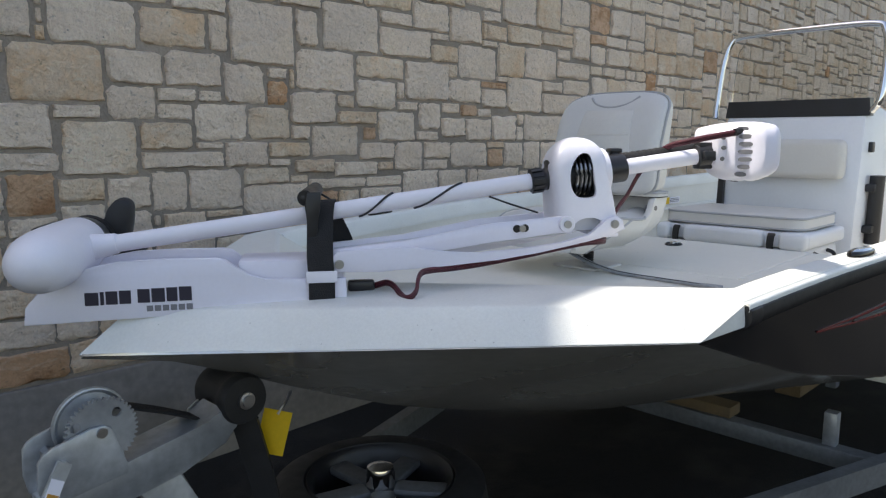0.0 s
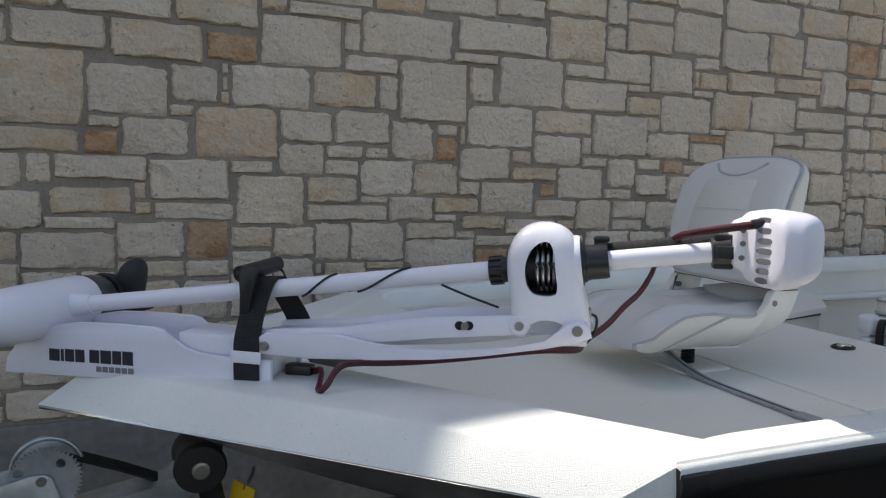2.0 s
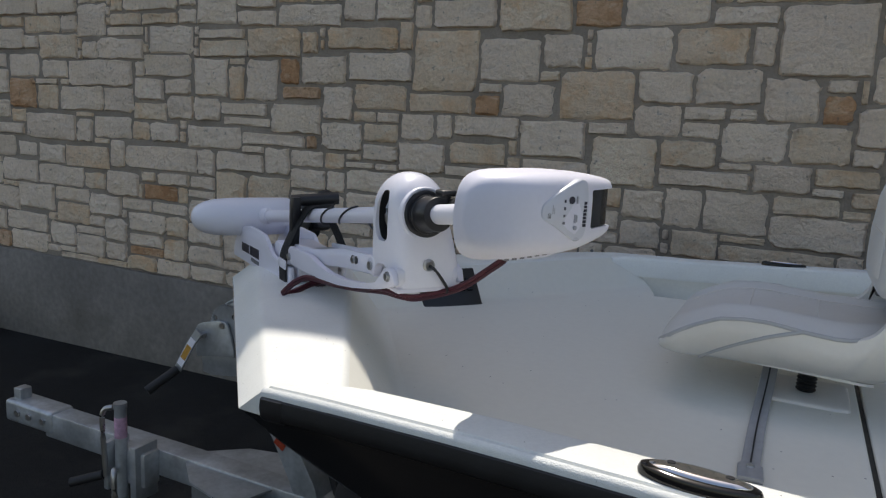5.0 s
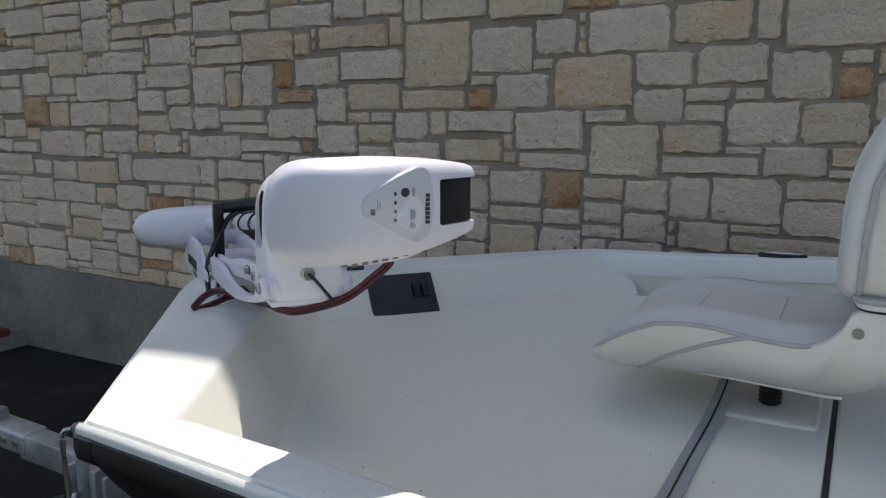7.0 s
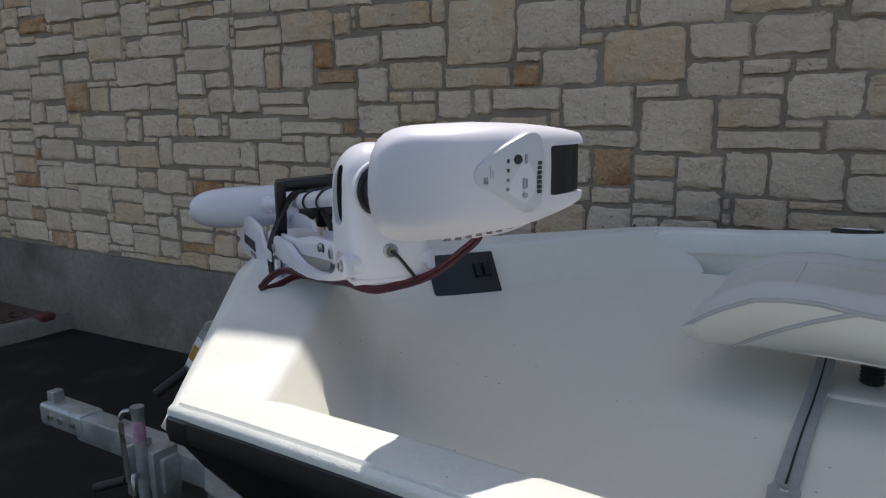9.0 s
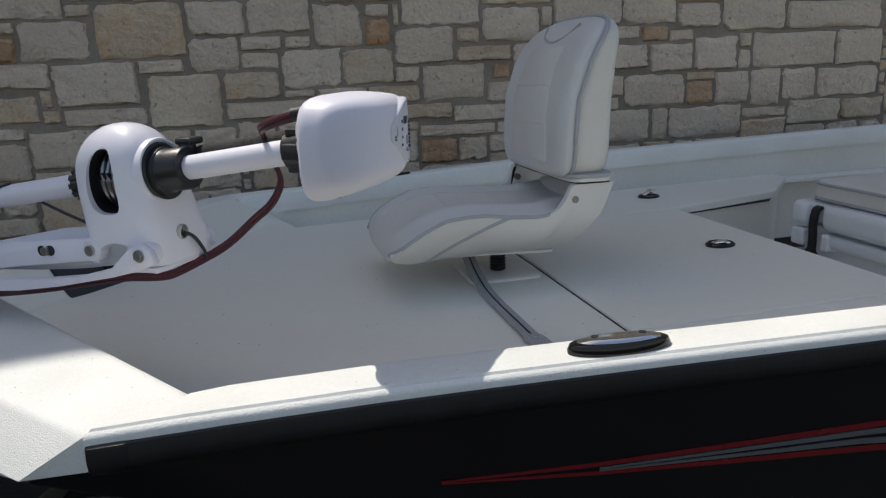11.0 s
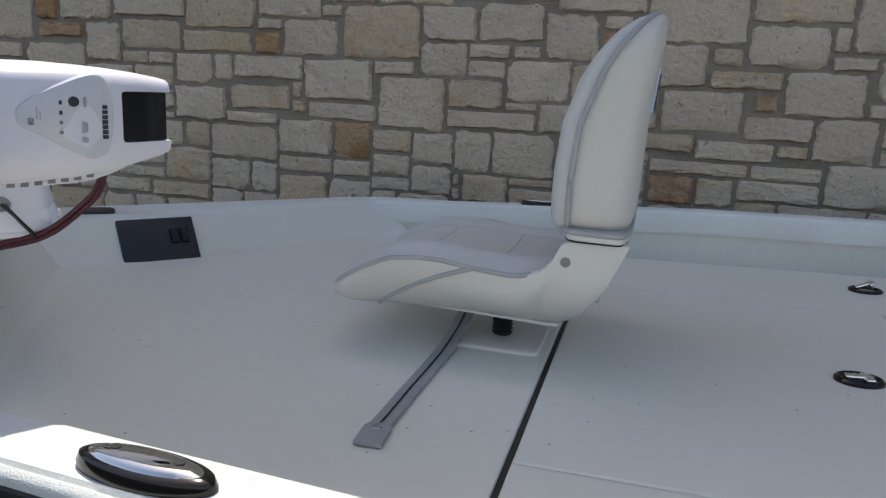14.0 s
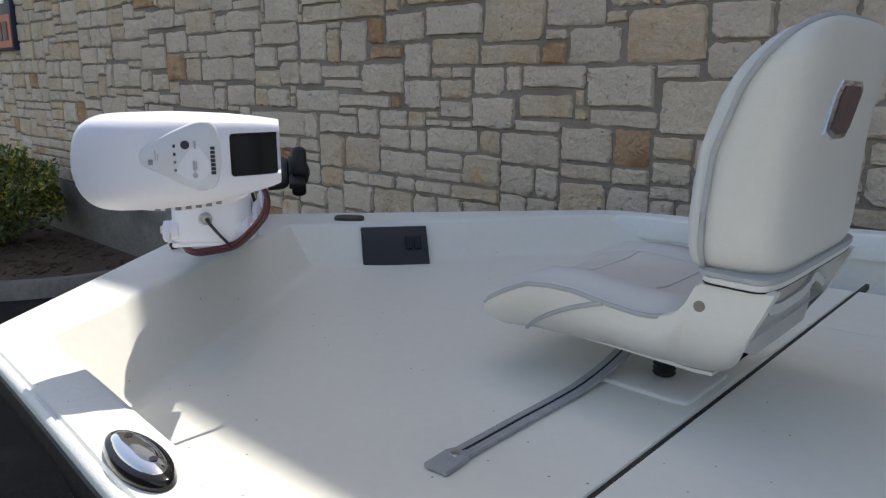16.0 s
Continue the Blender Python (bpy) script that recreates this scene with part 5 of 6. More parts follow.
    hm = Matrix.Translation((0.945, 0, sz(0.945))) @ Vector((1, 0, 0.1375)).normalized().to_track_quat("Z", "Y").to_matrix().to_4x4()
    revolve(bm, [(0.040, -0.03), (0.0455, -0.03), (0.0460, 0.001), (0.0445, 0.0050), (0.0420, 0.0050), (0.0405, 0.003)], hm, n=40)
    part("collar_hood", bm, M_WHITE, dome, "raised white rim round the collar")
    bm = bmesh.new()
    box(bm, (0.915, -0.054, 1.3590), (0.964, 0.060, 1.3675), bevel=0.003)
    part("bracket_foot", bm, M_WHITE2, dome, "thin white foot plate")
    bm = bmesh.new()
    prism(bm, [(0.855, 1.372), (0.955, 1.372), (0.945, 1.398), (0.865, 1.398)], "y", -0.038, 0.038)
    part("pivot_block", bm, M_CHANNEL, dome)
    for sg in (-1, 1):
        for s in (0.857, 0.951):
            bm = bmesh.new()
            revolve(bm, [(0.004, 0.0), (0.016, 0.0), (0.016, 0.012), (0.0145, 0.0138), (0.004, 0.014)], pose(s, sg * 0.0425, 1.386, -90 * sg, 0, 0), 26)
            part("pivot_boss", bm, M_WHITE, dome)
        bm = bmesh.new()
        cyl(bm, (0.857, sg * 0.052, 1.386), (0.857, sg * 0.0605, 1.386), 0.0075, n=16)
        part("bracket_bolt", bm, M_STEEL, dome)
    # collars
    ax = Vector((1, 0, 0.1375)).normalized()
    am = ax.to_track_quat("Z", "Y").to_matrix().to_4x4()
    bm = bmesh.new()
    revolve(bm, [(0.0165, -0.041), (0.021, -0.040), (0.022, -0.014), (0.021, -0.012), (0.023, -0.006), (0.037, -0.003), (0.038, 0.02)], Matrix.Translation((0.838, 0, sz(0.838))) @ am)
    lower = part("lower_collar", bm, M_BLACK, m, "black ribbed collar")
    for k in range(12):
        bm = bmesh.new()
        q = 2 * math.pi * k / 12
        box(bm, (-0.0035, 0.019, -0.039), (0.0035, 0.0245, -0.018), m=Matrix.Translation((0.838, 0, sz(0.838))) @ am @ Matrix.Rotation(q, 4, "Z"))
        part("rib", bm, M_BLACK, lower)
    bm = bmesh.new()
    revolve(bm, [(0.040, -0.02), (0.040, -0.003), (0.037, 0.0), (0.033, 0.0), (0.032, 0.005), (0.030, 0.006), (0.0285, 0.012), (0.0285, 0.038), (0.027, 0.041), (0.0165, 0.041)], Matrix.Translation((0.951, 0, sz(0.951))) @ am, n=36)
    up = part("upper_collar", bm, M_BLACK, m, "black stepped collar where the shaft leaves the bracket")
    bm = bmesh.new()
    cyl(bm, (0.978, 0.014, sz(0.98) + 0.020), (0.978, 0.018, sz(0.98) + 0.038), 0.011, n=18)
    box(bm, (0.966, 0.004, sz(0.98) + 0.030), (0.992, 0.034, sz(0.98) + 0.040), bevel=0.004)
    part("locking_knob", bm, M_BLACK, up, "black locking knob")
    bm = bmesh.new()
    revolve(bm, [(0.0165, -0.017), (0.023, -0.016), (0.024, 0.012), (0.0165, 0.014)], Matrix.Translation((1.164, 0, sz(1.164))) @ am, n=24)
    for dz in (-0.021, 0.021):
        box(bm, (1.150, -0.014, sz(1.164) + dz - 0.006), (1.180, 0.014, sz(1.164) + dz + 0.006), bevel=0.003)
    box(bm, (1.152, -0.030, sz(1.164) - 0.010), (1.178, -0.018, sz(1.164) + 0.010), bevel=0.003)
    part("head_clamp", bm, M_BLACK, m, "black clamp under the head")
    # eyelet on the end of the bracket, with its cord
    bm = bmesh.new()
    revolve(bm, [(0.004, 0.0), (0.011, 0.0), (0.011, 0.004), (0.007, 0.006), (0.004, 0.004)], pose(0.9625, 0.0, 1.404, 0, 90, 0), n=20)
    part("eyelet", bm, M_STEEL, dome)
    # head
    hz = sz(1.21)
    bm = bmesh.new()
    rings = []
    #  y (away from the open side), half height, front s, back s, middle height
    HEAD = []
    for k in range(13):
        u = math.sin(math.pi / 2 * (1 - k / 12))
        HEAD.append((-0.020 - 0.0915 * u, 0.0618 * max(0.012, 1 - u ** 5.5) ** 0.35, 1.2125 + 0.018 * u ** 5, 1.2985 - 0.044 * u ** 2.7, -0.0012 - 0.002 * u))
    HEAD += [(0.0, 0.0608, 1.212, 1.2965, 0.0), (0.03, 0.0585, 1.212, 1.292, 0.001), (0.06, 0.0545, 1.212, 1.281, 0.003), (0.09, 0.0480, 1.212, 1.267, 0.006), (0.112, 0.0425, 1.212, 1.257, 0.008), (0.122, 0.0395, 1.212, 1.252, 0.009), (0.1225, 0.036, 1.213, 1.250, 0.009)]
    for y, hh, s0, s1, dz in HEAD:
        c, a = (s0 + s1) / 2, (s1 - s0) / 2
        under = lerp(y, ((-0.11, 0.38), (-0.02, 0.38), (0.06, 0.22), (0.11, 0.06)))
        ring = []
        for px, pz in oval(1, 1, 56, 4.0):
            u = ((px + 1) / 2) ** 1.25
            ring.append((c + a * px, y, hz + 0.004 + dz + hh * pz * (1 - (0.13 if pz > 0 else under) * u)))
        rings.append(ring)
    loft(bm, rings)
    cut = bmesh.new()
    box(cut, (1.215, 0.066, hz - 0.012), (1.36, 0.16, hz + 0.038), bevel=0.004)
    head = part("control_head", carve(bm, cut), M_WHITE2, m, "rounded white control head", angle=40)
    bm = bmesh.new()
    loft(bm, [[(s, y, hz + 0.013 + z) for s, z in ((1.215, -0.0243), (e, -0.0243), (e, 0.0243), (1.215, 0.0243))] for y, e in ((0.0655, 1.2745), (0.085, 1.2665), (0.105, 1.257), (0.119, 1.246))])
    part("display_window", bm, M_GLOSSBLACK, head, "glossy black inset window")
    # raised shield label on the end face
    face = lambda y: lerp(y, [(h[0], h[3] - 0.0006) for h in HEAD])
    bm = bmesh.new()
    shield = [(-0.029, -0.004), (-0.027, 0.009), (-0.008, 0.021), (0.018, 0.033), (0.036, 0.0385), (0.049, 0.035), (0.055, 0.018), (0.057, 0.0), (0.055, -0.018), (0.049, -0.034), (0.034, -0.0385), (0.016, -0.032), (-0.008, -0.018), (-0.024, -0.010)]
    cutp = [(y, z) for y, z in smooth_closed(shield, 4)]
    rings = [[(face(y) + d, y * k + 0.02 * (1 - k), SHIELD_Z + z * k) for y, z in cutp] for d, k in ((-0.016, 1.03), (-0.002, 1.02), (0.0012, 0.99), (0.0020, 0.955))]
    loft(bm, rings)
    lab = part("shield_label", bm, M_LABEL, head, "raised pale shield label", angle=50)
    for y, z, wy, wz, mm in (*[(0.0475, -0.0195 + 0.0047 * k, 0.0050, 0.0036, M_NAVY) for k in range(7)], (0.019, 0.0135, 0.0095, 0.0095, M_NAVY), (0.0075, 0.0125, 0.0025, 0.0036, M_NAVY), (0.0075, 0.0035, 0.0025, 0.0036, M_NAVY), (0.0075, -0.0055, 0.0025, 0.0030, M_GREYPRINT),
                             (0.0075, -0.0145, 0.0025, 0.0030, M_GREYPRINT), (0.027, -0.0100, 0.0020, 0.0105, M_PALEPRINT), (0.030, -0.0100, 0.0012, 0.0085, M_PALEPRINT), (0.028, -0.0215, 0.0055, 0.0055, M_PALEPRINT), (-0.0125, 0.003, 0.0012, 0.0110, M_PALEPRINT), (-0.010, 0.001, 0.0010, 0.0075, M_PALEPRINT),
                             (0.0295, 0.0135, 0.0020, 0.0090, M_PALEPRINT)):
        bm = bmesh.new()
        if wy == wz:
            cyl(bm, (face(y) + 0.0005, y, SHIELD_Z + z), (face(y) + 0.0024, y, SHIELD_Z + z), wy / 2, n=20)
        else:
            box(bm, (face(y) + 0.0007, y - wy / 2, SHIELD_Z + z - wz / 2), (face(y) + 0.0024, y + wy / 2, SHIELD_Z + z + wz / 2))
        part("print_bar", bm, mm, lab)
    # the thrust figure reads upwards
    part("number_print", letters("80", 0.0066, Matrix.Translation((face(-0.018) + 0.0022, -0.0155, SHIELD_Z - 0.008)) @ Matrix(((0, 0, 1), (0, -1, 0), (1, 0, 0))).to_4x4()), M_GREYPRINT, lab, smooth=False)
    # lower cap with vents on the shaft side
    bm = bmesh.new()
    rings = []
    CAP = ((1.176, 0.030, 0.032, 0.0, 0.008), (1.180, 0.035, 0.036, 0.0, 0.008), (1.192, 0.038, 0.041, 0.0, 0.008), (1.197, 0.050, 0.047, 0.003, 0.007), (1.204, 0.072, 0.054, 0.006, 0.004), (1.213, 0.089, 0.0565, 0.007, 0.003), (1.222, 0.101, 0.0590, 0.006, 0.002), (1.228, 0.104, 0.0600, 0.006, 0.002))
    for s, hy, hh, yc, zc in CAP:
        rings.append([(s, yc + hy * py, hz + zc + hh * pz * (1.0 if py < 0 else 1 - 0.30 * py * py)) for py, pz in oval(1, 1, 44, 3.0)])
    loft(bm, rings)
    cap = part("head_cap", bm, M_WHITE2, head, "white vented lower cap", angle=40)
    for k in range(7):
        bm = bmesh.new()
        dz = 0.045 - 0.0148 * k
        y = 0.008 - 0.0855 * (1 - abs(dz / 0.062) ** 3) ** 0.4
        vm = pose(1.2115, y, hz + 0.002 + dz, 0, 0, -56)
        loft(bm, [[vm @ Vector((px, d, pz)) for px, pz in oval(0.0155 - 0.0012 * abs(k - 3), 0.0046, 18, 2.4)] for d in (-0.0022, 0.006)])
        part("vent", bm, M_VENT, cap)
    for y, z in ((-0.0335, 0.022), (-0.0375, 0.002), (-0.0335, -0.020)):
        bm = bmesh.new()
        cyl(bm, (1.187, y + 0.006, hz + 0.008 + z), (1.187, y - 0.0035, hz + 0.008 + z), 0.0042, n=14)
        part("screw", bm, M_DARKSTEEL, cap)
    for k in range(7):
        bm = bmesh.new()
        y = -0.030 + 0.012 * k
        hh = lerp(y, ((-0.05, 0.0585), (-0.02, 0.0585), (0.03, 0.0535), (0.06, 0.0475)))
        box(bm, (1.223, y, hz - hh - 0.0004), (1.2285, y + 0.007, hz - hh + 0.004))
        part("brand_bar", bm, M_GREYPRINT, head)
    # tiller folded back along the shaft
    bm = bmesh.new()
    prof = [(0.006, 0.0), (0.014, 0.002), (0.0155, 0.02)]
    for k in range(9):
        prof += [(0.0155, 0.030 + 0.013 * k), (0.0146, 0.033 + 0.013 * k), (0.0146, 0.036 + 0.013 * k), (0.0155, 0.039 + 0.013 * k)]
    prof += [(0.014, 0.16), (0.012, 0.215), (0.006, 0.217)]
    d = Vector((1.0, 0.0, 0.1375)).normalized()
    revolve(bm, prof, Matrix.Translation((0.985, 0.030, sz(0.985) + 0.012)) @ d.to_track_quat("Z", "Y").to_matrix().to_4x4(), n=20)
    part("tiller_handle", bm, M_WEB_BLACK, m, "black ribbed tiller handle folded along the shaft")
    # stow lever, strap, cords
    bm = bmesh.new()
    prism(bm, [(0.362, 1.330), (0.378, 1.330), (0.384, 1.40), (0.390, 1.428), (0.390, 1.452), (0.366, 1.452), (0.360, 1.435), (0.364, 1.40)], "y", -0.050, -0.030, bevel=0.003)
    cyl(bm, (0.362, -0.046, 1.441), (0.382, 0.062, 1.449), 0.0145, n=18)
    box(bm, (0.352, -0.046, 1.430), (0.378, 0.02, 1.450), bevel=0.005)
    part("stow_lever", bm, M_BLACK, m, "black plastic stow lever")
    bm = bmesh.new()
    ribbon(bm, smooth_path([(0.388, -0.070, 1.254), (0.388, -0.0712, 1.30), (0.386, -0.064, 1.335), (0.388, -0.036, 1.395), (0.392, -0.014, 1.427), (0.396, 0.012, 1.430), (0.404, 0.034, 1.405), (0.43, 0.055, 1.345), (0.43, 0.064, 1.30)], 5), (1, 0, 0.05), 0.047, 0.004)
    strap = part("hold_down_strap", bm, M_WEB_BLACK, m, "black webbing hold-down strap")
    bm = bmesh.new()
    box(bm, (0.3605, -0.0758, 1.290), (0.416, -0.0715, 1.311), bevel=0.0015)
    part("strap_buckle", bm, M_WHITE, strap, "white strap buckle plate")
    for s, l_ in ((0.462, 0.064), (0.566, 0.094)):
        bm = bmesh.new()
        turn = [radians(12 + 160 * k / 20) for k in range(21)]
        tube(bm, [Vector((s + l_ * k / 20, -0.0178 * math.sin(q), sz(s + l_ * k / 20) - 0.0178 * math.cos(q))) for k, q in enumerate(turn)], 0.0022, 6)
        part("cord_wrap", bm, M_BLACK, m)
    bm = bmesh.new()
    tube(bm, smooth_path([(0.715, 0.0, 1.437), (0.76, 0.0, 1.421), (0.815, 0.0, 1.404)]), 0.0022, 6)
    part("pull_cord", bm, M_BLACK, m, "thin black pull cord")
    bm = bmesh.new()
    tube(bm, smooth_path([(0.372, 0.060, 1.452), (0.40, 0.046, 1.437), (0.42, 0.020, 1.425)]), 0.0022, 6)
    part("pull_cord", bm, M_BLACK, m, "thin black pull cord")
    bm = bmesh.new()
    tube(bm, smooth_path([(0.966, 0.001, 1.404), (0.976, 0.008, 1.397), (0.977, 0.021, 1.380), (0.973, 0.033, 1.364), (0.965, 0.035, 1.352)]), 0.0026, 6)
    part("cable_tie", bm, M_BLACK, m)
    for k, (col, off) in enumerate(((M_RED, 0.0), (M_RED_BLACK, 0.0055))):
        pts = [(1.208, -0.060, 1.566), (1.194, -0.060, 1.564), (1.16, -0.044, 1.557), (1.12, -0.018, 1.547), (1.095, 0.02, 1.535), (1.075, 0.06, 1.505), (1.065, 0.095, 1.465), (1.047, 0.095, 1.432), (1.022, 0.082, 1.408), (1.000, 0.062, 1.384), (0.984, 0.049, 1.371), (0.968, 0.034, 1.361), (0.958, 0.008, 1.354), (0.950, -0.020, 1.350),
               (0.93, -0.038, 1.351), (0.90, -0.043, 1.350), (0.86, -0.044, 1.344), (0.76, -0.042, 1.325), (0.68, -0.045, 1.313), (0.63, -0.054, 1.309), (0.595, -0.066, 1.309), (0.570, -0.080, 1.307), (0.560, -0.098, 1.297),
               (0.555, -0.114, 1.282), (0.545, -0.119, 1.271), (0.534, -0.106, 1.267), (0.527, -0.080, 1.272), (0.519, -0.052, 1.280), (0.508, -0.028, 1.280), (0.488, -0.014, 1.272)]
        bm = bmesh.new()
        tube(bm, [p + Vector((0, off * 0.5, -off)) for p in smooth_path(pts, 5)], 0.0036, 8)
        part("power_cable", bm, col, m, "dark red power cable" if k == 0 else "black power cable")
    bm = bmesh.new()
    cyl(bm, (1.194, -0.062, 1.563), (1.214, -0.058, 1.566), 0.007, n=16)
    part("cable_grommet", bm, M_RUBBER, m)
    bm = bmesh.new()
    box(bm, (0.438, -0.026, 1.2615), (0.488, 0.000, 1.281), bevel=0.004)
    part("plug", bm, M_BLACK, m, "black power plug")
    return m


def smooth_closed(pts, steps):
    n = len(pts)
    out = []
    for k in range(n):
        a, b, c, d = (Vector(pts[(k + j) % n]) for j in (-1, 0, 1, 2))
        for s in range(steps):
            t = s / steps
            out.append(tuple(0.5 * (2 * b + (c - a) * t + (2 * a - 5 * b + 4 * c - d) * t * t + (3 * b - a - 3 * c + d) * t ** 3)))
    return out


M_VENT = mat("vent_shadow_grey", (0.16, 0.16, 0.17), 0.7)
M_WEB_BLACK = mat("black_webbing", (0.012, 0.012, 0.013), 0.8, vary=0.1, scale=40, bump=0.5, bump_scale=420)
M_RED_BLACK = mat("dark_maroon_cable", (0.06, 0.010, 0.018), 0.5, vary=0.1, scale=40)


# ---- console, cooler and cushion ----
def build_console():
    c = thing("console", "white centre console with a tinted windshield and steel rail", "console", pose(3.0, 0.0, 0))
    bm = bmesh.new()
    prism(bm, [(0.0, 0.834), (-0.02, 1.10), (0.035, 1.64), (0.06, 1.665), (0.25, 1.70), (0.55, 1.66), (0.60, 0.834)], "y", -0.335, 0.265, bevel=0.015)
    part("console_body", bm, M_COOLER, c, "white console body", angle=40)
    bm = bmesh.new()
    loft(bm, [[(0.068 + z * 0.10 + d, y, 1.655 + z) for y, z in ((-0.345, 0.0), (0.275, 0.0), (0.268, 0.075), (-0.338, 0.075))] for d in (-0.022, 0.03)])
    part("dash_trim", bm, M_BLACK, c, "black strip under the windshield")
    bm = bmesh.new()
    out = [(-0.325, 0.0), (0.262, 0.0), (0.262, 0.24), (0.235, 0.288), (0.18, 0.305), (-0.25, 0.305), (-0.30, 0.288), (-0.325, 0.24)]
    loft(bm, [[(0.075 + z * 0.20 + d, y, 1.725 + z) for y, z in out] for d in (-0.003, 0.003)])
    pane = part("windshield", bm, M_GLASS, c, "amber-tinted clear windshield")
    pane.visible_shadow = False
    bm = bmesh.new()
    tube(bm, smooth_path([(0.045, 0.325, 1.655), (0.055, 0.328, 1.70), (0.095, 0.325, 1.90), (0.125, 0.305, 2.005), (0.135, 0.245, 2.04), (0.135, -0.03, 2.047), (0.135, -0.30, 2.045), (0.125, -0.355, 2.01), (0.095, -0.375, 1.90), (0.06, -0.375, 1.73), (0.06, -0.345, 1.67)], 8), 0.0135, 14)
    part("grab_rail", bm, M_CHROME, c, "polished tubular grab rail")
    bm = bmesh.new()
    box(bm, (-0.055, -0.285, 1.385), (0.015, 0.205, 1.555), bevel=0.028, seg=4)
    part("backrest_pad", bm, M_VINYLW, c, "white padded backrest bolster")
    for z in (1.15, 1.33):
        bm = bmesh.new()
        box(bm, (0.10, -0.375, z), (0.20, -0.335, z + 0.035), bevel=0.006)
        part("holder_bracket", bm, M_BLACK, c)
    bm = bmesh.new()
    cyl(bm, (0.16, -0.365, 1.10), (0.15, -0.37, 1.40), 0.030, n=18)
    part("rod_holder", bm, M_BLACK, c, "black rod holder tube")
    bm = bmesh.new()
    box(bm, (0.10, -0.352, 1.50), (0.14, -0.334, 1.545), bevel=0.005)
    part("latch", bm, M_BLACK, c)
    bm = bmesh.new()
    prism(bm, [(-0.04, 1.215), (0.02, 1.215), (0.01, 1.235), (-0.012, 1.25), (0.0, 1.37), (-0.028, 1.37), (-0.03, 1.24)], "y", 0.235, 0.262, bevel=0.003)
    part("hinge_bracket", bm, M_BLACK, c, "black hinge bracket")


def build_cooler():
    c = thing("cooler", "large white moulded cooler in front of the console", "cooler", pose(2.44, 0, 0))
    y0, y1 = -0.335, 0.285
    bm = bmesh.new()
    box(bm, (0.015, y0 + 0.02, 0.834), (0.42, y1 - 0.02, 1.135), bevel=0.02, seg=3)
    body = part("cooler_body", bm, M_COOLER, c, "white cooler body")
    for a, b in ((y0 + 0.012, -0.232), (-0.168, 0.158), (0.222, y1 - 0.012)):
        bm = bmesh.new()
        box(bm, (-0.012, a, 1.086), (0.03, b, 1.124), bevel=0.013, seg=4)
        box(bm, (-0.020, a, 1.076), (0.02, a + 0.030, 1.126), bevel=0.009, seg=3)
        box(bm, (-0.020, b - 0.030, 1.076), (0.02, b, 1.126), bevel=0.009, seg=3)
        part("front_ledge", bm, M_COOLER, body, "moulded ledge below the lid")
    bm = bmesh.new()
    box(bm, (0.006, y0, 1.140), (0.44, y1, 1.200), bevel=0.016, seg=3)
    for a, b in ((y0 + 0.004, -0.228), (-0.172, 0.162), (0.218, y1 - 0.004)):
        box(bm, (-0.020, a, 1.134), (0.10, b, 1.203), bevel=0.020, seg=4)
    lid = part("cooler_lid", bm, M_COOLER, c, "white cooler lid with two latch notches")
    for y in (0.19, -0.20):
        bm = bmesh.new()
        ribbon(bm, smooth_path([(0.004, y, 1.192), (-0.010, y, 1.184), (-0.016, y, 1.15), (-0.014, y, 1.11), (-0.014, y, 1.070)]), (0, 1, 0), 0.024, 0.009)
        prism(bm, [(y - 0.034, 1.046), (y - 0.020, 1.060), (y - 0.010, 1.078), (y + 0.010, 1.078), (y + 0.020, 1.060), (y + 0.034, 1.046), (y + 0.018, 1.044), (y, 1.052), (y - 0.018, 1.044)], "x", -0.024, -0.010, bevel=0.003)
        part("lid_latch", bm, M_RUBBER, lid, "black rubber T-latch")
    bm = bmesh.new()
    tube(bm, smooth_path([(0.13, y0 + 0.02, 1.115), (0.125, y0 - 0.008, 1.10), (0.13, y0 - 0.012, 1.05), (0.20, y0 - 0.014, 1.03), (0.28, y0 - 0.012, 1.05), (0.285, y0 - 0.008, 1.10), (0.28, y0 + 0.02, 1.115)]), 0.008, 8)
    part("rope_handle", bm, M_RUBBER, c, "black side handle")
    k = thing("cooler_cushion", "grey vinyl cushion on the cooler lid", "cushion", pose(2.44, 0, 1.205))
    bm = bmesh.new()
    loft(bm, [[(0.225 + px, -0.022 + py, z) for px, py in oval(a, b, 40, 9)] for a, b, z in ((0.200, 0.279, 0.0), (0.208, 0.287, 0.006), (0.208, 0.287, 0.046), (0.203, 0.282, 0.053), (0.17, 0.25, 0.058))])
    part("cushion_pad", bm, M_VINYLW, k, angle=50)
    for z in (0.048, 0.006):
        bm = bmesh.new()
        tube(bm, [Vector((0.225 + px, -0.022 + py, z)) for px, py in oval(0.208, 0.287, 40, 9)], 0.0045, 8, closed=True)
        part("piping", bm, M_PIPING, k, "grey piping")


def build_side_label():
    s = thing("warning_label", "small yellow and white warning label on the inner side", "label", pose(3.78, 0.885, 1.185, 0, 0, 0.3))
    bm = bmesh.new()
    box(bm, (-0.20, -0.004, -0.018), (-0.08, 0.0, 0.020))
    part("yellow_part", bm, M_YELLOW, s)
    bm = bmesh.new()
    box(bm, (-0.078, -0.004, -0.018), (0.05, 0.0, 0.020))
    part("white_part", bm, M_WHITE, s)
    for z in (0.009, 0.0, -0.009):
        bm = bmesh.new()
        box(bm, (-0.07, -0.0055, z), (0.04, -0.003, z + 0.004))
        part("text_bar", bm, M_GREYPRINT, s)


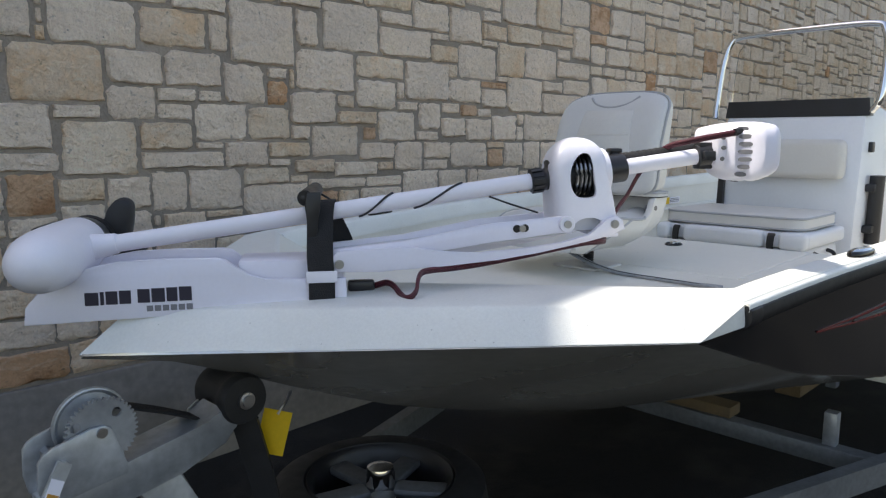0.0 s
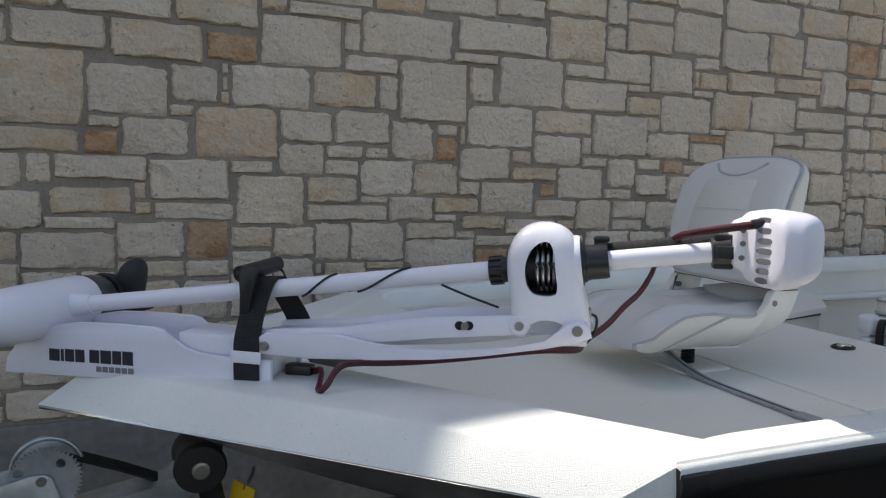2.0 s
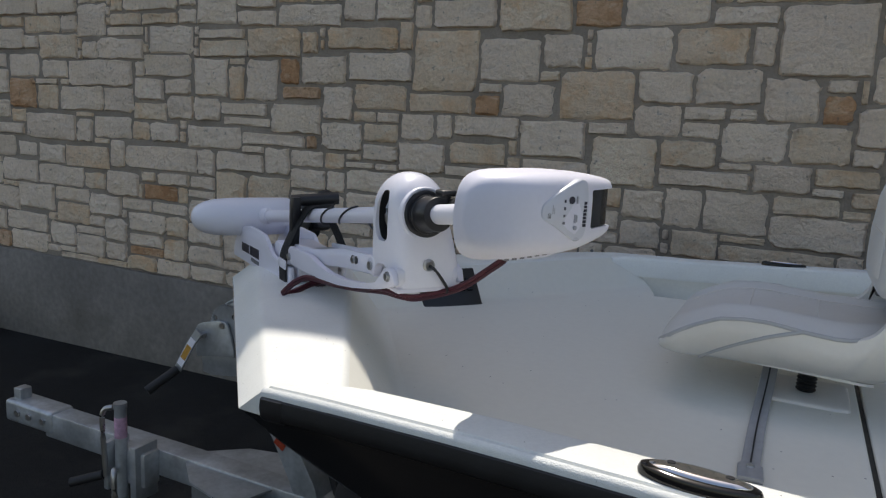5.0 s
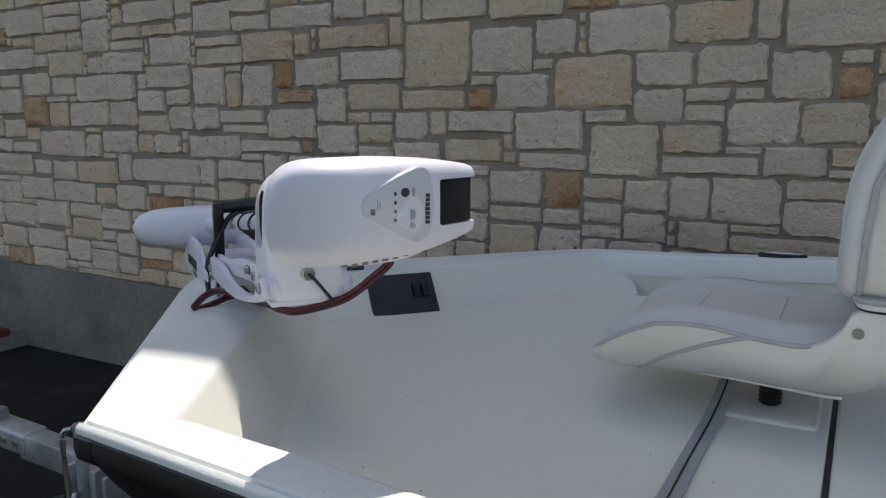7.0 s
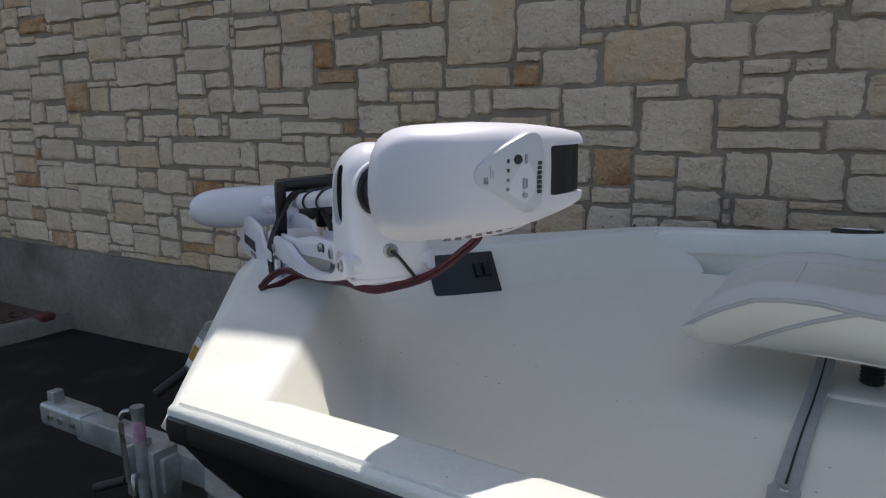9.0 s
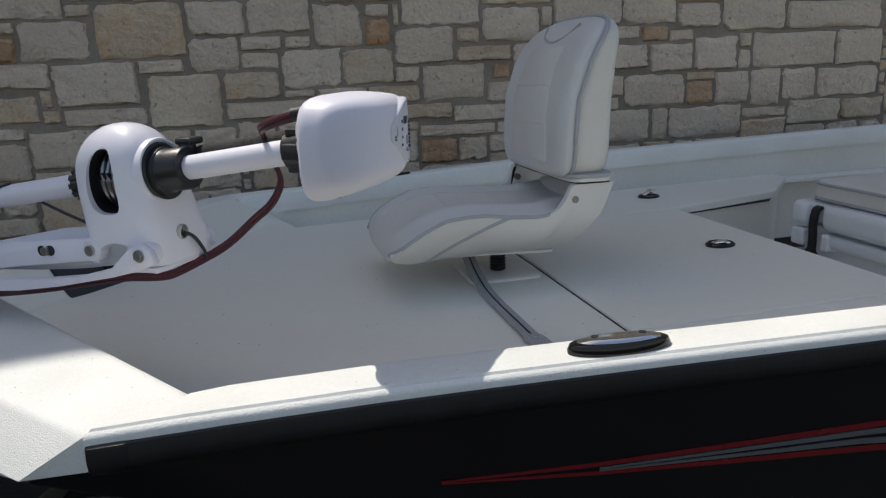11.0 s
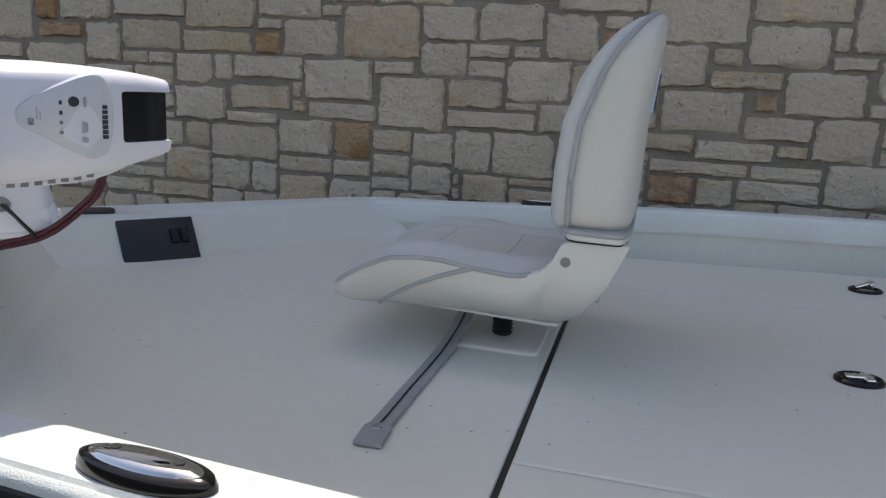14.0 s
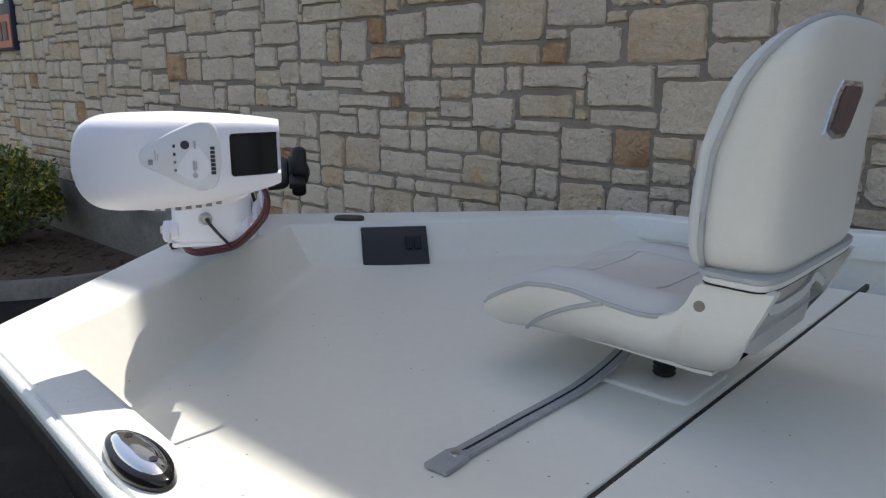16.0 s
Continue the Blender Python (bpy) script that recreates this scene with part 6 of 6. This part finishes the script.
# ---- the trailer ----
def build_trailer():
    t = thing("boat_trailer", "galvanised steel boat trailer under the bow", "trailer", pose(0, Y0, 0))
    bm = bmesh.new()
    box(bm, (-0.80, -0.038, 0.530), (0.36, 0.038, 0.615), bevel=0.006)
    part("tongue", bm, M_GALV, t, "galvanised box-section tongue")
    for sg in (-1, 1):
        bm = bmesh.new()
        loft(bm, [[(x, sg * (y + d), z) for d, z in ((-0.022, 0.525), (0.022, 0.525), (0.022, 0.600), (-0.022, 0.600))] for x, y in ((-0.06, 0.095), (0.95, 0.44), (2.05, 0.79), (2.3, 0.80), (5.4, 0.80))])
        part("side_rail", bm, M_GALVSHADE, t, "galvanised side rail, its colour darkened for the shade under the hull")
        bm = bmesh.new()
        loft(bm, [[(x, sg * (0.36 + d), z + h) for d, h in ((-0.045, 0), (0.045, 0), (0.045, 0.04), (-0.045, 0.04))] for x, z in ((2.35, 0.600), (2.8, 0.600), (4.8, 0.60))])
        part("bunk", bm, M_WOOD, t, "wooden bunk board")
        for x in (2.9, 4.3):
            bm = bmesh.new()
            box(bm, (x - 0.025, sg * 0.36 - 0.02, 0.50), (x + 0.025, sg * 0.36 + 0.02, 0.61))
            part("bunk_bracket", bm, M_GALV, t)
        bm = bmesh.new()
        wm = pose(3.6, sg * 0.98, 0.31 + ground_z(3.6), 90, 0, 0)
        revolve(bm, [(0.19, -0.09), (0.27, -0.10), (0.305, -0.07), (0.31, 0.0), (0.305, 0.07), (0.27, 0.10), (0.19, 0.09)], wm, 36)
        wheel = part("trailer_wheel", bm, M_RUBBER, t, "black trailer tyre")
        bm = bmesh.new()
        revolve(bm, [(0.02, -0.05), (0.12, -0.055), (0.19, -0.085), (0.195, 0.085), (0.12, 0.055), (0.02, 0.05)], wm, 36)
        part("rim", bm, M_GALV, wheel)
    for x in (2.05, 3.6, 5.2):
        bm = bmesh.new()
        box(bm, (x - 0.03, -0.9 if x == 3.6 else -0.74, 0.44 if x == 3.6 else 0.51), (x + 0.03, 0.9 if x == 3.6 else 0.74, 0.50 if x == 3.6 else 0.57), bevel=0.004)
        part("cross_member", bm, M_GALVSHADE, t)
    bm = bmesh.new()
    box(bm, (2.03, -0.28, 0.572), (2.12, 0.28, 0.612), bevel=0.004)
    part("cross_bunk", bm, M_WOOD, t, "short wooden cross bunk")
    bm = bmesh.new()
    prism(bm, [(-0.16, -0.040), (-0.06, -0.125), (0.12, -0.170), (0.16, -0.04), (0.16, 0.04), (0.12, 0.170), (-0.06, 0.125), (-0.16, 0.040)], "z", 0.602, 0.608)
    part("gusset_plate", bm, M_GALV, t, "galvanised gusset plate where the frame splits")
    for y in (-0.60, 0.60):
        bm = bmesh.new()
        box(bm, (2.04, y - 0.02, 0.56), (2.08, y + 0.02, 0.68), bevel=0.003)
        part("side_bracket", bm, M_GALV, t)
    # coupler
    bm = bmesh.new()
    box(bm, (-1.0, -0.045, 0.545), (-0.76, 0.045, 0.622), bevel=0.012, seg=3)
    box(bm, (-0.985, -0.022, 0.60), (-0.945, 0.022, 0.66), bevel=0.006)
    cp = part("coupler", bm, M_GALV, t, "galvanised hitch coupler")
    for x in (-0.93, -0.87, -0.80):
        bm = bmesh.new()
        cyl(bm, (x, -0.052, 0.585), (x, -0.044, 0.585), 0.012, n=6)
        part("bolt", bm, M_STEEL, cp)
    # jack
    bm = bmesh.new()
    cyl(bm, (-0.36, -0.10, 0.22), (-0.36, -0.10, 0.755), 0.0175, n=24)
    cyl(bm, (-0.36, -0.10, 0.752), (-0.36, -0.10, 0.768), 0.0195, n=24)
    jack = part("jack_tube", bm, M_GALV, t, "upright jack tube with a small pink sticker")
    bm = bmesh.new()
    cyl(bm, (-0.36, -0.10, 0.66), (-0.36, -0.10, 0.725), 0.0182, n=24, caps=False)
    part("sticker", bm, mat("pale_pink_sticker", (0.55, 0.33, 0.45), 0.5, vary=0.3, scale=30), jack)
    bm = bmesh.new()
    tube(bm, smooth_path([(-0.405, -0.12, 0.53), (-0.415, -0.12, 0.70), (-0.41, -0.115, 0.74), (-0.385, -0.105, 0.75)]), 0.008, 10)
    tube(bm, smooth_path([(-0.33, -0.15, 0.40), (-0.335, -0.15, 0.54), (-0.345, -0.14, 0.57), (-0.36, -0.125, 0.56)]), 0.009, 10)
    part("jack_crank", bm, M_STEEL, jack)
    bm = bmesh.new()
    cyl(bm, (-0.42, -0.12, 0.53), (-0.50, -0.17, 0.505), 0.014, n=16)
    part("crank_grip", bm, M_RUBBER, jack)
    bm = bmesh.new()
    box(bm, (-0.40, -0.095, 0.51), (-0.27, -0.035, 0.62), bevel=0.008)
    box(bm, (-0.31, -0.115, 0.47), (-0.285, -0.03, 0.645), bevel=0.004)
    box(bm, (-0.425, -0.115, 0.48), (-0.405, -0.03, 0.635), bevel=0.004)
    part("jack_clamp", bm, M_GALV, jack)
    bm = bmesh.new()
    revolve(bm, [(0.02, -0.02), (0.085, -0.025), (0.095, -0.01), (0.095, 0.01), (0.085, 0.025), (0.02, 0.02)], pose(-0.36, -0.10, 0.095 + ground_z(-0.36), 90, 0, 0), 24)
    part("jack_wheel", bm, M_RUBBER, jack)
    bm = bmesh.new()
    box(bm, (-0.385, -0.125, 0.15), (-0.335, -0.075, 0.30), bevel=0.006)
    part("jack_fork", bm, M_GALV, jack)
    # winch stand
    bm = bmesh.new()
    prism(bm, [(0.052, 0.925), (0.138, 0.932), (0.166, 0.871), (0.235, 0.760), (0.300, 0.655), (0.318, 0.60), (0.235, 0.60), (0.218, 0.655), (0.160, 0.755), (0.092, 0.865)], "y", -0.035, 0.035, bevel=0.004)
    post = part("winch_post", bm, M_GALV, t, "raked galvanised winch post")
    bm = bmesh.new()
    box(bm, (-0.018, -0.0385, -0.030), (0.018, -0.0355, 0.030), m=pose(0.196, 0, 0.765, 0, 32, 0))
    part("reflector", bm, M_ORANGE, post, "orange side reflector")
    bm = bmesh.new()
    prism(bm, [(-0.090, 0.902), (-0.096, 0.950), (-0.074, 0.963), (0.05, 0.986), (0.190, 1.014), (0.205, 1.018), (0.222, 1.034), (0.254, 0.992), (0.228, 0.962), (0.139, 0.930), (0.049, 0.914), (-0.06, 0.897)], "y", -0.040, 0.040, bevel=0.004)
    part("winch_arm", bm, M_GALV, t, "galvanised winch arm")
    for y in (-0.048, 0.030):
        bm = bmesh.new()
        prism(bm, [(-0.100, 0.950), (-0.108, 0.985), (-0.106, 1.030), (-0.098, 1.042), (-0.083, 1.050), (-0.022, 1.066), (0.0, 1.066), (0.012, 1.058), (0.036, 0.985), (0.034, 0.97)], "y", y - 0.004, y + 0.004, bevel=0.002)
        part("winch_plate", bm, M_GALV, t, "galvanised winch side plate")
    bm = bmesh.new()
    n = 176
    ring = []
    for k in range(n):
        r = 0.0610 if (k % 4) < 2 else 0.0560
        ring.append((0.000 + r * math.cos(2 * math.pi * k / n), 1.051 + r * math.sin(2 * math.pi * k / n)))
    a_ = [[(x, y, z) for x, z in ring] for y in (-0.040, -0.034)]
    loft(bm, a_)
    cut = bmesh.new()
    for q in (40, 160, 280):
        cyl(cut, (-0.005 + 0.040 * math.cos(radians(q)), -0.06, 1.055 + 0.040 * math.sin(radians(q))), (-0.005 + 0.040 * math.cos(radians(q)), 0.0, 1.055 + 0.040 * math.sin(radians(q))), 0.0085, n=14)
    gear = part("winch_gear", carve(bm, cut), M_GALV, t, "toothed steel winch gear", angle=30)
    bm = bmesh.new()
    revolve(bm, [(0.012, 0.0), (0.030, 0.0), (0.030, 0.034), (0.054, 0.037), (0.060, 0.032), (0.063, 0.033), (0.064, 0.040), (0.055, 0.045), (0.012, 0.045)], pose(-0.002, -0.030, 1.055, -90, 0, 0), 32)
    part("winch_drum", bm, M_GALV, gear)
    bm = bmesh.new()
    cyl(bm, (-0.005, -0.056, 1.055), (-0.005, 0.072, 1.055), 0.009, n=12)
    part("axle", bm, M_STEEL, gear)
    bm = bmesh.new()
    cyl(bm, (-0.072, -0.066, 1.018), (-0.072, 0.065, 1.018), 0.010, n=6)
    part("axle", bm, M_STEEL, gear)
    bm = bmesh.new()
    ribbon(bm, [(-0.072, -0.072, 1.030), (-0.10, -0.080, 0.985), (-0.135, -0.090, 0.915)], (0.8, 0, -0.5), 0.024, 0.006)
    crank = part("winch_crank", bm, M_GALV, t, "steel winch crank with an orange label")
    bm = bmesh.new()
    ribbon(bm, [(-0.086, -0.0797, 1.008), (-0.126, -0.0917, 0.929)], (0.8, 0, -0.5), 0.021, 0.0028)
    part("crank_sticker", bm, M_WHITE, crank, "white crank sticker")
    bm = bmesh.new()
    ribbon(bm, [(-0.096, -0.0838, 0.988), (-0.116, -0.0898, 0.949)], (0.8, 0, -0.5), 0.018, 0.003)
    part("crank_label", bm, mat("orange_label", (0.55, 0.27, 0.04), 0.5, vary=0.2, scale=60), crank)
    bm = bmesh.new()
    cyl(bm, (-0.135, -0.092, 0.915), (-0.168, -0.17, 0.868), 0.013, n=16)
    part("crank_grip", bm, M_RUBBER, crank, "black crank grip")
    bm = bmesh.new()
    ribbon(bm, smooth_path([(0.02, 0.010, 1.085), (0.12, 0.010, 1.045), (0.22, 0.012, 1.000), (0.31, 0.0, 0.985)]), (0, 1, 0), 0.045, 0.005)
    part("winch_strap", bm, M_WEB_BLACK, t, "black winch strap to the bow eye")
    bm = bmesh.new()
    ribbon(bm, smooth_path([(0.285, 0.0, 1.00), (0.30, -0.01, 0.93), (0.33, -0.012, 0.80), (0.36, -0.01, 0.63)]), (0.75, -0.66, 0.1), 0.052, 0.012)
    part("safety_strap", bm, M_RUBBER, t)
    # bow roller
    bm = bmesh.new()
    revolve(bm, [(0.012, -0.062), (0.046, -0.060), (0.051, -0.050), (0.047, -0.030), (0.040, 0.0), (0.047, 0.030), (0.051, 0.050), (0.046, 0.060), (0.012, 0.062)], pose(0.268, 0.012, 1.040, 90, 0, 0), 32)
    roller = part("bow_roller", bm, M_RUBBER, t, "black rubber bow roller")
    bm = bmesh.new()
    cyl(bm, (0.268, -0.062, 1.040), (0.268, 0.082, 1.040), 0.012, n=18)
    revolve(bm, [(0.004, 0.0), (0.017, 0.0), (0.017, 0.005), (0.004, 0.007)], pose(0.268, -0.050, 1.040, 90, 0, 0), 24)
    part("roller_pin", bm, M_STEEL, roller, "steel roller pin")
    for y in (-0.034, 0.056):
        bm = bmesh.new()
        prism(bm, [(0.18, 0.965), (0.250, 0.985), (0.285, 1.03), (0.275, 1.052), (0.258, 1.050), (0.20, 1.015)], "y", y - 0.003 + 0.0, y + 0.003)
        part("roller_bracket", bm, M_GALV, roller)
    # spare wheel lying on the tongue
    sm = pose(0.655, 0.005, 0.672, 0, 0, 20)
    bm = bmesh.new()
    revolve(bm, [(0.180, -0.066), (0.225, -0.070), (0.258, -0.05), (0.266, 0.0), (0.258, 0.05), (0.225, 0.070), (0.186, 0.066), (0.176, 0.05), (0.176, -0.05)], sm, 48)
    sp = part("spare_tyre", bm, M_RUBBER, t, "black spare tyre lying flat")
    bm = bmesh.new()
    revolve(bm, [(0.172, -0.05), (0.186, 0.055), (0.178, 0.064), (0.165, 0.050), (0.160, 0.0), (0.15, -0.04)], sm, 40)
    rim = part("spare_rim", bm, M_BLACK, sp, "dark rim with pale alloy spokes")
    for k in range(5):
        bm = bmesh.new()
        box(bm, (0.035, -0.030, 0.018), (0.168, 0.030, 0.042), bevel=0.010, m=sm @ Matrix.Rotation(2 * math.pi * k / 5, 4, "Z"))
        part("spoke", bm, M_GALVSHADE, rim)
    bm = bmesh.new()
    revolve(bm, [(0.036, 0.0), (0.036, 0.07), (0.032, 0.085), (0.02, 0.09), (0.002, 0.091)], sm, 28)
    part("hub_cap", bm, M_CHROME, rim)
    bm = bmesh.new()
    box(bm, (0.60, -0.35, 0.590), (0.71, 0.35, 0.606))
    box(bm, (0.625, -0.03, 0.600), (0.685, 0.03, 0.66))
    part("spare_carrier", bm, M_GALV, t)
    tag = thing("yellow_tag", "yellow paper tag hanging from the bow eye", "tag", pose(0.352, 0.0, 0.99, 0, 12, -52))
    bm = bmesh.new()
    prism(bm, [(-0.030, 0.0), (0.030, 0.004), (0.026, -0.095), (-0.034, -0.10)], "y", -0.001, 0.001)
    part("tag_sheet", bm, M_YELLOW, tag, smooth=False)
    bm = bmesh.new()
    tube(bm, smooth_path([(0.0, 0.0, -0.006), (0.01, 0.004, 0.02), (0.018, 0.0, 0.05)]), 0.0035, 8)
    part("clip", bm, M_STEEL, tag)
    return t


# ---- planting and sign ----
def build_bush():
    b = thing("shrub", "rounded green shrub with yellowish new leaves by the wall", "shrub", pose(-5.75, 1.05, 0.08))
    rnd = random.Random(8)
    bm = bmesh.new()
    tips = []
    for k in range(26):
        a, lean = rnd.uniform(0, 6.28), rnd.uniform(0.1, 0.75)
        top = Vector((math.cos(a) * lean, math.sin(a) * lean * 0.75, rnd.uniform(0.45, 0.95) * (1.1 - 0.35 * lean)))
        tube(bm, smooth_path([(0.05 * math.cos(a), 0.05 * math.sin(a), 0), top * 0.5 + Vector((0, 0, 0.1)), top], 3), 0.006, 5)
        tips.append(top)
    part("branches", bm, M_TWIG, b)
    for name, m, cnt, lo in (("leaves", M_LEAF, 5200, 0.0), ("new_leaves", M_LEAFY, 2100, 0.5)):
        verts, faces = [], []
        for _ in range(cnt):
            while True:
                p = Vector((rnd.uniform(-1, 1), rnd.uniform(-1, 1), rnd.uniform(-1, 1)))
                lump = 0.80 + 0.30 * noise.noise(p * 2.2)
                if 0.45 < p.length < lump and p.z > lo - 0.9:
                    break
            c = Vector((p.x * 0.80, p.y * 0.66, 0.50 + p.z * 0.56))
            if c.z < 0.02:
                continue
            s = rnd.uniform(0.020, 0.040)
            rot = Euler((rnd.uniform(-1.2, 1.2), rnd.uniform(-1.2, 1.2), rnd.uniform(0, 6.28))).to_matrix()
            base = len(verts)
            verts += [tuple(c + rot @ Vector(q) * s) for q in ((-1, 0, 0), (-0.2, 0.42, 0.10), (1, 0, -0.12), (-0.2, -0.42, 0.10), (0.1, 0, 0.0))]
            faces += [(base, base + 4, base + 1), (base + 1, base + 4, base + 2), (base, base + 3, base + 4), (base + 3, base + 2, base + 4)]
        me = bpy.data.meshes.new(name)
        me.from_pydata(verts, [], faces)
        me.materials.append(m)
        ob = new(name, me)
        ob.parent = b
        tagged(ob, kind="stuff")
    s = thing("red_block", "small red painted block at the kerb end", "block", pose(-3.80, 1.54, 0.0))
    bm = bmesh.new()
    box(bm, (-0.06, -0.065, 0.0), (0.06, 0.065, 0.155), bevel=0.03, seg=4)
    part("block", bm, M_BRICKRED, s)


def build_sign():
    s = thing("wall_sign", "navy and orange-red painted sign on the stone wall", "sign", pose(-7.15, WALL_Y - 0.03, 1.90))
    bm = bmesh.new()
    box(bm, (-0.50, -0.03, 0.0), (0.50, 0.035, 0.86), bevel=0.006)
    part("sign_board", bm, M_SIGNNAVY, s, "navy sign board")
    bm = bmesh.new()
    box(bm, (-0.47, -0.036, 0.03), (0.47, -0.028, 0.36))
    part("red_panel", bm, M_SIGNRED, s, "orange-red sign panel")
    for k in range(5):
        bm = bmesh.new()
        box(bm, (-0.40 + 0.165 * k, -0.041, 0.10), (-0.29 + 0.165 * k, -0.034, 0.29))
        part("letter_bar", bm, M_NAVY, s)
        bm = bmesh.new()
        box(bm, (-0.40 + 0.165 * k, -0.036, 0.47), (-0.30 + 0.165 * k, -0.028, 0.62))
        part("letter_bar", bm, M_WHITE, s)


build_ground()
build_bed()
the_wall = build_wall()
build_boat()
build_cleat(1.323, -0.800, gun_z(1.31, -1) + 0.0015, -4, 0.86)
build_cleat(1.363, 0.856, gun_z(1.36, 1) + 0.0015, 4, 0.9)
build_deck_plate(0.423, 0.187, 1.2585, 34)
build_cleat(2.62, -0.868, gun_z(2.62, -1) + 0.0015, -3)
build_latch(2.138, 0.582, 24.0)
build_latch(1.980, -0.030)
build_seat()
build_seat_strap()
build_motor()
build_console()
build_cooler()
build_side_label()
build_trailer()
build_bush()
build_sign()
build_stones(the_wall)
